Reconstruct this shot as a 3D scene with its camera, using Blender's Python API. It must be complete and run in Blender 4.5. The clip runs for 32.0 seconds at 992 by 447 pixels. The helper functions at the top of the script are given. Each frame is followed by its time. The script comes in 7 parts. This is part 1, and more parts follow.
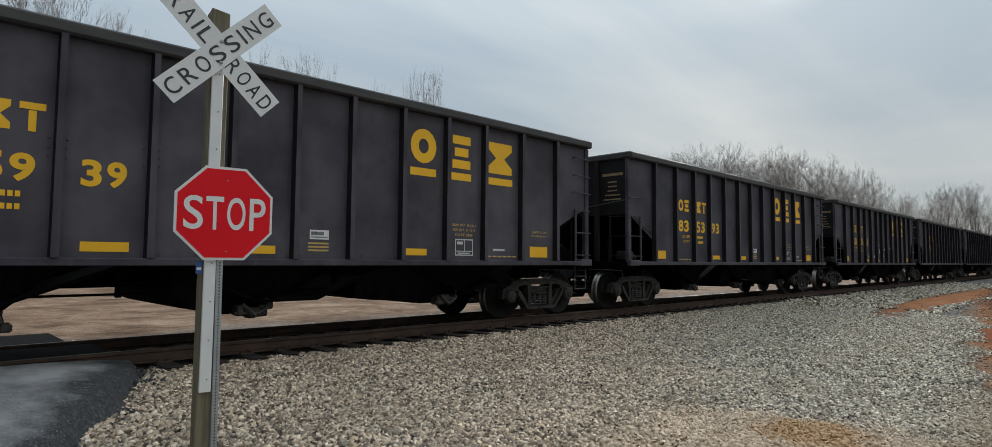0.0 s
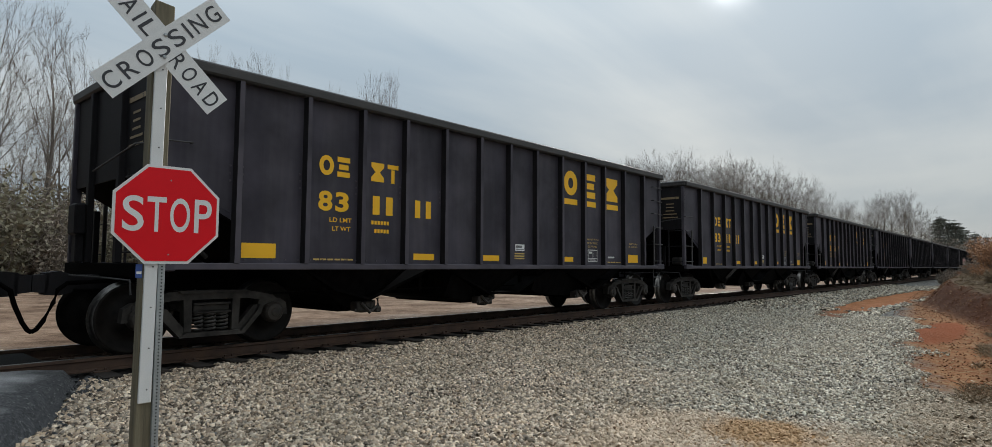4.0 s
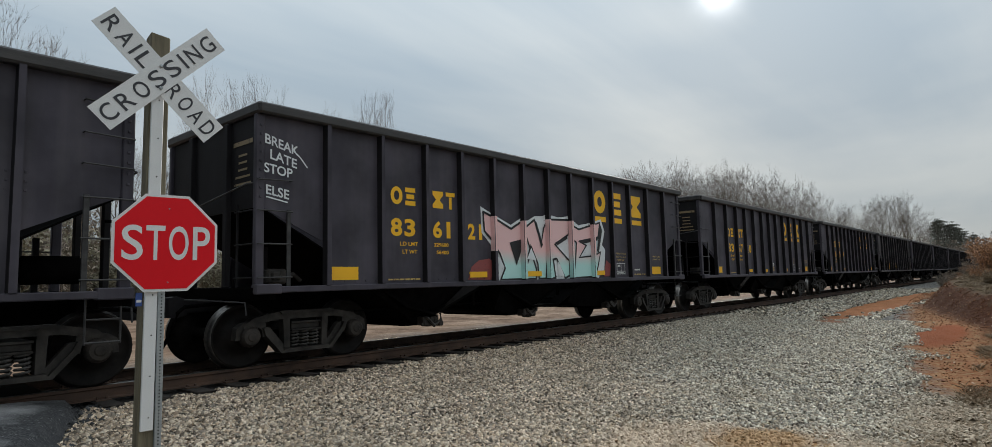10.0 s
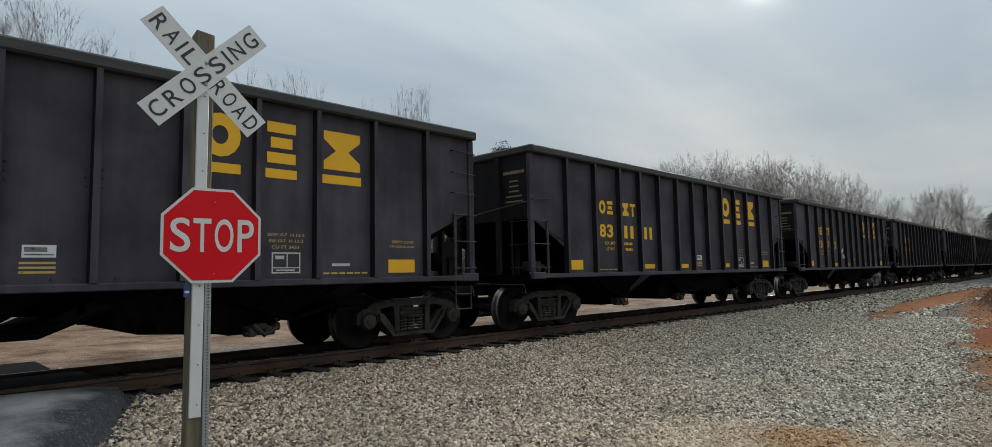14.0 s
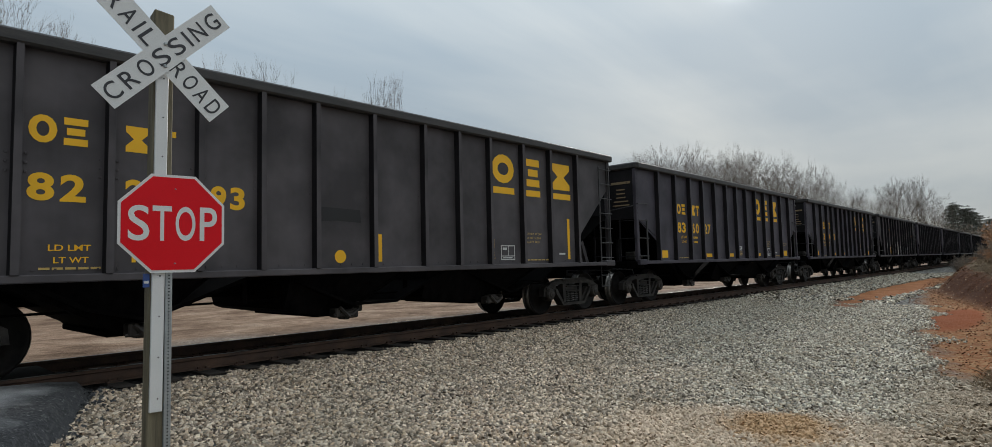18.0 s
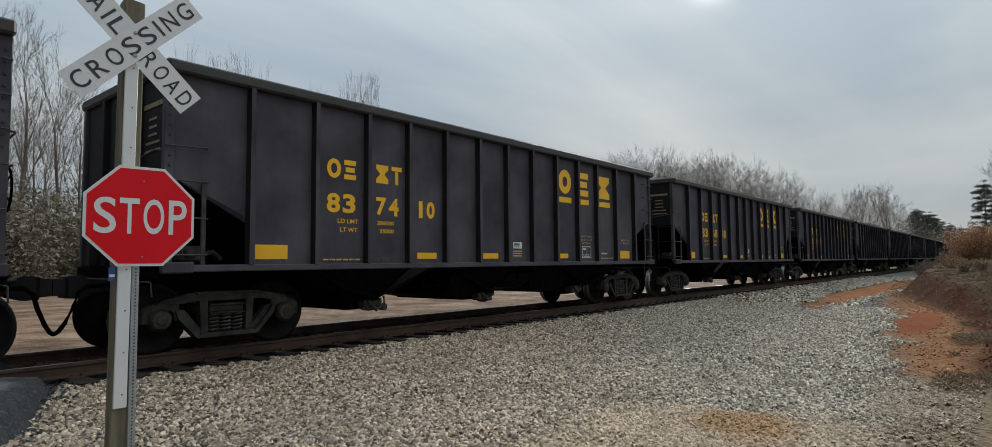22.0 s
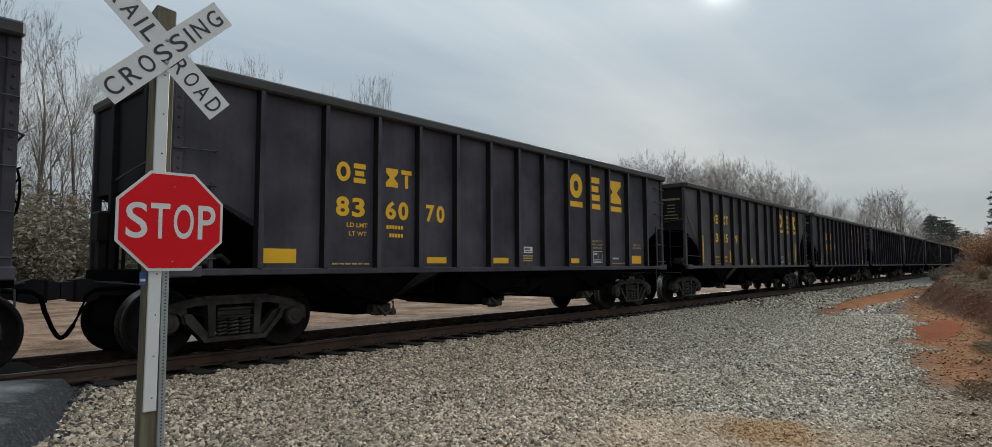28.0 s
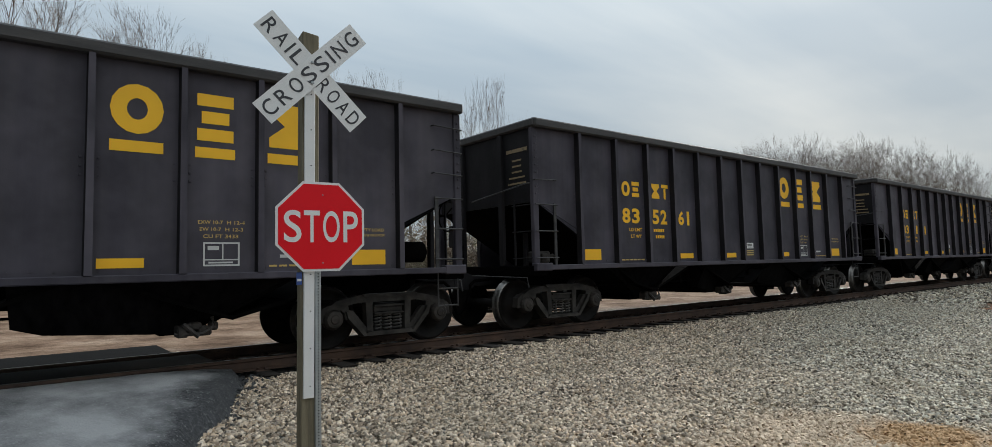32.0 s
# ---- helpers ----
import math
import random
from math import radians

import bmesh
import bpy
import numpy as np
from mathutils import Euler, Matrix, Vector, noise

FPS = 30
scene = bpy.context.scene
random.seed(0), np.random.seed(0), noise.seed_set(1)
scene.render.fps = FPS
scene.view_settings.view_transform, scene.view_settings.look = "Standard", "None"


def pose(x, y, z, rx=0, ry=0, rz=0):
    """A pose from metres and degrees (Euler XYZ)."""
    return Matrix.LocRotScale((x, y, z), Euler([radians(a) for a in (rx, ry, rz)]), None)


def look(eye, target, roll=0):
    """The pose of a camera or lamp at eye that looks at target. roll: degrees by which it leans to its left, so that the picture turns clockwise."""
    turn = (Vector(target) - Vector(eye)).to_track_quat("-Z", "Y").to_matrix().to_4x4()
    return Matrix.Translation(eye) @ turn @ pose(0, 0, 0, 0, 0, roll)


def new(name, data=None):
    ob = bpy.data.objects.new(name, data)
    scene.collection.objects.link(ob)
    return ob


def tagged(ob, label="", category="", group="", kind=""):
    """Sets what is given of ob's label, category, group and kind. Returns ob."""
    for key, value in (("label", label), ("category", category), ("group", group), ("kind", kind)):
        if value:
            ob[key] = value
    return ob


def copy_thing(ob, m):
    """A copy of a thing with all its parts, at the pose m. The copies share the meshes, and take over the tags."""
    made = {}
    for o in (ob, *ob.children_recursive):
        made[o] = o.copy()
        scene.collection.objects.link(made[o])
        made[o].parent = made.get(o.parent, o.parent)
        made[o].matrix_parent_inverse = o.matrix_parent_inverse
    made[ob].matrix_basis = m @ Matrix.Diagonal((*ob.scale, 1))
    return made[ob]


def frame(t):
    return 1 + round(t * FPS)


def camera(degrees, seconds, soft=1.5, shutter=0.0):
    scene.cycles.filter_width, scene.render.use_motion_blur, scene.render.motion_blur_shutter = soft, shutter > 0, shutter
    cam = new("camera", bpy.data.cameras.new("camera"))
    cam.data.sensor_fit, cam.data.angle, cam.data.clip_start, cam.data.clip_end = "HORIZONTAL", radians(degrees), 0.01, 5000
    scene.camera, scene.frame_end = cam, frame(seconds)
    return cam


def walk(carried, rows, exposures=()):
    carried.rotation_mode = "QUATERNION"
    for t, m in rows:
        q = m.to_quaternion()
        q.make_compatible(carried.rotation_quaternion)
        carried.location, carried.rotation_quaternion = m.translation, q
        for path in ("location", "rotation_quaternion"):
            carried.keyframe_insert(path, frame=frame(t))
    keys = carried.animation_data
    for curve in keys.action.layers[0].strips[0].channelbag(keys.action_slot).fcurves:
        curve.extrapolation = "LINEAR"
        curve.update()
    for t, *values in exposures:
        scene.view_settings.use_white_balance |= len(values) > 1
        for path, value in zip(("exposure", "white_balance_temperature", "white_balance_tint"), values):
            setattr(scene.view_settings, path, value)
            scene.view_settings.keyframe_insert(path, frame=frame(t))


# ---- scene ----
cam = camera(78.1, 32.0, soft=0.5)
PATH = [
    (0, (-0.075, -9.545, 1.169), (1.326, -8.122, 1.289), 0.4),
    (0.5, (-0.073, -9.546, 1.164), (1.341, -8.137, 1.292), 0.6),
    (1, (-0.068, -9.535, 1.174), (1.359, -8.14, 1.304), 0.8),
    (1.5, (-0.047, -9.531, 1.162), (1.394, -8.15, 1.294), 0.7),
    (2, (-0.03, -9.528, 1.163), (1.441, -8.18, 1.296), 0.6),
    (2.5, (-0.025, -9.503, 1.158), (1.466, -8.177, 1.289), 0.7),
    (3, (-0.033, -9.501, 1.158), (1.465, -8.182, 1.286), 0.8),
    (3.5, (-0.034, -9.499, 1.158), (1.465, -8.182, 1.287), 0.6),
    (5.5, (-0.031, -9.523, 1.165), (1.463, -8.202, 1.32), -0.5),
    (6, (-0.028, -9.525, 1.163), (1.473, -8.212, 1.318), -0.6),
    (6.5, (-0.027, -9.53, 1.161), (1.48, -8.225, 1.318), -0.8),
    (7, (-0.033, -9.535, 1.168), (1.479, -8.235, 1.326), -0.8),
    (7.5, (-0.032, -9.54, 1.174), (1.483, -8.246, 1.337), -1.0),
    (8, (-0.033, -9.541, 1.172), (1.485, -8.251, 1.339), -1.1),
    (8.5, (-0.033, -9.545, 1.173), (1.487, -8.257, 1.344), -1.2),
    (9, (-0.039, -9.556, 1.174), (1.48, -8.266, 1.347), -1.3),
    (9.5, (-0.045, -9.572, 1.179), (1.47, -8.278, 1.353), -1.4),
    (10, (-0.06, -9.567, 1.183), (1.438, -8.254, 1.366), -1.4),
    (10.5, (-0.074, -9.558, 1.183), (1.396, -8.215, 1.373), -1.4),
    (11, (-0.077, -9.543, 1.172), (1.357, -8.163, 1.361), -1.2),
    (11.5, (-0.061, -9.527, 1.171), (1.366, -8.136, 1.35), -1.0),
    (12, (-0.046, -9.523, 1.176), (1.384, -8.136, 1.348), -0.9),
    (12.5, (-0.047, -9.523, 1.172), (1.387, -8.139, 1.341), -0.9),
    (13, (-0.055, -9.513, 1.171), (1.38, -8.13, 1.337), -0.9),
    (13.5, (-0.064, -9.528, 1.178), (1.361, -8.134, 1.342), -0.9),
    (15.5, (-0.039, -9.547, 1.174), (1.383, -8.15, 1.344), -1.8),
    (16, (-0.036, -9.537, 1.18), (1.391, -8.146, 1.349), -1.9),
    (16.5, (-0.028, -9.529, 1.171), (1.405, -8.143, 1.338), -1.9),
    (17, (-0.01, -9.525, 1.17), (1.433, -8.149, 1.328), -1.8),
    (17.5, (-0.003, -9.515, 1.161), (1.455, -8.155, 1.307), -1.7),
    (18, (0.009, -9.499, 1.152), (1.488, -8.159, 1.287), -1.4),
    (18.5, (0.0, -9.497, 1.148), (1.502, -8.182, 1.274), -1.0),
    (19, (0.008, -9.497, 1.156), (1.528, -8.203, 1.278), -0.6),
    (19.5, (0.004, -9.51, 1.161), (1.537, -8.232, 1.282), -0.4),
    (20, (-0.006, -9.511, 1.16), (1.528, -8.235, 1.285), -0.2),
    (20.5, (-0.01, -9.514, 1.154), (1.517, -8.23, 1.283), -0.3),
    (21, (-0.005, -9.522, 1.154), (1.52, -8.236, 1.284), -0.3),
    (21.5, (0.005, -9.514, 1.156), (1.534, -8.232, 1.286), -0.5),
    (22, (0.006, -9.516, 1.152), (1.537, -8.236, 1.28), -0.6),
    (22.5, (0.006, -9.511, 1.152), (1.531, -8.223, 1.279), -0.6),
    (23, (0.004, -9.52, 1.153), (1.526, -8.228, 1.28), -0.7),
    (23.5, (-0.01, -9.523, 1.15), (1.501, -8.219, 1.278), -0.7),
    (24, (-0.017, -9.521, 1.158), (1.478, -8.198, 1.289), -0.7),
    (24.5, (-0.033, -9.478, 1.156), (1.454, -8.148, 1.286), -0.7),
    (25, (-0.072, -9.422, 1.159), (1.419, -8.095, 1.284), -1.0),
    (25.5, (-0.105, -9.413, 1.165), (1.398, -8.099, 1.288), -1.2),
    (27.5, (-0.096, -9.406, 1.176), (1.401, -8.087, 1.314), -0.1),
    (28, (-0.087, -9.421, 1.174), (1.423, -8.118, 1.314), -0.3),
    (28.5, (-0.073, -9.415, 1.169), (1.455, -8.132, 1.31), -0.5),
    (29, (-0.077, -9.422, 1.164), (1.465, -8.156, 1.303), -0.7),
    (29.5, (-0.077, -9.421, 1.168), (1.469, -8.16, 1.306), -0.8),
    (30, (-0.093, -9.436, 1.169), (1.427, -8.142, 1.305), -0.9),
    (30.5, (-0.126, -9.452, 1.163), (1.333, -8.092, 1.3), -1.0),
    (31, (-0.181, -9.457, 1.154), (1.166, -7.985, 1.292), -1.2),
    (31.5, (-0.218, -9.455, 1.163), (1.045, -7.91, 1.301), -1.5),
    (32, (-0.221, -9.442, 1.159), (1.019, -7.879, 1.299), -1.4),
]
walk(cam, [(t, look(e, g, r)) for t, e, g, r in PATH], exposures=[(0, 0.07), (9, 0.07), (11, 0.0), (30.5, 0.0), (31, 0.06), (31.5, 0.14), (32, 0.16)])

# ---------------------------------------------------------------- light
SUN = Vector((0.863, 0.322, 0.389)).normalized()


def build_world():
    w = bpy.data.worlds.new("overcast_sky")
    scene.world = w
    w.use_nodes = True
    nt = w.node_tree
    N, L = nt.nodes, nt.links
    N.clear()
    out = N.new("ShaderNodeOutputWorld")
    bg = N.new("ShaderNodeBackground")
    L.new(bg.outputs[0], out.inputs[0])
    sky = N.new("ShaderNodeTexSky")
    sky.sky_type = "NISHITA"
    sky.sun_disc = False
    sky.sun_elevation = math.asin(SUN.z)
    sky.sun_rotation = math.atan2(SUN.x, SUN.y)
    tc = N.new("ShaderNodeTexCoord")
    sep = N.new("ShaderNodeSeparateXYZ")
    L.new(tc.outputs["Generated"], sep.inputs[0])

    def m(op, a, b=None):
        n = N.new("ShaderNodeMath")
        n.operation = op
        for i, v in enumerate((a, b)):
            if v is None:
                continue
            if isinstance(v, (int, float)):
                n.inputs[i].default_value = v
            else:
                L.new(v, n.inputs[i])
        return n.outputs[0]

    # cloud layer seen on a flat ceiling
    zz = m("ADD", m("MAXIMUM", sep.outputs[2], 0.0), 0.12)
    comb = N.new("ShaderNodeCombineXYZ")
    L.new(m("DIVIDE", sep.outputs[0], zz), comb.inputs[0])
    L.new(m("DIVIDE", sep.outputs[1], zz), comb.inputs[1])
    n1 = N.new("ShaderNodeTexNoise")
    n1.inputs["Scale"].default_value = 0.42
    n1.inputs["Detail"].default_value = 5
    n1.inputs["Roughness"].default_value = 0.5
    n1.inputs["Distortion"].default_value = 0.4
    L.new(comb.outputs[0], n1.inputs["Vector"])
    # long thin streaks across the larger patches
    turn = N.new("ShaderNodeMapping")
    turn.inputs["Rotation"].default_value = (0, 0, radians(-28))
    turn.inputs["Scale"].default_value = (0.22, 1.0, 1.0)
    L.new(comb.outputs[0], turn.inputs[0])
    n3 = N.new("ShaderNodeTexNoise")
    n3.inputs["Scale"].default_value = 0.9
    n3.inputs["Detail"].default_value = 6
    n3.inputs["Roughness"].default_value = 0.55
    n3.inputs["Distortion"].default_value = 0.3
    L.new(turn.outputs[0], n3.inputs["Vector"])
    patch = m("ADD", m("MULTIPLY", n1.outputs["Fac"], 0.55), m("MULTIPLY", n3.outputs["Fac"], 0.45))
    ramp = N.new("ShaderNodeValToRGB")
    ramp.color_ramp.elements[0].position, ramp.color_ramp.elements[0].color = 0.415, (0.386, 0.472, 0.545, 1)
    ramp.color_ramp.elements[1].position, ramp.color_ramp.elements[1].color = 0.575, (0.622, 0.672, 0.688, 1)
    L.new(patch, ramp.inputs[0])
    # thin haze towards the horizon
    hz = N.new("ShaderNodeMixRGB")
    L.new(m("POWER", m("SUBTRACT", 1.0, m("MAXIMUM", sep.outputs[2], 0.0)), 9.0), hz.inputs[0])
    L.new(ramp.outputs[0], hz.inputs[1])
    hz.inputs[2].default_value = (0.562, 0.625, 0.658, 1)
    # an overcast sky is brighter overhead than at the horizon
    lift = m("ADD", 0.68, m("MULTIPLY", m("POWER", m("MAXIMUM", sep.outputs[2], 0.0), 1.3), 1.6))
    # and its cloud is thicker away from the sun
    lift = m("MULTIPLY", lift, m("SUBTRACT", 1.0, m("MULTIPLY", m("MAXIMUM", m("MULTIPLY", sep.outputs[0], -1.0), 0.0), 0.72)))
    lc = N.new("ShaderNodeCombineXYZ")
    for i in range(3):
        L.new(lift, lc.inputs[i])
    dome = N.new("ShaderNodeMixRGB")
    dome.blend_type = "MULTIPLY"
    dome.inputs[0].default_value = 1.0
    L.new(hz.outputs[0], dome.inputs[1])
    L.new(lc.outputs[0], dome.inputs[2])
    dim = N.new("ShaderNodeMixRGB")
    dim.blend_type = "MULTIPLY"
    dim.inputs[0].default_value = 1.0
    dim.inputs[2].default_value = (0.07, 0.07, 0.07, 1)
    L.new(sky.outputs[0], dim.inputs[1])
    mix = N.new("ShaderNodeMixRGB")
    mix.inputs[0].default_value = 0.06
    L.new(dome.outputs[0], mix.inputs[1])
    L.new(dim.outputs[0], mix.inputs[2])
    # the veiled sun brightens the cloud round it
    dot = N.new("ShaderNodeVectorMath")
    dot.operation = "DOT_PRODUCT"
    nrm = N.new("ShaderNodeVectorMath")
    nrm.operation = "NORMALIZE"
    L.new(tc.outputs["Generated"], nrm.inputs[0])
    L.new(nrm.outputs[0], dot.inputs[0])
    dot.inputs[1].default_value = Vector((0.86, 0.316, 0.412)).normalized()
    d = m("MAXIMUM", dot.outputs["Value"], 0.0)
    n2 = N.new("ShaderNodeTexNoise")
    n2.inputs["Scale"].default_value = 9.0
    n2.inputs["Detail"].default_value = 3
    L.new(tc.outputs["Generated"], n2.inputs["Vector"])
    core = m("MULTIPLY", m("POWER", d, 2600.0), m("MULTIPLY", m("POWER", n2.outputs["Fac"], 2.0), 3.2))
    glow = m("ADD", core, m("MULTIPLY", m("POWER", d, 40.0), 0.012))
    add = N.new("ShaderNodeMixRGB")
    add.blend_type = "ADD"
    add.inputs[0].default_value = 1.0
    gc = N.new("ShaderNodeCombineXYZ")
    for i in range(3):
        L.new(glow, gc.inputs[i])
    L.new(mix.outputs[0], add.inputs[1])
    L.new(gc.outputs[0], add.inputs[2])
    L.new(add.outputs[0], bg.inputs[0])
    bg.inputs[1].default_value = SKY_STRENGTH
    sun = new("sun", bpy.data.lights.new("sun", "SUN"))
    sun.data.energy, sun.data.angle, sun.data.color = SUN_STRENGTH, radians(10), (1, 0.96, 0.9)
    sun.matrix_world = look(SUN * 100, (0, 0, 0))


SKY_STRENGTH, SUN_STRENGTH = 1.0, 2.25
build_world()


# ---------------------------------------------------------------- materials
def shader(name):
    mt = bpy.data.materials.new(name)
    mt.use_nodes = True
    nt = mt.node_tree
    return mt, nt.nodes, nt.links, nt.nodes["Principled BSDF"]


def noise_node(N, L, scale, detail=4, vec=None, stretch=None, rough=0.55):
    n = N.new("ShaderNodeTexNoise")
    n.inputs["Scale"].default_value = scale
    n.inputs["Detail"].default_value = detail
    n.inputs["Roughness"].default_value = rough
    if vec is not None:
        if stretch:
            mp = N.new("ShaderNodeMapping")
            mp.inputs["Scale"].default_value = stretch
            L.new(vec, mp.inputs[0])
            vec = mp.outputs[0]
        L.new(vec, n.inputs["Vector"])
    return n.outputs["Fac"]


def ramp_node(N, L, fac, stops):
    r = N.new("ShaderNodeValToRGB")
    e = r.color_ramp.elements
    while len(e) < len(stops):
        e.new(0.5)
    for el, (p, c) in zip(e, stops):
        el.position = p
        el.color = (*c, 1) if len(c) == 3 else c
    L.new(fac, r.inputs[0])
    return r.outputs[0]


def mix_node(N, L, fac, a, b, mode="MIX"):
    n = N.new("ShaderNodeMixRGB")
    n.blend_type = mode
    for i, v in ((0, fac), (1, a), (2, b)):
        if isinstance(v, (int, float)):
            n.inputs[i].default_value = v
        elif isinstance(v, tuple):
            n.inputs[i].default_value = (*v, 1)
        else:
            L.new(v, n.inputs[i])
    return n.outputs[0]


def bump_node(N, L, b, fac, strength, distance):
    n = N.new("ShaderNodeBump")
    n.inputs["Strength"].default_value = strength
    n.inputs["Distance"].default_value = distance
    L.new(fac, n.inputs["Height"])
    L.new(n.outputs[0], b.inputs["Normal"])


def plain(name, c1, c2, scale=8.0, rough=0.6, metal=0.0, bump=0.15, fine=60.0, stretch=None, dist=0.004, spec=0.5):
    """Two tones over a coarse noise, grain from a fine one."""
    mt, N, L, b = shader(name)
    tc = N.new("ShaderNodeTexCoord").outputs["Object"]
    coarse = noise_node(N, L, scale, 5, tc, stretch)
    grain = noise_node(N, L, fine, 3, tc, stretch)
    col = ramp_node(N, L, coarse, [(0.3, c1), (0.7, c2)])
    col = mix_node(N, L, 0.35, col, ramp_node(N, L, grain, [(0.25, (0.45,) * 3), (0.75, (1.0,) * 3)]), "MULTIPLY")
    L.new(col, b.inputs["Base Color"])
    rr = N.new("ShaderNodeMapRange")
    rr.inputs["To Min"].default_value, rr.inputs["To Max"].default_value = max(0.05, rough - 0.12), min(1, rough + 0.12)
    L.new(coarse, rr.inputs[0])
    L.new(rr.outputs[0], b.inputs["Roughness"])
    b.inputs["Metallic"].default_value = metal
    b.inputs["Specular IOR Level"].default_value = spec
    bump_node(N, L, b, grain, bump, dist)
    return mt


def black_paint(name="weathered_black_paint", low=(0.056, 0.052, 0.066), high=(0.090, 0.083, 0.100)):
    """Weathered black car paint: vertical wash marks, dust, scuffs; each car a little different."""
    mt, N, L, b = shader(name)
    tc = N.new("ShaderNodeTexCoord").outputs["Object"]
    streak = noise_node(N, L, 1.0, 6, tc, (5.0, 5.0, 0.35))
    cloud = noise_node(N, L, 0.9, 4, tc)
    grain = noise_node(N, L, 45, 3, tc)
    rnd = N.new("ShaderNodeObjectInfo").outputs["Random"]
    base = mix_node(N, L, rnd, low, high)
    dust = ramp_node(N, L, streak, [(0.42, (0, 0, 0)), (0.72, (1, 1, 1))])
    col = mix_node(N, L, mix_node(N, L, 0.4, (0, 0, 0), dust), base, (0.118, 0.110, 0.120))
    spot = ramp_node(N, L, cloud, [(0.36, (0.6, 0.6, 0.6)), (0.66, (1.2, 1.18, 1.18))])
    col = mix_node(N, L, 1.0, col, spot, "MULTIPLY")
    rust = ramp_node(N, L, noise_node(N, L, 3.5, 7, tc, None, 0.75), [(0.68, (0, 0, 0)), (0.76, (1, 1, 1))])
    col = mix_node(N, L, mix_node(N, L, 0.5, (0, 0, 0), rust), col, (0.045, 0.026, 0.018))
    L.new(col, b.inputs["Base Color"])
    rr = ramp_node(N, L, streak, [(0.3, (0.40,) * 3), (0.7, (0.6,) * 3)])
    L.new(rr, b.inputs["Roughness"])
    b.inputs["Specular IOR Level"].default_value = 0.13
    dent = noise_node(N, L, 1.6, 2, tc)
    tot = N.new("ShaderNodeMath")
    tot.operation = "ADD"
    g = N.new("ShaderNodeMath")
    g.operation = "MULTIPLY"
    g.inputs[1].default_value = 0.06
    L.new(grain, g.inputs[0])
    L.new(dent, tot.inputs[0])
    L.new(g.outputs[0], tot.inputs[1])
    bump_node(N, L, b, tot.outputs[0], 0.4, 0.035)
    return mt


def marking(name, c, worn=0.6):
    """Stencilled paint with worn specks through which the black shows."""
    mt, N, L, b = shader(name)
    tc = N.new("ShaderNodeTexCoord").outputs["Object"]
    w1 = noise_node(N, L, 22, 6, tc, None, 0.7)
    w2 = noise_node(N, L, 2.5, 3, tc)
    tone = mix_node(N, L, w2, tuple(v * 0.8 for v in c), c)
    speck = ramp_node(N, L, w1, [(worn, (0, 0, 0)), (worn + 0.06, (1, 1, 1))])
    col = mix_node(N, L, speck, tone, (0.03, 0.028, 0.03))
    L.new(col, b.inputs["Base Color"])
    b.inputs["Roughness"].default_value = 0.55
    bump_node(N, L, b, w1, 0.1, 0.002)
    return mt


def fading_spray():
    """Pink sprayed over teal, one fading into the other a hand's width above the sill."""
    mt, N, L, b = shader("pink_to_teal_spray")
    tc = N.new("ShaderNodeTexCoord").outputs["Object"]
    sp = N.new("ShaderNodeSeparateXYZ")
    L.new(tc, sp.inputs[0])
    wave = N.new("ShaderNodeMath")
    wave.operation = "MULTIPLY_ADD"
    wave.inputs[1].default_value = 0.14
    L.new(noise_node(N, L, 3, 3, tc), wave.inputs[0])
    L.new(sp.outputs[2], wave.inputs[2])
    mid = N.new("ShaderNodeMapRange")
    mid.inputs["From Min"].default_value, mid.inputs["From Max"].default_value = 1.54, 1.86
    L.new(wave.outputs[0], mid.inputs[0])
    col = mix_node(N, L, mid.outputs[0], (0.48, 0.76, 0.72), (0.84, 0.54, 0.53))
    speck = ramp_node(N, L, noise_node(N, L, 24, 6, tc, None, 0.7), [(0.7, (0, 0, 0)), (0.76, (1, 1, 1))])
    col = mix_node(N, L, speck, col, (0.03, 0.028, 0.03))
    L.new(col, b.inputs["Base Color"])
    b.inputs["Roughness"].default_value = 0.55
    return mt


FACE_X = (9.0, 10.5, 14.0, 17.0, 20.0, 24.0, 29.0, 36.0, 52.0, 85.0)
FACE_LINE = (-9.6, -8.85, -8.95, -8.75, -8.45, -7.3, -6.0, -5.4, -4.5, -3.5)


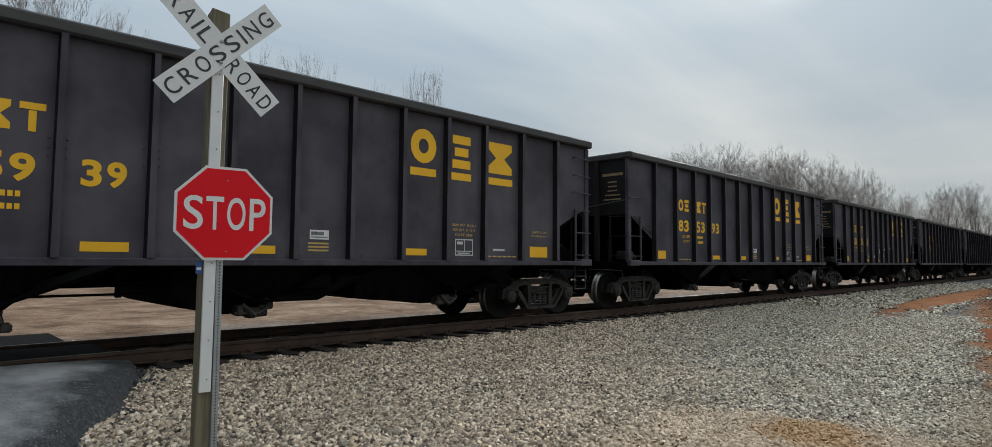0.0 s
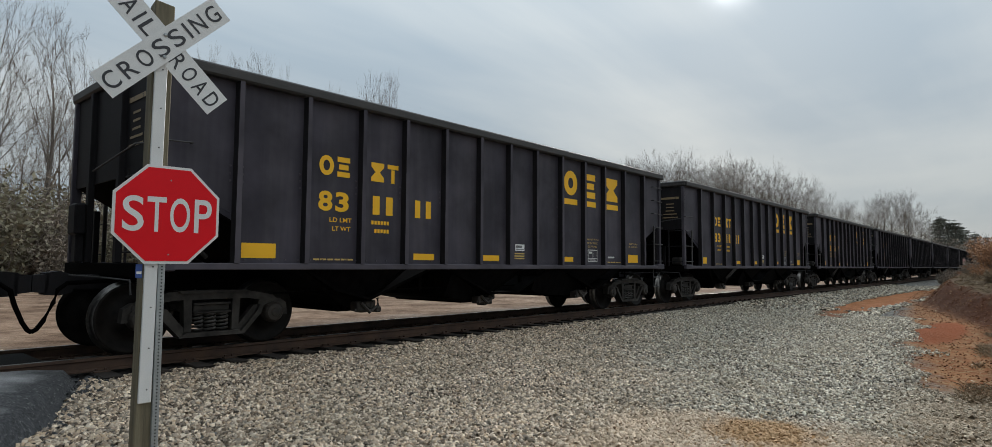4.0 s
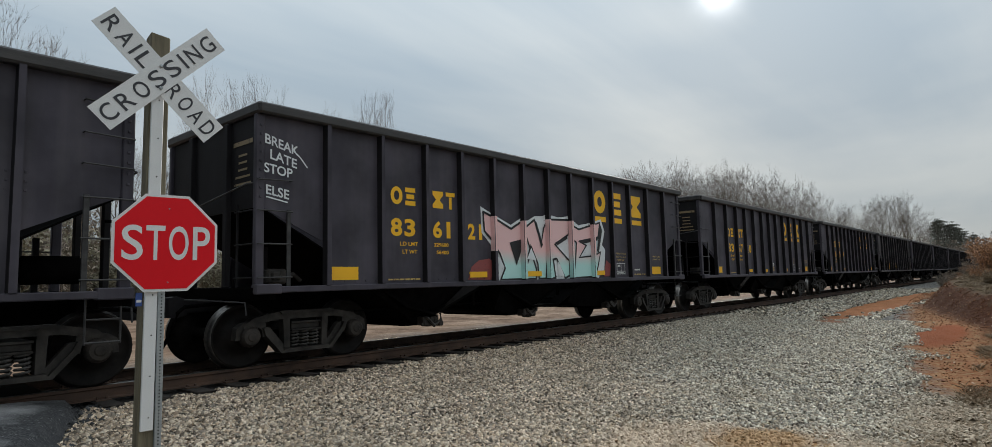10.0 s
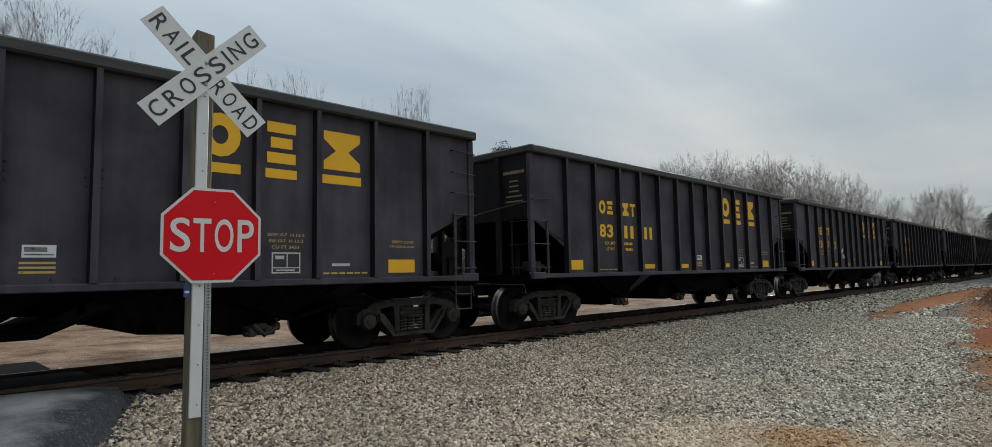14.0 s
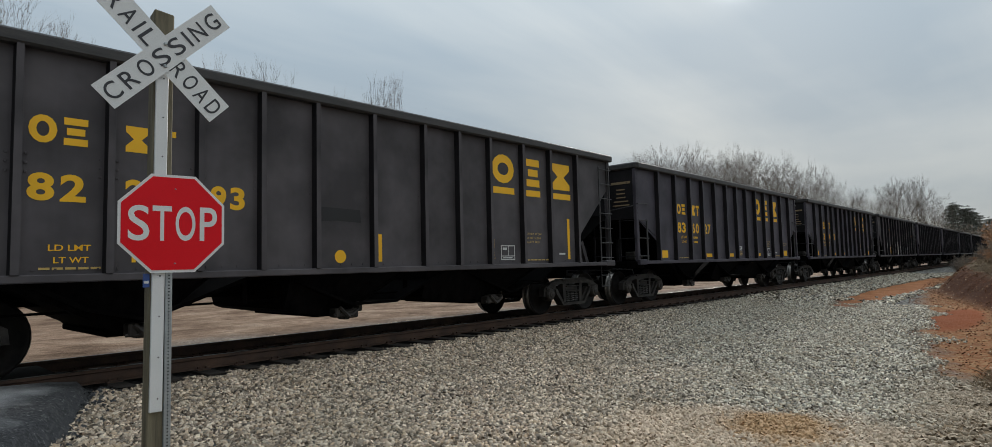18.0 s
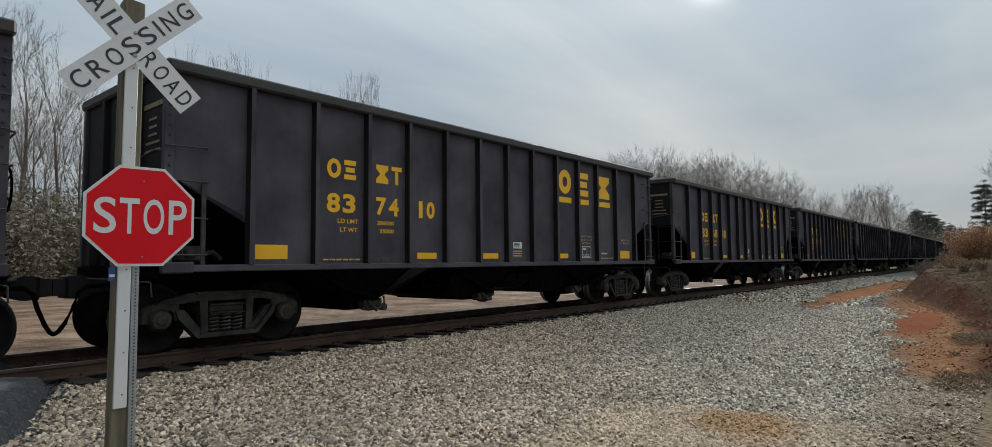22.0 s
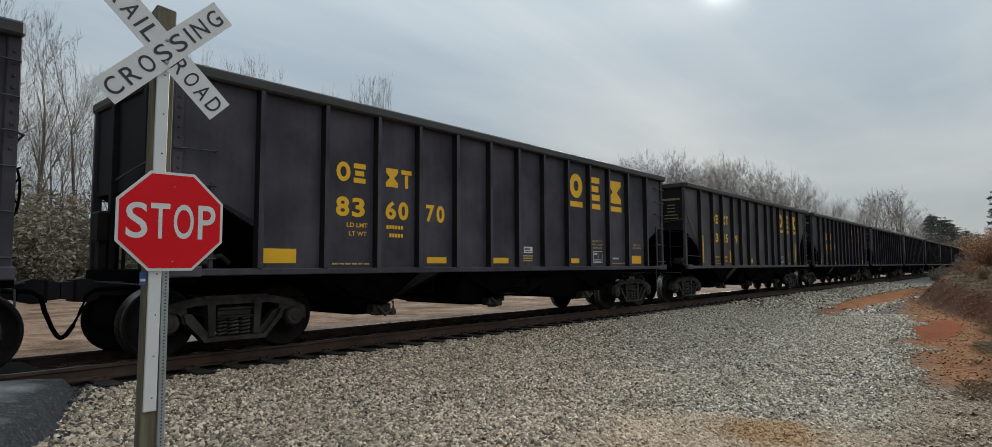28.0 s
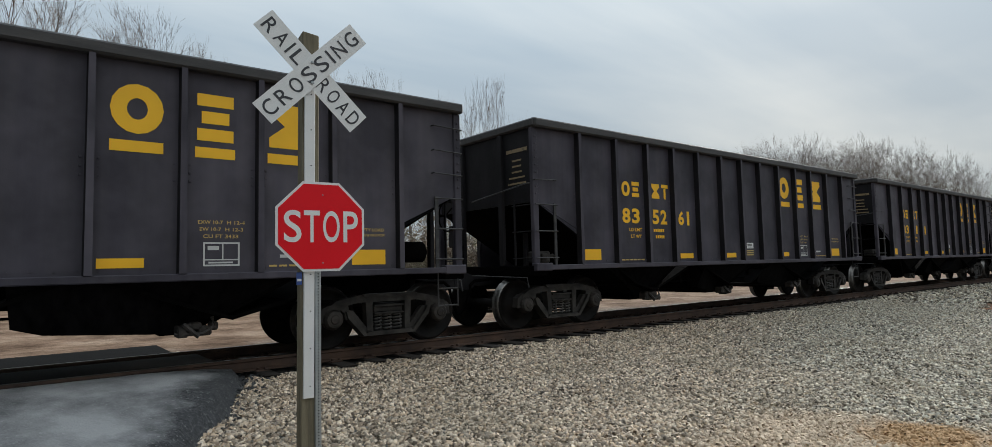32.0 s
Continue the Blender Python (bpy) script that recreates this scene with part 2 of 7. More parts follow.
def ground_material():
    """Gravel, clay, tan dirt and dry litter, laid out on the plan with ragged borders."""
    mt, N, L, b = shader("yard_ground")
    pos = N.new("ShaderNodeTexCoord").outputs["Object"]
    sep = N.new("ShaderNodeSeparateXYZ")
    L.new(pos, sep.inputs[0])
    X, Y = sep.outputs[0], sep.outputs[1]

    def m(op, a, c=None):
        n = N.new("ShaderNodeMath")
        n.operation = op
        for i, v in enumerate((a, c)):
            if v is None:
                continue
            if isinstance(v, (int, float)):
                n.inputs[i].default_value = v
            else:
                L.new(v, n.inputs[i])
        return n.outputs[0]

    big = noise_node(N, L, 0.35, 5, pos, None, 0.6)
    mid = noise_node(N, L, 1.7, 6, pos, None, 0.62)
    fine = noise_node(N, L, 14, 5, pos, None, 0.6)
    vor = N.new("ShaderNodeTexVoronoi")
    vor.inputs["Scale"].default_value = 17
    L.new(pos, vor.inputs["Vector"])
    vcol = N.new("ShaderNodeSeparateXYZ")
    L.new(vor.outputs["Color"], vcol.inputs[0])
    gravel = ramp_node(N, L, vcol.outputs[0], [(0.0, (0.17, 0.165, 0.155)), (0.5, (0.33, 0.325, 0.305)), (1.0, (0.52, 0.505, 0.47))])
    near = N.new("ShaderNodeMapRange")
    near.inputs["From Min"].default_value, near.inputs["From Max"].default_value = 18.0, 50.0
    L.new(X, near.inputs[0])
    # near stretch darkened: shade between the loose stones is put into its colour
    gravel = mix_node(N, L, near.outputs[0], mix_node(N, L, 0.42, gravel, (0.075, 0.068, 0.06)), gravel)
    # cell edges darkened too, as painted shade in the gaps
    gravel = mix_node(N, L, ramp_node(N, L, vor.outputs["Distance"], [(0.25, (0, 0, 0)), (0.75, (1, 1, 1))]), gravel, (0.07, 0.065, 0.06))
    tan = ramp_node(N, L, mid, [(0.3, (0.30, 0.215, 0.135)), (0.55, (0.45, 0.345, 0.235)), (0.75, (0.56, 0.45, 0.33))])
    clay = ramp_node(N, L, mid, [(0.25, (0.135, 0.05, 0.022)), (0.5, (0.225, 0.09, 0.038)), (0.75, (0.31, 0.155, 0.075))])
    litter = ramp_node(N, L, fine, [(0.3, (0.09, 0.062, 0.04)), (0.55, (0.23, 0.165, 0.105)), (0.75, (0.37, 0.285, 0.19))])
    brown = ramp_node(N, L, noise_node(N, L, 0.7, 8, pos, None, 0.72), [(0.32, (0.11, 0.07, 0.047)), (0.5, (0.255, 0.172, 0.122)), (0.68, (0.385, 0.29, 0.215))])

    brown = mix_node(N, L, 0.75, brown, ramp_node(N, L, noise_node(N, L, 6, 7, pos, (0.6, 1, 1), 0.75), [(0.3, (0.45, 0.45, 0.45)), (0.5, (0.95, 0.95, 0.95)), (0.72, (1.5, 1.45, 1.4))]), "MULTIPLY")

    def border(d, w, n=mid, amp=1.6):
        """1 where d > 0, with a ragged edge."""
        dd = m("ADD", d, m("MULTIPLY", m("SUBTRACT", n, 0.5), amp))
        r = N.new("ShaderNodeMapRange")
        r.inputs["From Min"].default_value, r.inputs["From Max"].default_value = -w, w
        L.new(dd, r.inputs[0])
        return r.outputs[0]

    # how far a spot lies on the bank's side of its foot, and behind the cut face
    foot = m("SUBTRACT", m("SUBTRACT", m("MULTIPLY", m("LOGARITHM", m("MINIMUM", m("MAXIMUM", X, 3.0), 85.0), math.e), 2.6), 14.6), Y)
    line = ramp_node(N, L, m("DIVIDE", X, 100.0), [(x / 100, ((y + 10) / 10,) * 3) for x, y in zip(FACE_X, FACE_LINE)])
    cut = m("SUBTRACT", m("SUBTRACT", m("MULTIPLY", line, 10.0), 10.0), Y)
    is_bank = m("MULTIPLY", border(m("ADD", foot, 0.1), 0.3, mid, 1.5), border(m("SUBTRACT", X, 10.9), 0.4, mid, 1.6))

    def blob(x, y, rx, ry):
        return m("SUBTRACT", 1.0, m("ADD", m("POWER", m("DIVIDE", m("SUBTRACT", X, x), rx), 2.0), m("POWER", m("DIVIDE", m("SUBTRACT", Y, y), ry), 2.0)))

    is_tan = border(blob(5.4, -7.65, 3.15, 2.8), 0.35, mid, 1.6)
    col = mix_node(N, L, m("MULTIPLY", is_tan, 0.92), gravel, mix_node(N, L, m("MULTIPLY", vcol.outputs[1], 0.3), tan, gravel))
    # orange stains in the tan patch, and the flat clay tongue before the bank
    col = mix_node(N, L, m("MULTIPLY", border(blob(6.75, -7.3, 0.85, 0.65), 0.6, mid, 2.6), 0.75), col, (0.33, 0.17, 0.06))
    tongue = ramp_node(N, L, mid, [(0.3, (0.25, 0.10, 0.045)), (0.6, (0.35, 0.155, 0.075)), (0.75, (0.40, 0.21, 0.115))])
    col = mix_node(N, L, border(blob(34.0, -4.75, 15.0, 0.85), 0.3, mid, 0.8), col, tongue)
    worn = border(m("SUBTRACT", -8.35, Y), 0.35, mid, 1.4)
    col = mix_node(N, L, m("MULTIPLY", worn, 0.85), col, litter)
    turf = ramp_node(N, L, fine, [(0.3, (0.045, 0.03, 0.018)), (0.55, (0.105, 0.073, 0.044)), (0.75, (0.19, 0.14, 0.09))])
    # the apron: orange clay strewn with grit; the cut face: dark red-brown earth; dead grass above
    grit = ramp_node(N, L, noise_node(N, L, 9, 5, pos, None, 0.7), [(0.45, (0, 0, 0)), (0.7, (1, 1, 1))])
    apron = mix_node(N, L, grit, clay, (0.30, 0.20, 0.11))
    soil = mix_node(N, L, fine, (0.028, 0.009, 0.0036), (0.09, 0.029, 0.011))
    slope = mix_node(N, L, border(m("SUBTRACT", cut, 0.05), 0.25, mid, 0.9), apron, soil)
    grassy = border(m("SUBTRACT", cut, m("ADD", 0.5, m("MULTIPLY", m("MINIMUM", m("MAXIMUM", m("SUBTRACT", X, 18.0), 0.0), 6.0), 0.11))), 0.2, mid, 1.3)
    col = mix_node(N, L, is_bank, col, mix_node(N, L, grassy, slope, turf))
    # a smooth bare scar of red clay low on the bank
    col = mix_node(N, L, m("MULTIPLY", border(blob(18.6, -7.7, 2.6, 0.5), 0.3, mid, 0.9), 0.85), col, (0.225, 0.06, 0.022))
    # behind the track: bare earth with strips of spilt stone
    far = border(m("SUBTRACT", Y, 2.3), 0.5, big, 1.5)
    col = mix_node(N, L, far, col, mix_node(N, L, m("MULTIPLY", border(m("SUBTRACT", 4.4, Y), 0.8, big, 4.0), 0.6), brown, gravel))
    # darker round the rails: the train's shade is put into the ground colour
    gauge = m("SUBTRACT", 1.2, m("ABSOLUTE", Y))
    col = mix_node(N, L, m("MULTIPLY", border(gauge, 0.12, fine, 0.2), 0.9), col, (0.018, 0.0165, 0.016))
    col = mix_node(N, L, 1.0, col, ramp_node(N, L, big, [(0.3, (0.82, 0.82, 0.82)), (0.7, (1.08, 1.08, 1.08))]), "MULTIPLY")
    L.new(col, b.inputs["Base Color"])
    b.inputs["Roughness"].default_value = 0.95
    b.inputs["Specular IOR Level"].default_value = 0.03
    hsum = m("ADD", m("MULTIPLY", vor.outputs["Distance"], -0.7), m("MULTIPLY", fine, 0.9))
    bump_node(N, L, b, hsum, 0.5, 0.04)
    return mt


def stone_material():
    mt, N, L, b = shader("granite_ballast")
    isl = N.new("ShaderNodeNewGeometry").outputs["Random Per Island"]
    tc = N.new("ShaderNodeTexCoord").outputs["Object"]
    col = ramp_node(N, L, isl, [(0.0, (0.04, 0.036, 0.033)), (0.12, (0.12, 0.1, 0.085)), (0.26, (0.24, 0.235, 0.225)), (0.4, (0.27, 0.22, 0.175)), (0.54, (0.41, 0.395, 0.37)), (0.7, (0.49, 0.415, 0.33)), (0.86, (0.56, 0.545, 0.51)), (1.0, (0.82, 0.78, 0.71))])
    col = mix_node(N, L, 0.5, col, ramp_node(N, L, noise_node(N, L, 55, 4, tc), [(0.3, (0.55,) * 3), (0.7, (1.15,) * 3)]), "MULTIPLY")
    # weathered warm stone near the crossing, fresh blue-grey stone further along
    where = N.new("ShaderNodeSeparateXYZ")
    L.new(tc, where.inputs[0])
    skew = N.new("ShaderNodeMath")
    skew.operation = "MULTIPLY_ADD"
    skew.inputs[1].default_value = -1.7
    L.new(where.outputs[1], skew.inputs[0])
    L.new(where.outputs[0], skew.inputs[2])
    drift = N.new("ShaderNodeMath")
    drift.operation = "MULTIPLY_ADD"
    drift.inputs[1].default_value = 5.0
    L.new(noise_node(N, L, 0.5, 4, tc), drift.inputs[0])
    L.new(skew.outputs[0], drift.inputs[2])
    fresh_part = N.new("ShaderNodeMapRange")
    fresh_part.inputs["From Min"].default_value, fresh_part.inputs["From Max"].default_value = 16.8, 22.0
    L.new(drift.outputs[0], fresh_part.inputs[0])
    col = mix_node(N, L, 1.0, col, mix_node(N, L, fresh_part.outputs[0], (1.36, 1.18, 1.0), (1.09, 1.06, 0.945)), "MULTIPLY")
    dirt = ramp_node(N, L, noise_node(N, L, 0.6, 5, tc), [(0.42, (0, 0, 0)), (0.7, (1, 1, 1))])
    col = mix_node(N, L, mix_node(N, L, 0.35, (0, 0, 0), dirt), col, (0.33, 0.27, 0.19))
    # tan dust over the worn patch beside the road
    gp = N.new("ShaderNodeMapping")
    gp.inputs["Location"].default_value = (-5.4 / 3.2, 7.65 / 2.85, 0)
    gp.inputs["Scale"].default_value = (1 / 3.2, 1 / 2.85, 0)
    L.new(tc, gp.inputs[0])
    ln = N.new("ShaderNodeVectorMath")
    ln.operation = "LENGTH"
    L.new(gp.outputs[0], ln.inputs[0])
    wob = N.new("ShaderNodeMath")
    wob.operation = "MULTIPLY_ADD"
    wob.inputs[1].default_value = 0.6
    L.new(noise_node(N, L, 1.2, 5, tc), wob.inputs[0])
    L.new(ln.outputs["Value"], wob.inputs[2])
    dust = ramp_node(N, L, wob.outputs[0], [(0.85, (1, 1, 1)), (1.3, (0, 0, 0))])
    col = mix_node(N, L, mix_node(N, L, 0.72, (0, 0, 0), dust), col, (0.60, 0.462, 0.335))
    # dead leaves and dirt lie over the stones at the field's edge
    edge = N.new("ShaderNodeMath")
    edge.operation = "MULTIPLY_ADD"
    edge.inputs[1].default_value = 1.4
    L.new(noise_node(N, L, 1.1, 5, tc), edge.inputs[0])
    L.new(where.outputs[1], edge.inputs[2])
    strewn = N.new("ShaderNodeMapRange")
    strewn.inputs["From Min"].default_value, strewn.inputs["From Max"].default_value = -7.2, -8.0
    L.new(edge.outputs[0], strewn.inputs[0])
    col = mix_node(N, L, mix_node(N, L, 0.75, (0, 0, 0), strewn.outputs[0]), col, (0.33, 0.25, 0.17))
    gp2 = N.new("ShaderNodeMapping")
    gp2.inputs["Location"].default_value = (-6.75 / 1.2, 7.3 / 0.95, 0)
    gp2.inputs["Scale"].default_value = (1 / 1.2, 1 / 0.95, 0)
    L.new(tc, gp2.inputs[0])
    ln2 = N.new("ShaderNodeVectorMath")
    ln2.operation = "LENGTH"
    L.new(gp2.outputs[0], ln2.inputs[0])
    wob2 = N.new("ShaderNodeMath")
    wob2.operation = "MULTIPLY_ADD"
    wob2.inputs[1].default_value = 0.75
    L.new(noise_node(N, L, 1.6, 5, tc), wob2.inputs[0])
    L.new(ln2.outputs["Value"], wob2.inputs[2])
    stain = ramp_node(N, L, wob2.outputs[0], [(0.75, (1, 1, 1)), (1.35, (0, 0, 0))])
    col = mix_node(N, L, mix_node(N, L, 0.8, (0, 0, 0), stain), col, (0.40, 0.23, 0.095))
    L.new(col, b.inputs["Base Color"])
    b.inputs["Roughness"].default_value = 0.9
    bump_node(N, L, b, noise_node(N, L, 90, 3, tc), 0.4, 0.006)
    return mt


def clod_material():
    mt, N, L, b = shader("red_clay_clods")
    isl = N.new("ShaderNodeNewGeometry").outputs["Random Per Island"]
    tc = N.new("ShaderNodeTexCoord").outputs["Object"]
    col = ramp_node(N, L, isl, [(0.0, (0.05, 0.018, 0.0075)), (0.4, (0.11, 0.041, 0.016)), (0.78, (0.22, 0.095, 0.04)), (0.91, (0.36, 0.22, 0.12)), (0.97, (0.5, 0.37, 0.24)), (1.0, (0.72, 0.62, 0.5))])
    col = mix_node(N, L, 0.5, col, ramp_node(N, L, noise_node(N, L, 40, 4, tc), [(0.3, (0.6,) * 3), (0.7, (1.15,) * 3)]), "MULTIPLY")
    L.new(col, b.inputs["Base Color"])
    b.inputs["Roughness"].default_value = 0.95
    b.inputs["Specular IOR Level"].default_value = 0.05
    bump_node(N, L, b, noise_node(N, L, 60, 3, tc), 0.4, 0.008)
    return mt


def asphalt_material():
    mt, N, L, b = shader("asphalt")
    tc = N.new("ShaderNodeTexCoord").outputs["Object"]
    vor = N.new("ShaderNodeTexVoronoi")
    vor.inputs["Scale"].default_value = 60
    L.new(tc, vor.inputs["Vector"])
    sp = N.new("ShaderNodeSeparateXYZ")
    L.new(vor.outputs["Color"], sp.inputs[0])
    col = ramp_node(N, L, sp.outputs[0], [(0.0, (0.022, 0.022, 0.024)), (0.75, (0.055, 0.056, 0.06)), (0.96, (0.10, 0.10, 0.10)), (1.0, (0.2, 0.2, 0.195))])
    dust = ramp_node(N, L, noise_node(N, L, 1.1, 6, tc, (1.0, 0.6, 1), 0.6), [(0.28, (0, 0, 0)), (0.56, (1, 1, 1))])
    mp = N.new("ShaderNodeSeparateXYZ")
    L.new(tc, mp.inputs[0])
    edge = N.new("ShaderNodeMath")
    edge.operation = "MULTIPLY_ADD"
    edge.inputs[1].default_value, edge.inputs[2].default_value = 0.4625, 2.6
    L.new(mp.outputs[1], edge.inputs[0])
    gap = N.new("ShaderNodeMath")
    gap.operation = "SUBTRACT"
    L.new(edge.outputs[0], gap.inputs[0])
    L.new(mp.outputs[0], gap.inputs[1])
    rag = N.new("ShaderNodeMath")
    rag.operation = "MULTIPLY_ADD"
    rag.inputs[1].default_value = 0.9
    L.new(noise_node(N, L, 2.4, 5, tc), rag.inputs[0])
    L.new(gap.outputs[0], rag.inputs[2])
    dust = mix_node(N, L, 1.0, dust, ramp_node(N, L, rag.outputs[0], [(0.62, (0, 0, 0)), (1.0, (1, 1, 1))]), "MULTIPLY")
    col = mix_node(N, L, mix_node(N, L, 0.8, (0, 0, 0), dust), col, (0.42, 0.418, 0.42))
    L.new(col, b.inputs["Base Color"])
    b.inputs["Roughness"].default_value = 0.75
    bump_node(N, L, b, vor.outputs["Distance"], 0.7, 0.008)
    return mt


M = {
    "paint": black_paint(),
    "faded": black_paint("faded_black_paint", (0.078, 0.072, 0.076), (0.098, 0.090, 0.095)),
    # near-black: the shade beneath the cars and their end slopes is in this colour
    "under": plain("underbody_shade_black", (0.0016, 0.0015, 0.0016), (0.005, 0.0045, 0.0042), 5, 0.9, 0, 0.3, 40, spec=0.02),
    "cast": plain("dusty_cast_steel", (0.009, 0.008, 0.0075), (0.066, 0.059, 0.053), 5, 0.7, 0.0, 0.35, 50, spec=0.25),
    "bearing": plain("greasy_bearing", (0.012, 0.0105, 0.0095), (0.06, 0.05, 0.043), 7, 0.55, 0.0, 0.35, 50, spec=0.3),
    "coil": plain("rubbed_spring_steel", (0.03, 0.028, 0.026), (0.10, 0.094, 0.088), 9, 0.5, 0.0, 0.2, 50, spec=0.3),
    # soot on the car ends; on post flanks it paints in their shade
    "grime": plain("soot_and_shade_paint", (0.008, 0.0075, 0.0085), (0.026, 0.024, 0.027), 2.2, 0.7, 0, 0.3, 40, (1, 1, 0.4), spec=0.18),
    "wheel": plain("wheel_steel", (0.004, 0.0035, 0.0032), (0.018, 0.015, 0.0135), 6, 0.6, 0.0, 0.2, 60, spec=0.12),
    # darkened paint: the shade below the side sill is put into its colour
    "hopper": plain("shaded_hopper_paint", (0.0015, 0.0014, 0.0015), (0.008, 0.0074, 0.0076), 3, 0.85, 0, 0.3, 40, (3, 3, 0.8), spec=0.03),
    "pale": plain("pale_scuffed_casting", (0.05, 0.046, 0.042), (0.34, 0.33, 0.31), 5, 0.7, 0.0, 0.35, 30, spec=0.3),
    "chord": plain("dusty_top_chord", (0.022, 0.02, 0.02), (0.06, 0.055, 0.053), 2.5, 0.6, 0, 0.3, 40, (0.6, 4, 4)),
    "tread": plain("polished_tread", (0.16, 0.15, 0.14), (0.3, 0.285, 0.27), 20, 0.42, 1.0, 0.05, 90),
    "rod": plain("worn_bar_steel", (0.012, 0.0115, 0.012), (0.05, 0.048, 0.048), 10, 0.55, 0.0, 0.1, 60),
    "yellow": marking("yellow_stencil", (1.0, 0.54, 0.010), 0.84),
    "yellow_bar": marking("yellow_reflective", (1.0, 0.53, 0.010), 0.74),
    "cream": marking("faded_cream_stencil", (0.30, 0.22, 0.12), 0.56),
    "print": marking("small_yellow_print", (0.62, 0.42, 0.12), 0.62),
    "white_mark": marking("white_stencil", (0.62, 0.62, 0.6), 0.66),
    "spray_white": marking("white_spray", (0.78, 0.81, 0.82), 0.64),
    "spray_fade": fading_spray(),
    "spray_red": marking("dark_red_spray", (0.30, 0.07, 0.065), 0.6),
    "spray_bone": marking("bone_white_spray", (0.55, 0.54, 0.49), 0.58),
    "spray_black": marking("black_spray", (0.012, 0.012, 0.013), 0.9),
    "spray_grey": marking("faded_spray", (0.2, 0.2, 0.2), 0.52),
    "red": plain("red_sheeting", (0.76, 0.006, 0.014), (0.84, 0.009, 0.019), 2, 0.45, 0, 0.02, 300, spec=0.2),
    "white": plain("white_sheeting", (0.75, 0.755, 0.75), (0.83, 0.83, 0.825), 3, 0.4, 0, 0.03, 200),
    "letter": plain("black_letter_film", (0.02, 0.02, 0.026), (0.034, 0.034, 0.042), 6, 0.4, 0, 0.03, 100),
    "alu": plain("galvanised_steel", (0.34, 0.37, 0.38), (0.46, 0.49, 0.5), 12, 0.45, 0.6, 0.05, 80),
    "hole": plain("shadowed_hole", (0.012, 0.012, 0.013), (0.03, 0.03, 0.03), 30, 0.8),
    "wood": plain("weathered_post_timber", (0.11, 0.092, 0.06), (0.24, 0.21, 0.14), 3, 0.85, 0, 0.5, 30, (6, 6, 0.5)),
    "blue": plain("blue_sticker", (0.03, 0.08, 0.3), (0.05, 0.11, 0.36), 6, 0.4),
    "rail": plain("rusty_rail_side", (0.04, 0.022, 0.015), (0.105, 0.058, 0.037), 3, 0.8, 0.0, 0.3, 40),
    "head": plain("polished_rail_head", (0.06, 0.05, 0.043), (0.13, 0.115, 0.1), 3, 0.45, 0.7, 0.05, 60, (0.2, 6, 6)),
    "tie": plain("creosoted_tie", (0.012, 0.0095, 0.008), (0.04, 0.03, 0.023), 5, 0.9, 0, 0.5, 30, (6, 0.6, 6)),
    "ground": ground_material(),
    "stone": stone_material(),
    "asphalt": asphalt_material(),
    # near-black asphalt: the shade under the passing train is put into its colour
    "greasy": plain("shaded_asphalt", (0.004, 0.0039, 0.004), (0.014, 0.0135, 0.013), 3, 0.9, 0, 0.5, 40, spec=0.08),
    "bark": plain("grey_bark", (0.09, 0.076, 0.065), (0.21, 0.182, 0.158), 4, 0.9, 0, 0.5, 25, (4, 4, 0.6)),
    "twig": plain("bare_twigs", (0.15, 0.122, 0.103), (0.28, 0.236, 0.205), 0.6, 0.9, 0, 0.1, 10),
    "needle": plain("pine_needles", (0.07, 0.078, 0.06), (0.13, 0.138, 0.105), 0.8, 0.8, 0, 0.1, 12),
    "leaf": plain("olive_understory_leaves", (0.18, 0.165, 0.11), (0.33, 0.295, 0.20), 0.9, 0.8, 0, 0.1, 12),
    "russet": plain("russet_dead_leaves", (0.36, 0.18, 0.085), (0.58, 0.33, 0.18), 0.9, 0.9, 0, 0.1, 12),
    "brush": plain("grey_brown_brush", (0.22, 0.18, 0.14), (0.40, 0.335, 0.265), 0.9, 0.9, 0, 0.1, 12),
    "straw": plain("dry_straw", (0.23, 0.168, 0.105), (0.41, 0.312, 0.205), 0.9, 0.9, 0, 0.1, 12),
    "clod": clod_material(),
}


# ---------------------------------------------------------------- mesh helpers
def part(name, bm, material, parent=None, label="", smooth=False):
    """Links a bmesh as one mesh object, under parent where one is given."""
    me = bpy.data.meshes.new(name)
    bm.normal_update()
    bm.to_mesh(me)
    bm.free()
    for mt in material if isinstance(material, (list, tuple)) else [material]:
        me.materials.append(M[mt])
    if smooth:
        for p in me.polygons:
            p.use_smooth = True
    ob = new(name, me)
    if parent is not None:
        ob.parent = parent
    if label:
        ob["label"] = label
    return ob


def raw(name, verts, faces, material, parent=None, label=""):
    me = bpy.data.meshes.new(name)
    me.from_pydata(verts, [], faces)
    me.materials.append(M[material])
    me.update()
    ob = new(name, me)
    if parent is not None:
        ob.parent = parent
    if label:
        ob["label"] = label
    return ob


def thing(name, m, label, category, group=""):
    ob = new(name)
    ob.empty_display_size = 0.3
    ob.matrix_basis = m
    return tagged(ob, label, category, group)


def box(bm, x0, x1, y0, y1, z0, z1, bevel=0.0):
    r = bmesh.ops.create_cube(bm, size=1.0)
    vs = r["verts"]
    for v in vs:
        v.co = ((x0 + x1) / 2 + v.co.x * (x1 - x0), (y0 + y1) / 2 + v.co.y * (y1 - y0), (z0 + z1) / 2 + v.co.z * (z1 - z0))
    if bevel:
        es = list({e for v in vs for e in v.link_edges})
        bmesh.ops.bevel(bm, geom=es, offset=bevel, segments=1, affect="EDGES")
    return bm


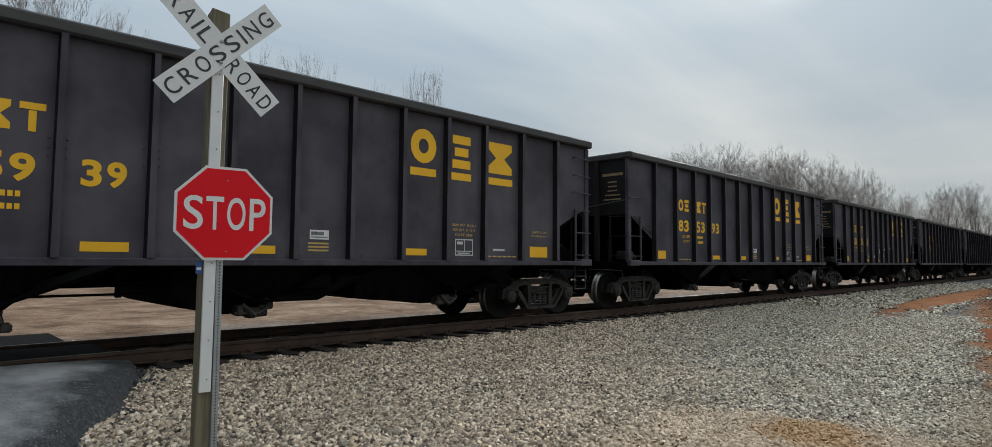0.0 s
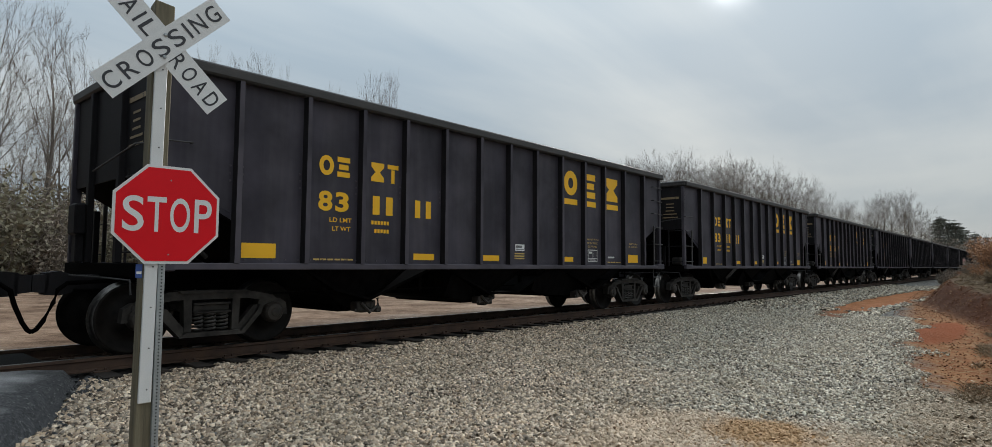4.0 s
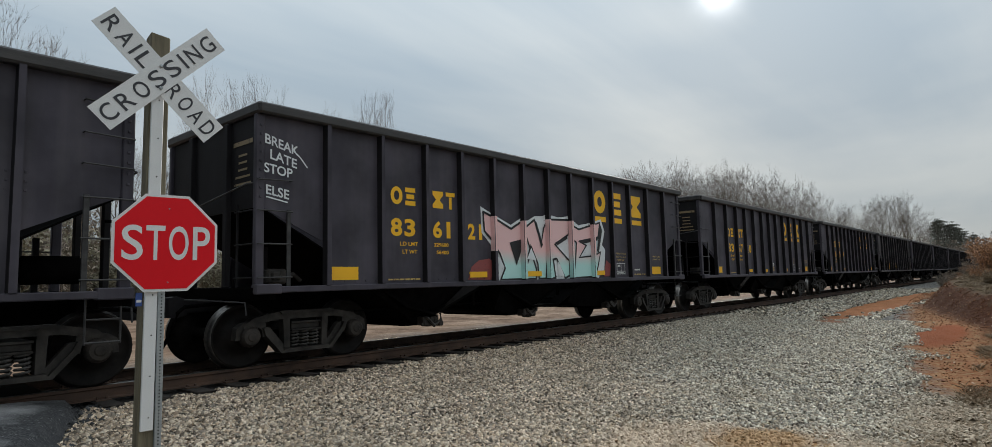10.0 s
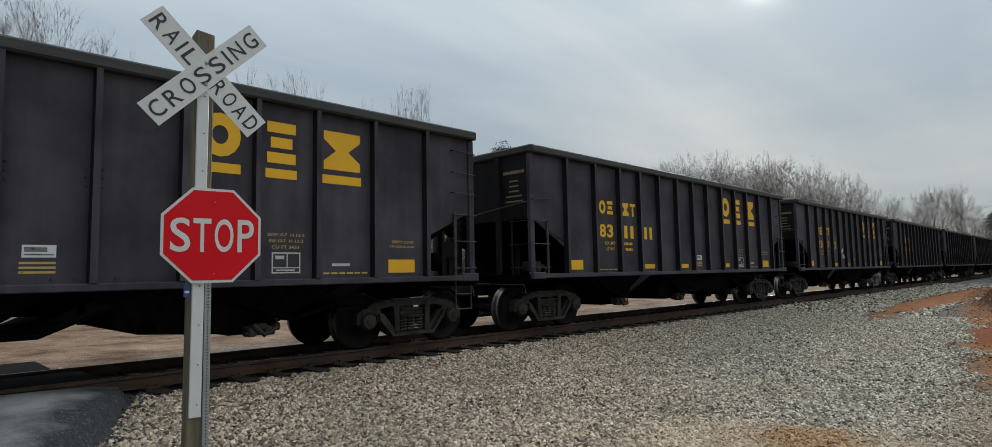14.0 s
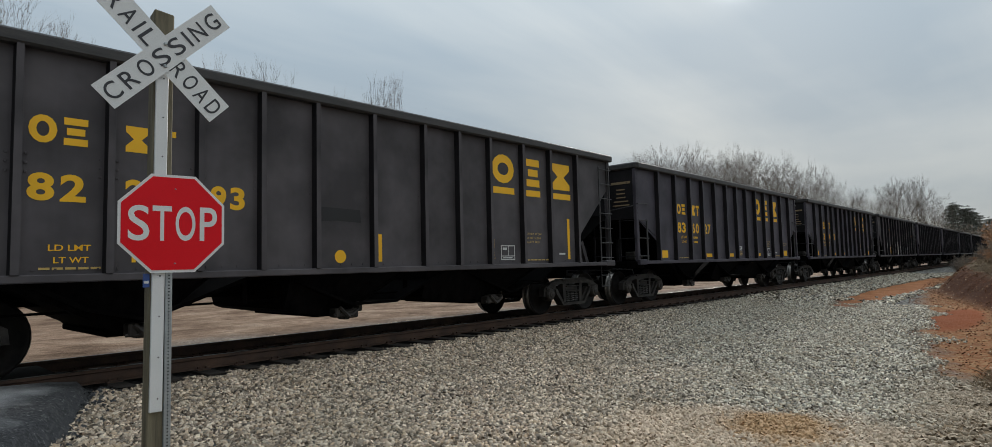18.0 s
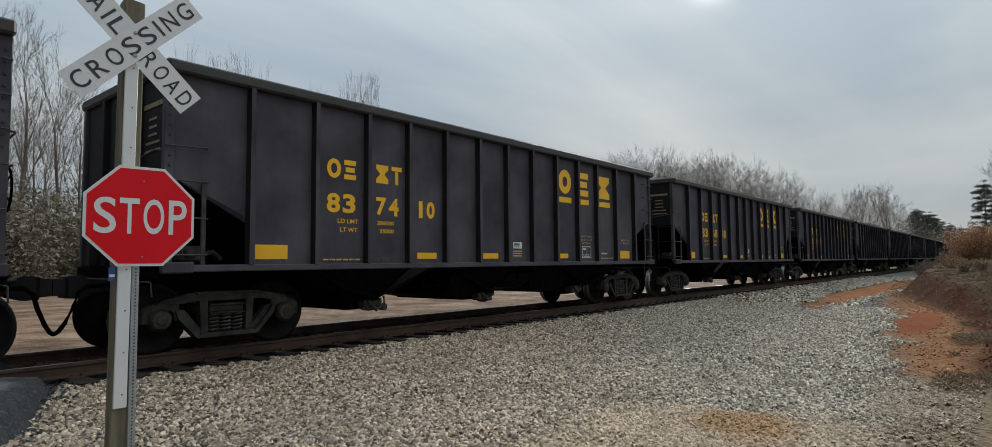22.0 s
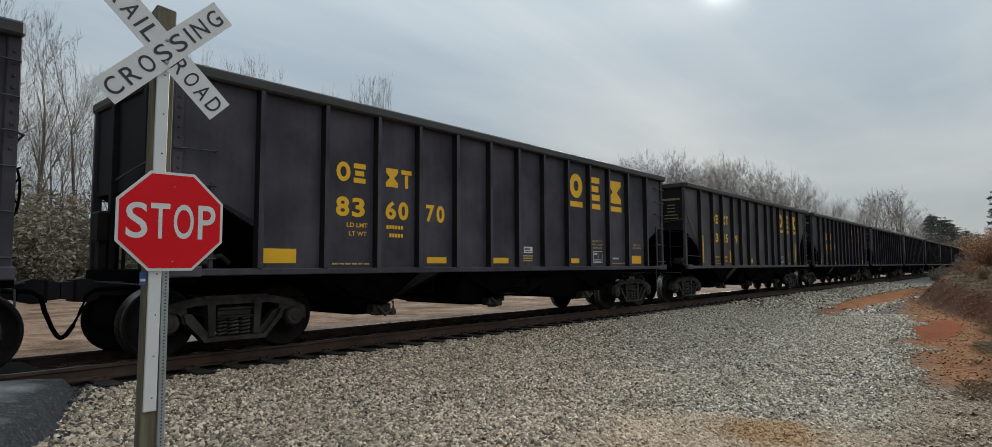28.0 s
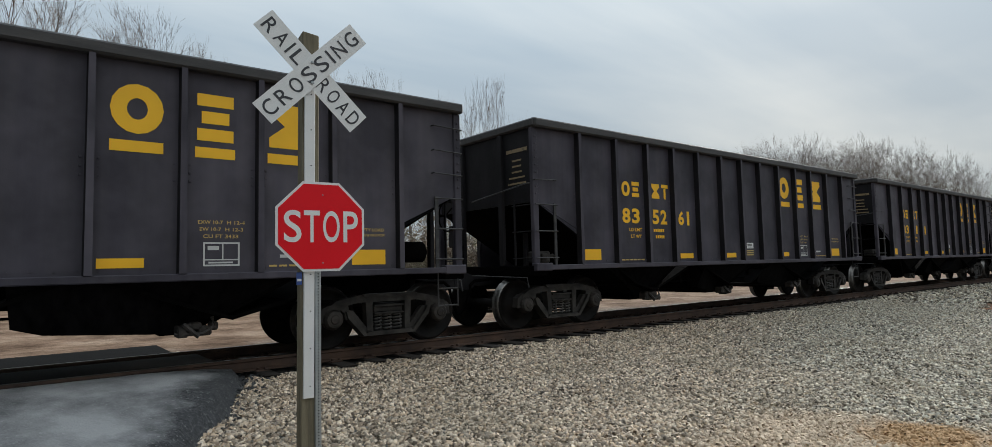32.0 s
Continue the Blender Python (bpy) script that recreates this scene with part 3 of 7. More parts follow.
def prism(bm, pts, y0, y1):
    """A polygon in x and z, from y0 to y1."""
    a = [bm.verts.new((x, y0, z)) for x, z in pts]
    c = [bm.verts.new((x, y1, z)) for x, z in pts]
    n = len(pts)
    fs = [bm.faces.new(a), bm.faces.new(c[::-1])]
    for i in range(n):
        fs.append(bm.faces.new((a[i], c[i], c[(i + 1) % n], a[(i + 1) % n])))
    bmesh.ops.recalc_face_normals(bm, faces=fs)
    return bm


def tube(bm, pts, r, seg=6):
    """A round bar along a line of points."""
    pts = [Vector(p) for p in pts]
    rings = []
    for i, p in enumerate(pts):
        d = (pts[min(i + 1, len(pts) - 1)] - pts[max(i - 1, 0)]).normalized()
        s = d.cross(Vector((0, 0, 1)) if abs(d.z) < 0.9 else Vector((1, 0, 0))).normalized()
        u = s.cross(d)
        rr = r[i] if isinstance(r, (list, tuple)) else r
        rings.append([bm.verts.new(p + (s * math.cos(a) + u * math.sin(a)) * rr) for a in [2 * math.pi * k / seg for k in range(seg)]])
    for A, B in zip(rings, rings[1:]):
        for k in range(seg):
            bm.faces.new((A[k], A[(k + 1) % seg], B[(k + 1) % seg], B[k]))
    bm.faces.new(rings[0][::-1])
    bm.faces.new(rings[-1])
    return bm


def lathe(bm, prof, seg=28, center=(0, 0, 0), mats=None):
    """A profile of (y, radius) turned about the y axis."""
    cx, cy, cz = center
    rings = []
    for y, r in prof:
        rings.append([bm.verts.new((cx + r * math.cos(a), cy + y, cz + r * math.sin(a))) for a in [2 * math.pi * k / seg for k in range(seg)]])
    for i, (A, B) in enumerate(zip(rings, rings[1:])):
        for k in range(seg):
            f = bm.faces.new((A[k], A[(k + 1) % seg], B[(k + 1) % seg], B[k]))
            if mats:
                f.material_index = mats[i]
    bm.faces.new(rings[0])
    bm.faces.new(rings[-1][::-1])
    bmesh.ops.recalc_face_normals(bm, faces=bm.faces[:])
    return bm


def fresh():
    return bmesh.new()


GLYPH = {}


def lettering(text, bold=0.0):
    """The outline of a word in the built-in font, as vertices (x, y) and faces, in a unit box."""
    key = (text, bold)
    if key not in GLYPH:
        cu = bpy.data.curves.new("lettering", "FONT")
        cu.body, cu.offset, cu.resolution_u, cu.fill_mode = text, bold, 5, "FRONT"
        ob = bpy.data.objects.new("lettering", cu)
        me = ob.to_mesh()
        v = np.array([p.co[:2] for p in me.vertices])
        f = [tuple(p.vertices) for p in me.polygons]
        lo, hi = v.min(0), v.max(0)
        GLYPH[key] = ((v - lo) / (hi - lo), f)
        ob.to_mesh_clear()
        bpy.data.objects.remove(ob)
        bpy.data.curves.remove(cu)
    return GLYPH[key]


def stencil(bm, text, x0, x1, z0, z1, y, bold=0.0):
    """Flat lettering facing -y, filling the given box."""
    v, f = lettering(text, bold)
    vs = [bm.verts.new((x0 + a * (x1 - x0), y, z0 + c * (z1 - z0))) for a, c in v]
    for face in f:
        try:
            bm.faces.new([vs[i] for i in face])
        except ValueError:
            pass
    return bm


def flat(bm, pts, y):
    """A flat polygon in x and z facing -y."""
    vs = [bm.verts.new((x, y, z)) for x, z in pts]
    f = bm.faces.new(vs)
    f.normal_update()
    if f.normal.y > 0:
        f.normal_flip()
    return bm


def rect(bm, x0, x1, z0, z1, y):
    return flat(bm, [(x0, z0), (x1, z0), (x1, z1), (x0, z1)], y)


def ring(bm, x0, x1, z0, z1, t, y, n=14):
    cx, cz, rx, rz = (x0 + x1) / 2, (z0 + z1) / 2, (x1 - x0) / 2, (z1 - z0) / 2
    a = [bm.verts.new((cx + rx * math.cos(q), y, cz + rz * math.sin(q))) for q in [2 * math.pi * i / n for i in range(n)]]
    c = [bm.verts.new((cx + (rx - t) * math.cos(q), y, cz + (rz - t) * math.sin(q))) for q in [2 * math.pi * i / n for i in range(n)]]
    for i in range(n):
        j = (i + 1) % n
        bm.faces.new((a[i], a[j], c[j], c[i]))
    return bm


def bars3(bm, x0, x1, z0, z1, y):
    """Three level bars, the middle one set in."""
    h = (z1 - z0) * 0.26
    q = (x1 - x0) * 0.12
    rect(bm, x0, x1, z0, z0 + h, y)
    rect(bm, x0 + q, x1 - q, (z0 + z1 - h) / 2, (z0 + z1 + h) / 2, y)
    return rect(bm, x0, x1, z1 - h, z1, y)


def hourglass(bm, x0, x1, z0, z1, y):
    w, m = (x1 - x0), (x0 + x1) / 2
    zc = (z0 + z1) / 2
    return flat(bm, [(x0, z0), (x1, z0), (x1, z0 + 0.22 * (z1 - z0)), (m + w * 0.17, zc), (x1, z1 - 0.22 * (z1 - z0)), (x1, z1), (x0, z1), (x0, z1 - 0.22 * (z1 - z0)), (m - w * 0.17, zc), (x0, z0 + 0.22 * (z1 - z0))], y)


def stroke(bm, pts, w, y):
    """A sprayed line of the given width: one mitred ribbon that climbs a hair's breadth along its way, so that it can cross itself."""
    pts = [Vector(p) for p in pts]
    pts = [p for i, p in enumerate(pts) if i == 0 or (p - pts[i - 1]).length > 1e-4]
    n = len(pts)
    rows = []
    for i, p in enumerate(pts):
        a = (p - pts[i - 1]).normalized() if i else None
        c = (pts[i + 1] - p).normalized() if i < n - 1 else None
        d = a or c
        if a is not None and c is not None:
            d = a + c
            d = a if d.length < 0.3 else d.normalized()
        side = Vector((-d.y, d.x))
        cut = abs(side.dot(Vector((-(a or c).y, (a or c).x))))
        side = side * (w / 2 / max(cut, 0.55))
        q = p - d * (w * 0.3) if i == 0 else (p + d * (w * 0.3) if i == n - 1 else p)
        h = y - 0.0018 * i / max(1, n - 1)
        rows.append((bm.verts.new((q.x - side.x, h, q.y - side.y)), bm.verts.new((q.x + side.x, h, q.y + side.y))))
    for (a, b), (c, d) in zip(rows, rows[1:]):
        bm.faces.new((a, c, d, b))
    return bm


def curved(pts, k=5):
    """A smooth line through the given points."""
    p = [Vector(pts[0])] + [Vector(q) for q in pts] + [Vector(pts[-1])]
    out = []
    for i in range(1, len(p) - 2):
        for s in range(k):
            t = s / k
            out.append(0.5 * (2 * p[i] + (p[i + 1] - p[i - 1]) * t + (2 * p[i - 1] - 5 * p[i] + 4 * p[i + 1] - p[i + 2]) * t * t + (3 * p[i] - p[i - 1] - 3 * p[i + 1] + p[i + 2]) * t ** 3))
    return [tuple(q) for q in out] + [tuple(pts[-1])]


# ---------------------------------------------------------------- ground
RAIL_H = 0.17


def lerp_table(x, xs, ys):
    return float(np.interp(x, xs, ys))


def foot_y(x):
    """The line along which the clay bank begins."""
    return 2.6 * math.log(min(max(x, 3.0), 85.0)) - 14.6


def smooth(a):
    a = min(1.0, max(0.0, a))
    return a * a * (3 - 2 * a)


def face_y(x):
    """The line along which the steep cut face of the bank begins, behind the flat clay apron."""
    return lerp_table(x, FACE_X, FACE_LINE)


def height(x, y, rough=True):
    if y > -1.45:
        z = -0.215 if y < 1.5 else -0.215 - 0.14 * smooth((y - 1.5) / 2.2)
    else:
        z = -0.215 - 0.41 * (1 - math.exp(-(-1.45 - y) * 0.33)) * 1.08
        z += 0.24 * smooth((x - 9) / 16) * smooth((-y - 2.0) / 2.5)
    d, cut = foot_y(x) - y, face_y(x) - y
    if cut > 0 and x > 9.5:
        z += lerp_table(x, (9.5, 10.5, 14, 18, 20, 22, 24, 30, 90), (0.0, 0.13, 0.12, 0.14, 0.28, 0.5, 0.74, 0.9, 0.95)) * smooth(cut / (0.45 if x < 18 else 1.15))
        z += 0.5 * smooth((x - 10) / 14) * smooth((cut - 0.8) / 5.0)
    if rough:
        away = smooth((abs(y) - 1.6) / 1.5)
        z += away * 0.05 * noise.noise((x * 0.45, y * 0.45, 3.1)) + away * 0.02 * noise.noise((x * 1.9, y * 1.9, 7.7))
        if d > 0 and x > 10:
            z += smooth(d / 1.0) * (0.03 + 0.12 * smooth(cut / 0.8)) * noise.noise((x * 0.8, y * 0.8, 1.3)) + smooth(d) * (0.02 + 0.07 * smooth(cut / 0.6)) * noise.noise((x * 2.3, y * 2.3, 5.3))
    return z


def axis(stops):
    """Grid lines: (from, to, step) runs put end to end."""
    out = []
    for a, c, s in stops:
        n = max(1, round((c - a) / s))
        out += [a + (c - a) * i / n for i in range(n)]
    return out + [stops[-1][1]]


def build_ground():
    xs = axis([(-1500, -200, 260), (-200, -30, 17), (-30, -6, 2), (-6, 30, 0.3), (30, 90, 1.0), (90, 300, 15), (300, 1500, 240)])
    ys = axis([(-1500, -150, 270), (-150, -24, 14), (-24, -13, 1.0), (-13, -10.5, 0.5), (-10.5, -4, 0.2), (-4, 3, 0.3), (3, 12, 1.0), (12, 120, 9), (120, 1500, 276)])
    verts = [(x, y, height(x, y)) for y in ys for x in xs]
    nx = len(xs)
    faces = [(j * nx + i, j * nx + i + 1, (j + 1) * nx + i + 1, (j + 1) * nx + i) for j in range(len(ys) - 1) for i in range(nx - 1)]
    ob = raw("ground", verts, faces, "ground")
    for p in ob.data.polygons:
        p.use_smooth = True
    tagged(ob, "grey gravel yard with tan dirt and red clay", "ground", kind="structure")


ROAD_Y = (-14, -9, -6, -4.1, -3.1, -2.7, -2.0, -1.5, -0.86)
ROAD_X = (-1.0, -0.9, -0.15, 0.72, 1.22, 1.46, 1.82, 2.08, 2.22)


def build_road():
    bm = fresh()
    rows = []
    ys = axis([(-40, -14, 4), (-14, -4, 0.5), (-4, -0.86, 0.1)])
    for y in ys:
        xr = lerp_table(y, ROAD_Y, ROAD_X) + 0.12 * noise.noise((y * 1.3, 0, 9)) + 0.05 * noise.noise((y * 6, 0, 4))
        zc = -0.035 - 0.085 * max(0, -y - 2.3)
        zc = max(zc, -0.56)
        row = []
        for q in (0, 0.3, 0.55, 0.75, 0.88, 0.95, 0.985, 1.0):
            x = -7.0 + (xr + 7.0) * q
            drop = 0.0 if q < 0.9 else (0.03 if q < 0.97 else (0.07 if q < 0.99 else 0.34))
            row.append(bm.verts.new((x + (0.1 if q == 1 else 0), y, zc - drop + 0.008 * noise.noise((x * 2, y * 2, 0)))))
        rows.append(row)
    for A, B in zip(rows, rows[1:]):
        for k in range(len(A) - 1):
            bm.faces.new((A[k], A[k + 1], B[k + 1], B[k]))
    r = part("road", bm, "asphalt", None, smooth=True)
    tagged(r, "dark worn asphalt road climbing to the crossing", "road", kind="structure")
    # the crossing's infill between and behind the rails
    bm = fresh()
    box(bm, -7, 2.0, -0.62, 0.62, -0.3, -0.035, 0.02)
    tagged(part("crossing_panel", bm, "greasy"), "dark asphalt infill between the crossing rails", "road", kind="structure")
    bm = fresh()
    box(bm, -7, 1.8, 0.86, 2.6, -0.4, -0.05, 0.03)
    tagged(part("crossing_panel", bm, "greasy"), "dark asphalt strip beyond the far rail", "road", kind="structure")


def stones(name, n, region, size, seed, material, label, mask=None, sink=0.22):
    """Angular broken stones lying on the ground, one mesh."""
    rng = np.random.default_rng(seed)
    cube = np.array([(-1, -1, -1), (1, -1, -1), (1, 1, -1), (-1, 1, -1), (-1, -1, 1), (1, -1, 1), (1, 1, 1), (-1, 1, 1)]) * 0.5
    quads = np.array([(4, 5, 6, 7), (0, 1, 5, 4), (1, 2, 6, 5), (2, 3, 7, 6), (3, 0, 4, 7)])
    x0, x1, y0, y1 = region
    px = x0 + (x1 - x0) * rng.random(n) ** 1.0
    py = y0 + (y1 - y0) * rng.random(n)
    if mask is not None:
        keep = np.array([mask(a, c) for a, c in zip(px, py)])
        px, py = px[keep], py[keep]
    n = len(px)
    pz = np.array([height(a, c) for a, c in zip(px, py)])
    s = size * (0.55 + 0.9 * rng.random((n, 1)) ** 1.6)
    v = cube[None] * (1 + 0.42 * (rng.random((n, 8, 3)) - 0.5) * 2)
    v[:, 4:, :2] *= (0.55 + 0.4 * rng.random((n, 1, 1)))
    v *= (np.stack([0.8 + 0.9 * rng.random(n), 0.7 + 0.5 * rng.random(n), 0.4 + 0.5 * rng.random(n)], 1))[:, None, :]
    a, c, e = rng.random(n) * 6.28, (rng.random(n) - 0.5) * 2.3, (rng.random(n) - 0.5) * 2.3
    y_, z_ = v[..., 1] * np.cos(c)[:, None] - v[..., 2] * np.sin(c)[:, None], v[..., 1] * np.sin(c)[:, None] + v[..., 2] * np.cos(c)[:, None]
    x_ = v[..., 0] * np.cos(e)[:, None] + z_ * np.sin(e)[:, None]
    z_ = -v[..., 0] * np.sin(e)[:, None] + z_ * np.cos(e)[:, None]
    X = x_ * np.cos(a)[:, None] - y_ * np.sin(a)[:, None]
    Y = x_ * np.sin(a)[:, None] + y_ * np.cos(a)[:, None]
    P = np.stack([X, Y, z_], -1) * s[:, None, :]
    P += np.stack([px, py, pz + (0.5 - sink) * s[:, 0] * 0.8], -1)[:, None, :]
    me = bpy.data.meshes.new(name)
    F = (quads[None] + (np.arange(n) * 8)[:, None, None]).reshape(-1)
    me.vertices.add(n * 8)
    me.vertices.foreach_set("co", P.reshape(-1).astype(np.float32))
    me.loops.add(n * 20)
    me.loops.foreach_set("vertex_index", F.astype(np.int32))
    me.polygons.add(n * 5)
    me.polygons.foreach_set("loop_start", (np.arange(n * 5) * 4).astype(np.int32))
    me.materials.append(M[material])
    me.update(calc_edges=True)
    return tagged(new(name, me), label, "gravel", kind="stuff")


def off_road(x, y):
    """Beside the road, and thinning out at the ragged foot of the bank."""
    if y > -1.36 and abs((x + 6.0) / 0.53 - round((x + 6.0) / 0.53)) < 0.25 and random.random() < 0.8:
        return False
    if x < lerp_table(y, ROAD_Y, ROAD_X) + 0.02 or math.hypot(x, y + 9.5) < 3.3:
        return False
    d = foot_y(x) - y + 0.8 * noise.noise((x * 0.8, y * 0.8, 6.0))
    return x < 10.7 or random.random() > smooth((d + 0.35) / 0.6)


def tan_thin(x, y):
    """Ballast thins out over the tan patch beside the road."""
    if not off_road(x, y):
        return False
    d = 1 - ((x - 5.2) / 2.7) ** 2 - ((y + 7.6) / 2.6) ** 2 + 0.7 * noise.noise((x * 0.7, y * 0.7, 2.0))
    bare = smooth((-8.25 - y + 0.6 * noise.noise((x * 0.9, y * 0.9, 5.0))) / 0.7) * 0.75
    return random.random() > max(bare, smooth((d + 0.3) / 0.8) * 0.4)


def build_ballast():
    random.seed(4)
    text = "loose grey granite ballast stones beside the track"
    stones("ballast", 150000, (-1, 9, -9.2, -1.12), 0.0285, 1, "stone", text, tan_thin)
    stones("ballast", 130000, (9, 22, -9.2, -1.12), 0.0295, 2, "stone", text, lambda x, y: tan_thin(x, y) and random.random() > smooth((1.15 - ((x - 34) / 15.0) ** 2 - ((y + 4.75) / 0.85) ** 2 + 0.5 * noise.noise((x, y, 0))) / 0.5))
    stones("ballast", 26000, (22, 55, -5.8, -1.12), 0.065, 3, "stone", text, lambda x, y: off_road(x, y) and random.random() > smooth((1.15 - ((x - 34) / 15.0) ** 2 - ((y + 4.75) / 0.85) ** 2 + 0.5 * noise.noise((x, y, 0))) / 0.5))
    stones("ballast", 6000, (2, 40, 1.1, 3.0), 0.06, 5, "stone", "loose grey granite ballast stones behind the track")
    stones("clay_clods", 30000, (10.9, 46, -10.5, -4.2), 0.021, 6, "clod", "red clay clods and pale stones on the bank", lambda x, y: foot_y(x) - y > -0.4 and face_y(x) - y < 1.1 and (face_y(x) - y > -0.1 or random.random() < 0.55) and ((x - 18.6) / 2.4) ** 2 + ((y + 7.7) / 0.45) ** 2 > 1, 0.42)
    stones("asphalt_crumbs", 5200, (-1, 2.6, -7, -0.9), 0.034, 8, "asphalt", "black asphalt crumbs along the broken road edge", lambda x, y: -0.2 < x - lerp_table(y, ROAD_Y, ROAD_X) < 0.34 * random.random() ** 0.7, 0.1)


def build_track():
    prof = [(-0.07, -0.17), (0.07, -0.17), (0.07, -0.155), (0.012, -0.135), (0.01, -0.05), (0.036, -0.038), (0.036, -0.004), (0.03, 0.0), (-0.03, 0.0), (-0.036, -0.004), (-0.036, -0.038), (-0.01, -0.05), (-0.012, -0.135), (-0.07, -0.155)]
    for yc in (-0.755, 0.755):
        bm = fresh()
        xs = (-300, 800)
        A = [[bm.verts.new((x, yc + y, z)) for y, z in prof] for x in xs]
        for i in range(len(prof)):
            j = (i + 1) % len(prof)
            f = bm.faces.new((A[0][i], A[0][j], A[1][j], A[1][i]))
            f.material_index = 1 if i in (6, 7, 8) else 0
        bm.faces.new(A[0])
        bm.faces.new(A[1])
        bmesh.ops.recalc_face_normals(bm, faces=bm.faces[:])
        tagged(part("rail", bm, ["rail", "head"]), "rust-brown steel rail with a worn bright head", "rail", "rails of the track", "structure")
    bed = thing("track_bed", pose(0, 0, 0), "creosoted timber ties half buried in ballast", "railway ties")
    bed["kind"] = "structure"
    meshes = []
    for i in range(3):
        bm = fresh()
        box(bm, -0.115, 0.115, -1.3, 1.3, -0.34, -0.172, 0.012)
        random.seed(i)
        for v in bm.verts:
            v.co += Vector((random.uniform(-0.006, 0.006), random.uniform(-0.03, 0.03), random.uniform(-0.004, 0.004)))
        ob = part("tie", bm, "tie", bed)
        meshes.append(ob.data)
        ob.location = (-6.0 + 0.53 * i, random.uniform(-0.05, 0.05), 0)
    bm = fresh()
    for yc in (-0.755, 0.755):
        box(bm, -0.09, 0.09, yc - 0.16, yc + 0.16, -0.178, -0.158, 0.004)
        for sx in (-0.05, 0.05):
            for sy in (-0.085, 0.085):
                box(bm, sx - 0.012, sx + 0.012, yc + sy - 0.018, yc + sy + 0.018, -0.16, -0.13, 0.003)
    plate = part("tie_plate", bm, "rail", bed)
    plate.location = (-6.0, 0, 0)
    for i in range(3, 130):
        ob = new("tie", meshes[i % 3])
        ob.parent = bed
        ob.location = (-6.0 + 0.53 * i, random.uniform(-0.06, 0.06), random.uniform(-0.006, 0.003))
        ob.rotation_euler.z = random.uniform(-0.015, 0.015)
    for i in range(1, 60):
        ob = new("tie_plate", plate.data)
        ob.parent = bed
        ob.location = (-6.0 + 0.53 * i, 0, 0)


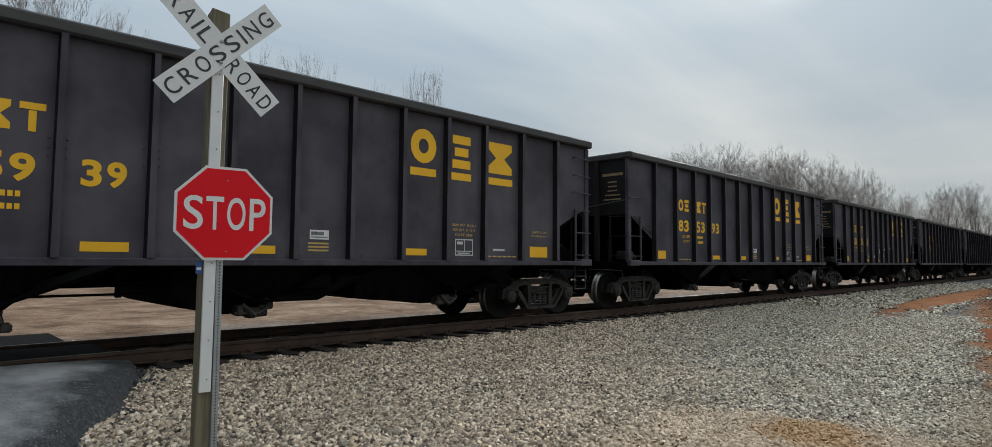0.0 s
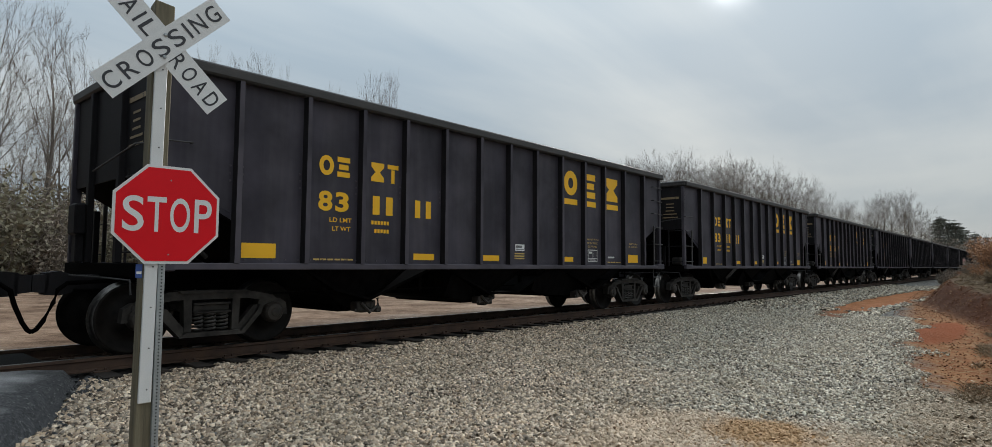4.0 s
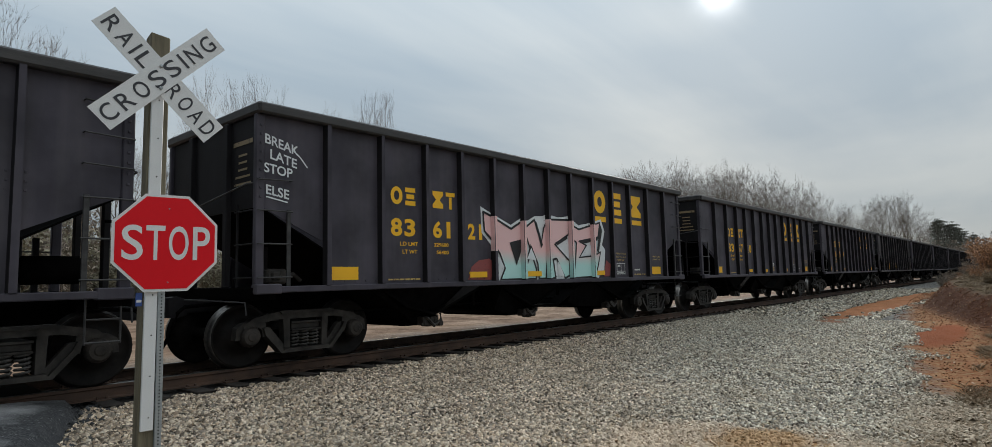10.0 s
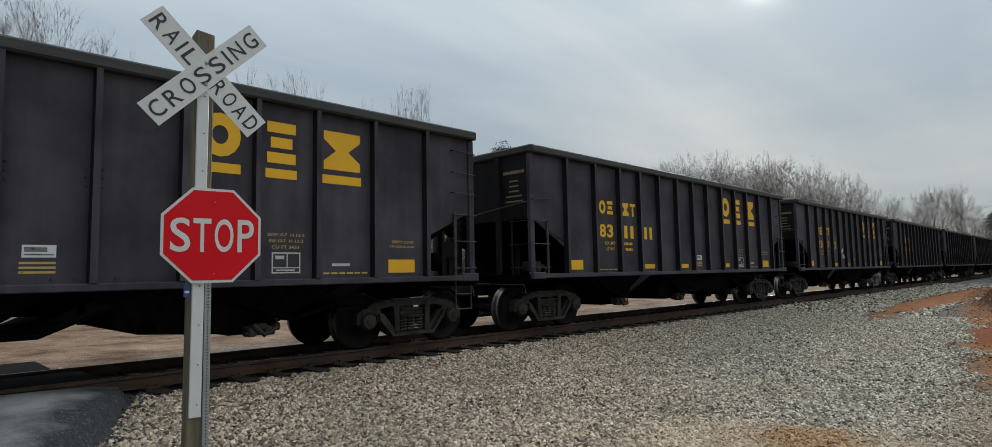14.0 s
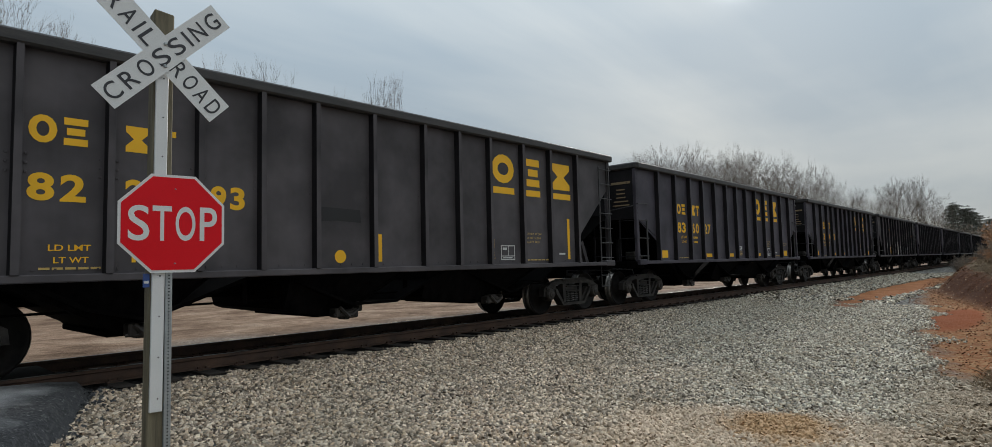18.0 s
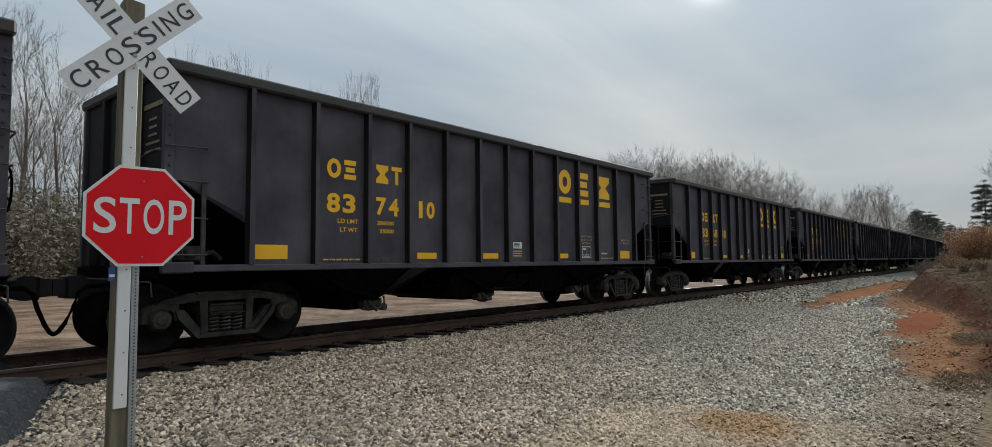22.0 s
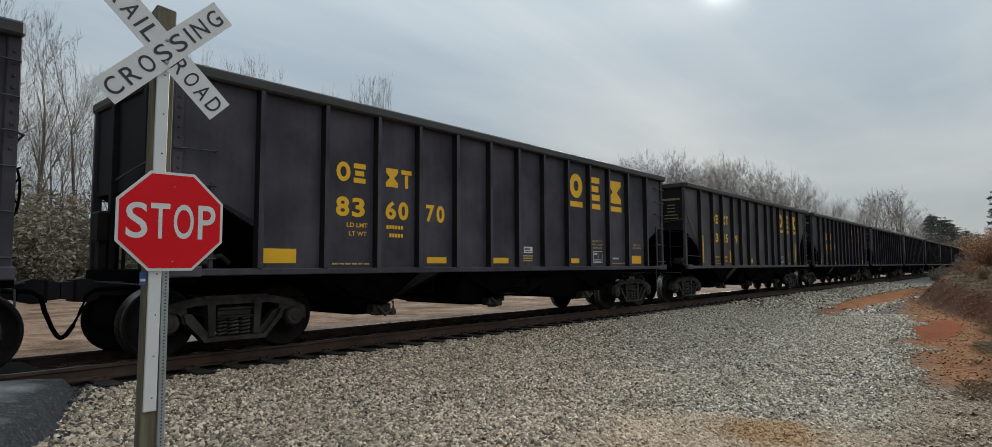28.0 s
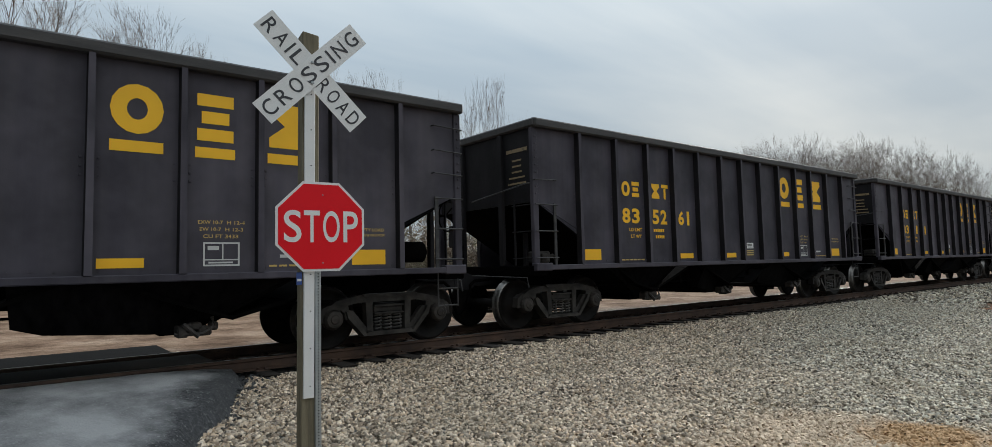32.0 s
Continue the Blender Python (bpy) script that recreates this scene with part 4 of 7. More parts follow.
# ---------------------------------------------------------------- crossing sign
def build_sign():
    s = thing("crossing_sign", pose(1.765, -4.40, 0, 0, 0, -5), "white crossbuck and red octagonal sign on a timber post", "road sign")
    # timber post with a sloped, chamfered top
    bm = fresh()
    box(bm, -0.072, 0.072, 0.03, 0.174, -0.75, 3.225, 0.008)
    for v in bm.verts:
        if v.co.z > 3:
            v.co.z += 0.02 * (0.5 - v.co.x / 0.144) - 0.12 * (v.co.y - 0.03)
        v.co.x += 0.006 * v.co.z
    part("post", bm, "wood", s, "weathered grey-green timber post")
    # white reflective channel up the front
    bm = fresh()
    box(bm, -0.054, 0.035, 0.0, 0.026, 0.10, 3.0, 0.004)
    for v in bm.verts:
        v.co.x += 0.007 * v.co.z - 0.008
    part("reflective_strip", bm, "white", s, "white reflective strip")
    bm = fresh()
    for i in range(9):
        z = 0.2 + i * 0.31
        bmesh.ops.create_circle(bm, cap_ends=True, radius=0.006, segments=8, matrix=Matrix.Translation((0.007 * z - 0.008, -0.003, z)) @ pose(0, 0, 0, 90, 0, 0))
    part("strip_bolts", bm, "hole", s)["kind"] = "stuff"
    # perforated steel post beside it
    bm = fresh()
    box(bm, 0.038, 0.088, 0.0, 0.05, -0.75, 1.32, 0.004)
    part("steel_post", bm, "alu", s, "galvanised perforated square post")
    bm = fresh()
    for i in range(76):
        bmesh.ops.create_circle(bm, cap_ends=True, radius=0.0062, segments=8, matrix=Matrix.Translation((0.064, -0.0015, -0.62 + i * 0.0254)) @ pose(0, 0, 0, 90, 0, 0))
    part("post_perforation", bm, "hole", s)["kind"] = "stuff"
    # octagon
    c = (0.085, -0.028, 1.535)
    w, k = 0.381, 0.381 * 0.41421

    def octo(r):
        q = r * 0.41421
        return [(c[0] + x, c[2] + z) for x, z in ((-q, r), (q, r), (r, q), (r, -q), (q, -r), (-q, -r), (-r, -q), (-r, q))]

    bm = fresh()
    prism(bm, octo(w), c[1] - 0.002, c[1] + 0.003)
    panel = part("stop_panel", bm, "white", s, "red octagonal stop panel with a white border")
    bm = fresh()
    prism(bm, octo(w - 0.021), c[1] - 0.006, c[1] - 0.001)
    part("red_face", bm, "red", panel)
    for ch, x0, x1 in (("S", -0.315, -0.17), ("T", -0.15, -0.015), ("O", 0.012, 0.158), ("P", 0.19, 0.322)):
        part("letter", stencil(fresh(), ch, c[0] + x0, c[0] + x1, c[2] - 0.135, c[2] + 0.135, c[1] - 0.0085, 0.010), "white", panel)
    for z in (0.27, -0.31):
        part("bolt", lathe(fresh(), [(0, 0.006), (-0.006, 0.006), (-0.009, 0.003)], 10, (c[0] + 0.01, c[1] - 0.004, c[2] + z)), "alu", panel)
    # blue notice below it, seen nearly edge on
    bm = fresh()
    box(bm, -0.112, -0.066, 0.02, 0.024, 1.045, 1.15, 0.003)
    part("notice", bm, "blue", s, "small blue notice plate")
    bm = fresh()
    box(bm, -0.106, -0.072, 0.0165, 0.019, 1.075, 1.095)
    part("notice_bar", bm, "white", s)
    # crossbuck: two blades
    for name, ang, y, words in (("blade", -45, -0.014, (("RAIL", -0.54, -0.115), ("ROAD", 0.10, 0.56))), ("blade", 45, -0.024, (("CROSSING", -0.555, 0.545),))):
        root = Matrix.Translation((0.012, y, 2.872)) @ pose(0, 0, 0, 0, -ang, 0)
        bm = fresh()
        box(bm, -0.575 if ang < 0 else -0.585, 0.588, -0.0015, 0.0025, -0.109, 0.109)
        bl = part(name, bm, "white", s, "white crossbuck blade with black lettering")
        bl.matrix_basis = root
        for word, x0, x1 in words:
            widths = [0.2 if ch == "I" else 1.0 for ch in word]
            unit = (x1 - x0) / (sum(widths) + 0.42 * (len(word) - 1))
            x = x0
            for ch, wd in zip(word, widths):
                part("letter", stencil(fresh(), ch, x, x + unit * wd, -0.066, 0.066, -0.004, 0.005), "letter", bl)
                x += unit * (wd + 0.42)
    for z in (2.955, 2.775):
        part("bolt", lathe(fresh(), [(0.0, 0.014), (-0.008, 0.014), (-0.014, 0.007)], 10, (0.012, -0.026, z)), "alu", s)


# ---------------------------------------------------------------- hopper cars
STD_LEN, PITCH = 13.46, 15.05
POSTS_STD = (1.10, 2.13, 3.11, 4.0, 4.92, 5.85, 6.73, 7.61, 8.54, 9.46, 10.35, 11.33, 12.36)
POSTS_OLD = (1.05, 2.08, 2.94, 3.94, 4.77, 5.61, 6.63, 7.70, 8.53, 9.36, 10.35, 11.27, 12.27)
NUM_X = {False: (2.36, 3.32, 4.22), True: (2.18, 3.11, 4.10)}
SIDE = -1.50
FACE = SIDE - 0.005


def build_truck(car, x, name):
    t = new("truck")
    t.parent = car
    t.location = (x, 0, 0)
    t["label"] = "grimy cast-steel two-axle truck"
    for sy in (-1, 1):
        def slab(bm, pts, inner, outer):
            """A plate between two distances from the centre line."""
            pts = [(x, z + 0.02 + 0.15 * max(0.0, 0.6 - z)) for x, z in pts]
            prism(bm, pts, *sorted((sy * inner, sy * outer)))

        bm = fresh()
        # arched top member, thicker in the middle
        slab(bm, [(-1.0, 0.58), (-0.86, 0.69), (-0.5, 0.76), (0.5, 0.76), (0.86, 0.69), (1.0, 0.58), (1.0, 0.52), (0.8, 0.60), (0.5, 0.655), (-0.5, 0.655), (-0.8, 0.60), (-1.0, 0.52)], 0.94, 1.085)
        slab(bm, [(-0.46, 0.775), (0.46, 0.775), (0.42, 0.735), (-0.42, 0.735)], 0.90, 1.12)
        for q in (-1, 1):
            # pedestal jaw over the bearing
            slab(bm, [(q * 0.66, 0.62), (q * 0.74, 0.66), (q * 0.99, 0.63), (q * 1.09, 0.56), (q * 1.11, 0.36), (q * 1.04, 0.36), (q * 1.0, 0.53), (q * 0.78, 0.56), (q * 0.72, 0.50), (q * 0.70, 0.38), (q * 0.63, 0.40)], 0.93, 1.07)
            # slanting tension member with a raised outer flange
            slab(bm, [(q * 0.70, 0.56), (q * 0.66, 0.42), (q * 0.42, 0.095), (q * 0.28, 0.095), (q * 0.28, 0.20), (q * 0.36, 0.22), (q * 0.58, 0.53)], 0.95, 1.06)
            slab(bm, [(q * 0.71, 0.53), (q * 0.68, 0.41), (q * 0.43, 0.085), (q * 0.37, 0.10), (q * 0.615, 0.44), (q * 0.66, 0.55)], 0.93, 1.12)
            # guide column beside the spring window
            slab(bm, [(q * 0.27, 0.16), (q * 0.365, 0.18), (q * 0.385, 0.68), (q * 0.275, 0.68)], 0.94, 1.075)
        slab(bm, [(-0.44, 0.085), (0.44, 0.085), (0.36, 0.155), (-0.36, 0.155)], 0.91, 1.13)
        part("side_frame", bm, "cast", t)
        for cx in (-0.17, 0.0, 0.17):
            pts = [(cx + 0.07 * math.cos(a), sy * 1.0 + 0.07 * math.sin(a), 0.24 + 0.25 * i / 40) for i, a in enumerate([2 * math.pi * 5 * i / 40 for i in range(41)])]
            part("spring", tube(fresh(), pts, 0.016, 5), "coil", t)
        for q in (-0.89, 0.89):
            bm = fresh()
            lathe(bm, [(0.03 * -sy, 0.15), (0.05 * sy, 0.155), (0.10 * sy, 0.14), (0.13 * sy, 0.115), (0.135 * sy, 0.07), (0.15 * sy, 0.055), (0.155 * sy, 0.0)], 16, (q, sy * 1.0, 0.457))
            box(bm, q - 0.12, q + 0.12, *sorted((sy * 0.92, sy * 1.06)), 0.50, 0.60, 0.015)
            part("bearing_cap", bm, "bearing", t)
    bm = fresh()
    box(bm, -0.24, 0.24, -1.05, 1.05, 0.515, 0.60, 0.01)
    box(bm, -0.25, 0.25, -1.09, 1.09, 0.485, 0.515, 0.008)
    box(bm, -0.25, 0.25, -1.09, 1.09, 0.60, 0.63, 0.006)
    box(bm, -0.2, 0.2, -0.25, 0.25, 0.62, 0.76, 0.03)
    part("bolster", bm, "cast", t)
    bm = fresh()
    for q in (-0.36, 0.36):
        box(bm, q - 0.06, q + 0.06, -0.85, 0.85, 0.33, 0.45, 0.02)
    part("brake_beam", bm, "under", t)
    bm = fresh()
    prof = [(-1.02, 0.07), (-0.84, 0.08), (-0.835, 0.2), (-0.80, 0.22), (-0.765, 0.30), (-0.80, 0.40), (-0.815, 0.415), (-0.815, 0.45), (-0.72, 0.458), (-0.70, 0.462), (-0.685, 0.485), (-0.67, 0.485), (-0.665, 0.42), (-0.72, 0.38), (-0.70, 0.28), (-0.67, 0.2), (-0.66, 0.085)]
    full = prof + [(-y, r) for y, r in reversed(prof)]
    mats = []
    for i in range(len(full) - 1):
        r, r2, yy = full[i][1], full[i + 1][1], abs(full[i][0])
        mats.append(1 if r > 0.44 and r2 > 0.44 else 0)
    lathe(bm, full, 36, (0, 0, 0), mats)
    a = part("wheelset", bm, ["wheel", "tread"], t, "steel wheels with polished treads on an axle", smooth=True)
    a.location = (-0.89, 0, 0.457)
    b2 = new("wheelset", a.data)
    b2.parent = t
    b2["label"] = a["label"]
    b2.location = (0.89, 0, 0.457)
    return t


def build_car(older):
    """One open-top hopper; older: the kind with tall end openings and upright yellow bars."""
    car = thing("hopper_car", pose(0, 0, 0), "black open-top railway hopper car with yellow stencils", "railway car", "hopper cars of the train")
    zc, zp = (2.95, 1.62) if older else (2.30, 1.80)
    LEN, POSTS = (13.72, POSTS_OLD) if older else (STD_LEN, POSTS_STD)
    p0, p1 = POSTS[0], POSTS[-1]
    outline = [(0.03, 3.62), (LEN - 0.03, 3.62), (LEN - 0.03, zc), (p1, zp), (p1, 1.16), (p0, 1.16), (p0, zp), (0.03, zc)]
    for sy in (-1, 1):
        bm = fresh()
        y0, y1 = sorted((sy * 1.50, sy * 1.48))
        prism(bm, outline, y0, y1)
        part("side_sheet", bm, "paint", car)
        bm = fresh()
        y0, y1 = sorted((sy * 1.635, sy * 1.46))
        box(bm, -0.03, LEN + 0.03, y0, y1, 3.60, 3.755, 0.025)
        part("top_chord", bm, "chord", car)
        bm = fresh()
        y0, y1 = sorted((sy * 1.60, sy * 1.46))
        box(bm, -0.02, LEN + 0.02, y0, y1, 1.075, 1.165, 0.012)
        part("side_sill", bm, "paint", car)
        # end bay: corner post, lower sheet edge
        for q, xe in ((1, 0.0), (-1, LEN)):
            bm = fresh()
            a, c = sorted((xe - q * 0.03, xe + q * 0.10))
            y0, y1 = sorted((sy * 1.53, sy * 1.44))
            box(bm, a, c, y0, y1, 1.16, 3.60, 0.012)
            part("corner_post", bm, "paint", car)
            bm = fresh()
            tall = older and q == -1
            top = 3.45 if tall else 2.24
            if older and q == 1:
                for z, x1 in ((1.46, 1.0), (2.04, 0.9)):
                    bm = fresh()
                    tube(bm, [(0.04, sy * 1.50, z + 0.02), (0.04, sy * 1.56, z + 0.02), (x1, sy * 1.56, z), (x1, sy * 1.50, z)], 0.012, 6)
                    part("grab_iron", bm, "rod", car)
                continue
            if tall:
                for lx in (0.07, 0.50):
                    box(bm, xe + q * lx - 0.02, xe + q * lx + 0.02, sy * 1.56 - 0.012, sy * 1.56 + 0.012, 1.16, top, 0.004)
                rungs = [1.26 + (top - 1.32) * i / 6 for i in range(7)]
            else:
                # one short stile; the rungs reach over to the corner post
                box(bm, xe + q * 0.46 - 0.03, xe + q * 0.46 + 0.03, sy * 1.55 - 0.014, sy * 1.55 + 0.014, 1.16, 2.26, 0.004)
                rungs = (1.29, 1.76, 2.23)
            for z in rungs:
                tube(bm, [(xe - q * 0.02, sy * 1.57, z), (xe + q * 0.51, sy * 1.57, z)], 0.012, 6)
            part("ladder", bm, "rod", car)
            for z in () if tall or sy > 0 else ((2.68,) if q == 1 else (2.62, 2.98, 3.36)):
                bm = fresh()
                tube(bm, [(xe - q * 0.02, sy * 1.50, z - 0.02), (xe - q * 0.02, sy * 1.57, z - 0.02), (xe + q * 0.50, sy * 1.57, z), (xe + q * 0.50, sy * 1.50, z)], 0.011, 6)
                part("grab_iron", bm, "rod", car)
    bm = fresh()
    prism(bm, [(-0.048, 1.165), (0.048, 1.165), (0.042, 3.605), (-0.042, 3.605)], -1.615, -1.498)
    for v in bm.verts:
        if v.co.y < -1.58:
            v.co.x *= 0.8
    bm.normal_update()
    # flanks get the darker paint: the shade beside each post as colour
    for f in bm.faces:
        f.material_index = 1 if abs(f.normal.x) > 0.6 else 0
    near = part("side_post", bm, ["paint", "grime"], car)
    near.location.x = POSTS[0]
    for i, x in enumerate(POSTS):
        if i:
            ob = new("side_post", near.data)
            ob.parent = car
            ob.location.x = x
        ob = new("side_post", near.data)
        ob.parent = car
        ob.location.x = x
        ob.rotation_euler.z = math.pi
    for q, xe in ((1, 0.0), (-1, LEN)):
        def X(v):
            return xe + q * v
        bm = fresh()
        a, c = sorted((X(-0.045), X(0.11)))
        box(bm, a, c, -1.60, 1.60, 3.605, 3.765, 0.03)
        part("end_chord", bm, "chord", car)
        bm = fresh()
        a, c = sorted((X(0.02), X(0.045)))
        box(bm, a, c, -1.48, 1.48, 2.28, 3.62)
        part("end_sheet", bm, "grime", car)
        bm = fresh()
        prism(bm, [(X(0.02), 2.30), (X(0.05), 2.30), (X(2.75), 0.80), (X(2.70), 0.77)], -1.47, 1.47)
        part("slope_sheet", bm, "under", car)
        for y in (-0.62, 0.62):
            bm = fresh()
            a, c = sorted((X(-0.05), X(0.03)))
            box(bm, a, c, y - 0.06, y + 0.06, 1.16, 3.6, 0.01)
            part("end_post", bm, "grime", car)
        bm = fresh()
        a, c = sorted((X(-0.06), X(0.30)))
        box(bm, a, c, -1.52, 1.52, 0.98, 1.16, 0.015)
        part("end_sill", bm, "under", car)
        bm = fresh()
        box(bm, X(-0.045) - 0.012, X(-0.045) + 0.012, -1.05, -1.01, 1.16, 2.34, 0.003)
        for z in (1.29, 1.76, 2.23):
            tube(bm, [(X(-0.06), -1.50, z), (X(-0.06), -0.98, z)], 0.012, 6)
        part("end_ladder", bm, "grime", car)
        bm = fresh()
        tube(bm, [(X(0.0), -1.45, 2.62), (X(-0.1), -1.4, 2.6), (X(-0.1), 0.2, 2.42)], 0.013, 6)
        part("end_handrail", bm, "rod", car)
        # draft gear, coupler and hose
        bm = fresh()
        a, c = sorted((X(0.2), X(-0.42)))
        box(bm, a, c, -0.14, 0.14, 0.80, 1.0, 0.02)
        # head with its guard arm, knuckle and lock block
        prism(bm, [(X(-0.36), 0.78), (X(-0.5), 0.74), (X(-0.66), 0.75), (X(-0.66), 1.03), (X(-0.5), 1.05), (X(-0.36), 1.0)], -0.17, 0.12)
        prism(bm, [(X(-0.62), 0.77), (X(-0.79), 0.79), (X(-0.79), 1.0), (X(-0.62), 1.02)], -0.17, -0.04)
        prism(bm, [(X(-0.62), 0.80), (X(-0.74), 0.83), (X(-0.74), 0.97), (X(-0.62), 1.0)], 0.03, 0.16)
        part("coupler", bm, "grime", car)
        bm = fresh()
        tube(bm, [(X(0.1), -0.30, 0.93), (X(-0.46), -0.32, 0.90), (X(-0.56), -0.33, 0.82), (X(-0.60), -0.33, 0.66), (X(-0.69), -0.31, 0.44), (X(-0.75), -0.29, 0.34), (X(-0.795), -0.27, 0.31)], 0.028, 8)
        part("air_hose", bm, "under", car)
        bm = fresh()
        tube(bm, [(X(-0.09), -1.42, 0.78), (X(-0.09), -1.38, 0.95), (X(-0.11), -0.4, 0.97), (X(-0.42), -0.2, 1.0)], 0.012, 6)
        part("uncoupling_lever", bm, "rod", car)
        bm = fresh()
        if q == -1:
            for lx in (0.06, 0.42):
                tube(bm, [(X(lx), -1.50, 1.08), (X(lx), -1.50, 0.56)], 0.013, 6)
            for z in (0.58, 0.84):
                tube(bm, [(X(0.06), -1.50, z), (X(0.42), -1.50, z)], 0.014, 6)
            part("stirrup", bm, "rod", car)
        # uprights under the end slope, and the corner casting on the sill
        for lx, y in () if older else ((0.30, 1.40),) if q == -1 else ((0.30, 1.40), (0.62, -0.55)):
            bm = fresh()
            top = 2.12 - 0.55 * lx
            box(bm, X(lx) - 0.04, X(lx) + 0.04, y - 0.04, y + 0.04, 1.12, top, 0.006)
            part("slope_stay", bm, "grime", car)
        bm = fresh()
        a, c = sorted((X(-0.05), X(0.34)))
        box(bm, a, c, -1.605, -1.46, 1.06, 1.20, 0.015)
        part("corner_casting", bm, "paint", car)
        build_truck(car, X(1.04), "truck")
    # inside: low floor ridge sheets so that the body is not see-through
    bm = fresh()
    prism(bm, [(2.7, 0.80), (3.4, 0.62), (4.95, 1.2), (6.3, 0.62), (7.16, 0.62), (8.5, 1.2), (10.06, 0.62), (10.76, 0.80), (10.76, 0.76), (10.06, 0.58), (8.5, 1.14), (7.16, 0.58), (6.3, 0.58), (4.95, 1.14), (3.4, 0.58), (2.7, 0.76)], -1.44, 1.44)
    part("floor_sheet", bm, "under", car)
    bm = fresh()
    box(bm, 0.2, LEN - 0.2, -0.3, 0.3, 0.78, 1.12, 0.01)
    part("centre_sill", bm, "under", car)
    bays = (
        ([(1.9, 1.10), (2.57, 0.78), (3.08, 0.50), (3.14, 0.44), (3.55, 0.44), (3.60, 0.60), (4.10, 1.10)], 3.50, 0.44),
        ([(5.26, 1.10), (5.29, 0.58), (5.42, 0.53), (6.05, 0.42), (6.36, 0.45), (6.44, 0.53), (7.32, 1.10)], 6.34, 0.46),
        ([(7.85, 1.10), (7.90, 0.62), (8.18, 0.53), (9.20, 0.45), (9.72, 0.43), (9.84, 0.54), (10.85, 1.10)], 9.74, 0.46),
    )
    for outline, gx, gz in bays:
        bm = fresh()
        prism(bm, outline, -1.46, 1.46)
        for v in bm.verts:
            # the sides lean in towards the gates
            v.co.y *= 1 - 0.24 * (1.10 - v.co.z) / 0.66
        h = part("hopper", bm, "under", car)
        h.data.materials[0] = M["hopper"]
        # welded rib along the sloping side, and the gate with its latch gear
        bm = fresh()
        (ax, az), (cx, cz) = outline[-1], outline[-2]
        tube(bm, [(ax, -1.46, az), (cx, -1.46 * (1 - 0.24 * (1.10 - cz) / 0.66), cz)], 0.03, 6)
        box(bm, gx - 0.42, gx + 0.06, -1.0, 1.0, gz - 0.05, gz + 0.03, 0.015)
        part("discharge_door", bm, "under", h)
        bm = fresh()
        rng = random.Random(int(gx * 10))
        for k in range(6):
            a, c = gx - 0.28 + 0.075 * k, gz + 0.02 + rng.uniform(-0.05, 0.06)
            box(bm, a, a + rng.uniform(0.07, 0.14), -1.34, -1.14, c - rng.uniform(0.04, 0.08), c + rng.uniform(0.04, 0.1), 0.02)
        tube(bm, [(gx - 0.3, -1.3, gz - 0.02), (gx, -1.36, gz - 0.03), (gx + 0.12, -1.36, gz + 0.05), (gx + 0.1, -1.36, gz + 0.17)], 0.024, 6)
        tube(bm, [(gx - 0.22, -1.35, gz + 0.1), (gx - 0.05, -1.37, gz - 0.06)], 0.03, 6)
        part("gate_lock", bm, "cast", h)["kind"] = "stuff"
        h.children[-1].data.materials[0] = M["bearing"]
    bm = fresh()
    tube(bm, [(1.9, -1.12, 0.73), (11.5, -1.12, 0.73)], 0.017, 6)
    for x in (4.72, 7.6):
        box(bm, x - 0.035, x + 0.035, -1.15, -1.09, 0.69, 1.08, 0.008)
    part("brake_rod", bm, "under", car)
    # brake gear in the trailing end bay
    bm = fresh()
    tube(bm, [(LEN - 0.95, -0.9, 1.42), (LEN - 0.9, -0.9, 1.42), (LEN - 0.35, -0.9, 1.42), (LEN - 0.3, -0.9, 1.42)], [0.1, 0.17, 0.17, 0.1], 14)
    part("air_reservoir", bm, "under", car, smooth=True)
    bm = fresh()
    box(bm, 0.30, 0.62, -1.25, -0.95, 1.2, 1.42, 0.03)
    tube(bm, [(0.62, -1.1, 1.3), (0.8, -1.1, 1.34), (0.92, -1.1, 1.24)], 0.035, 8)
    box(bm, 0.36, 0.5, -1.3, -1.22, 1.26, 1.38, 0.02)
    part("brake_valve", bm, "cast", car)
    bm = fresh()
    pts = [(LEN + 0.12, -0.98 + 0.26 * math.cos(a), 2.02 + 0.26 * math.sin(a)) for a in [2 * math.pi * i / 20 for i in range(21)]]
    tube(bm, pts, 0.014, 6)
    for i in range(5):
        a = 2 * math.pi * i / 5
        tube(bm, [(LEN + 0.08, -0.98, 2.02), (LEN + 0.12, -0.98 + 0.25 * math.cos(a), 2.02 + 0.25 * math.sin(a))], 0.01, 5)
    tube(bm, [(LEN - 0.1, -0.98, 2.02), (LEN + 0.12, -0.98, 2.02)], 0.02, 6)
    part("brake_wheel", bm, "under", car)
    bm = fresh()
    box(bm, -0.20, -0.05, 0.55, 0.9, 1.55, 2.0, 0.03)
    box(bm, -0.16, -0.05, 0.62, 0.82, 1.16, 1.62, 0.02)
    part("brake_housing", bm, "grime", car)
    if older:
        for dx in (0.0, 0.24):
            bm = fresh()
            prism(bm, [(p1 + 0.06 + dx, 1.95 + dx * 0.6), (p1 + 0.16 + dx, 1.95 + dx * 0.6), (p1 + 0.56 + dx, 1.17), (p1 + 0.44 + dx, 1.17)], -1.3, -1.22)
            part("end_brace", bm, "paint", car)
    # rivet rows along the sill and the post splices
    bm = fresh()
    for x in POSTS:
        for dx in (-0.085, 0.085):
            for z in (2.26, 2.36, 2.46):
                box(bm, x + dx - 0.014, x + dx + 0.014, SIDE - 0.012, SIDE, z - 0.014, z + 0.014, 0.004)
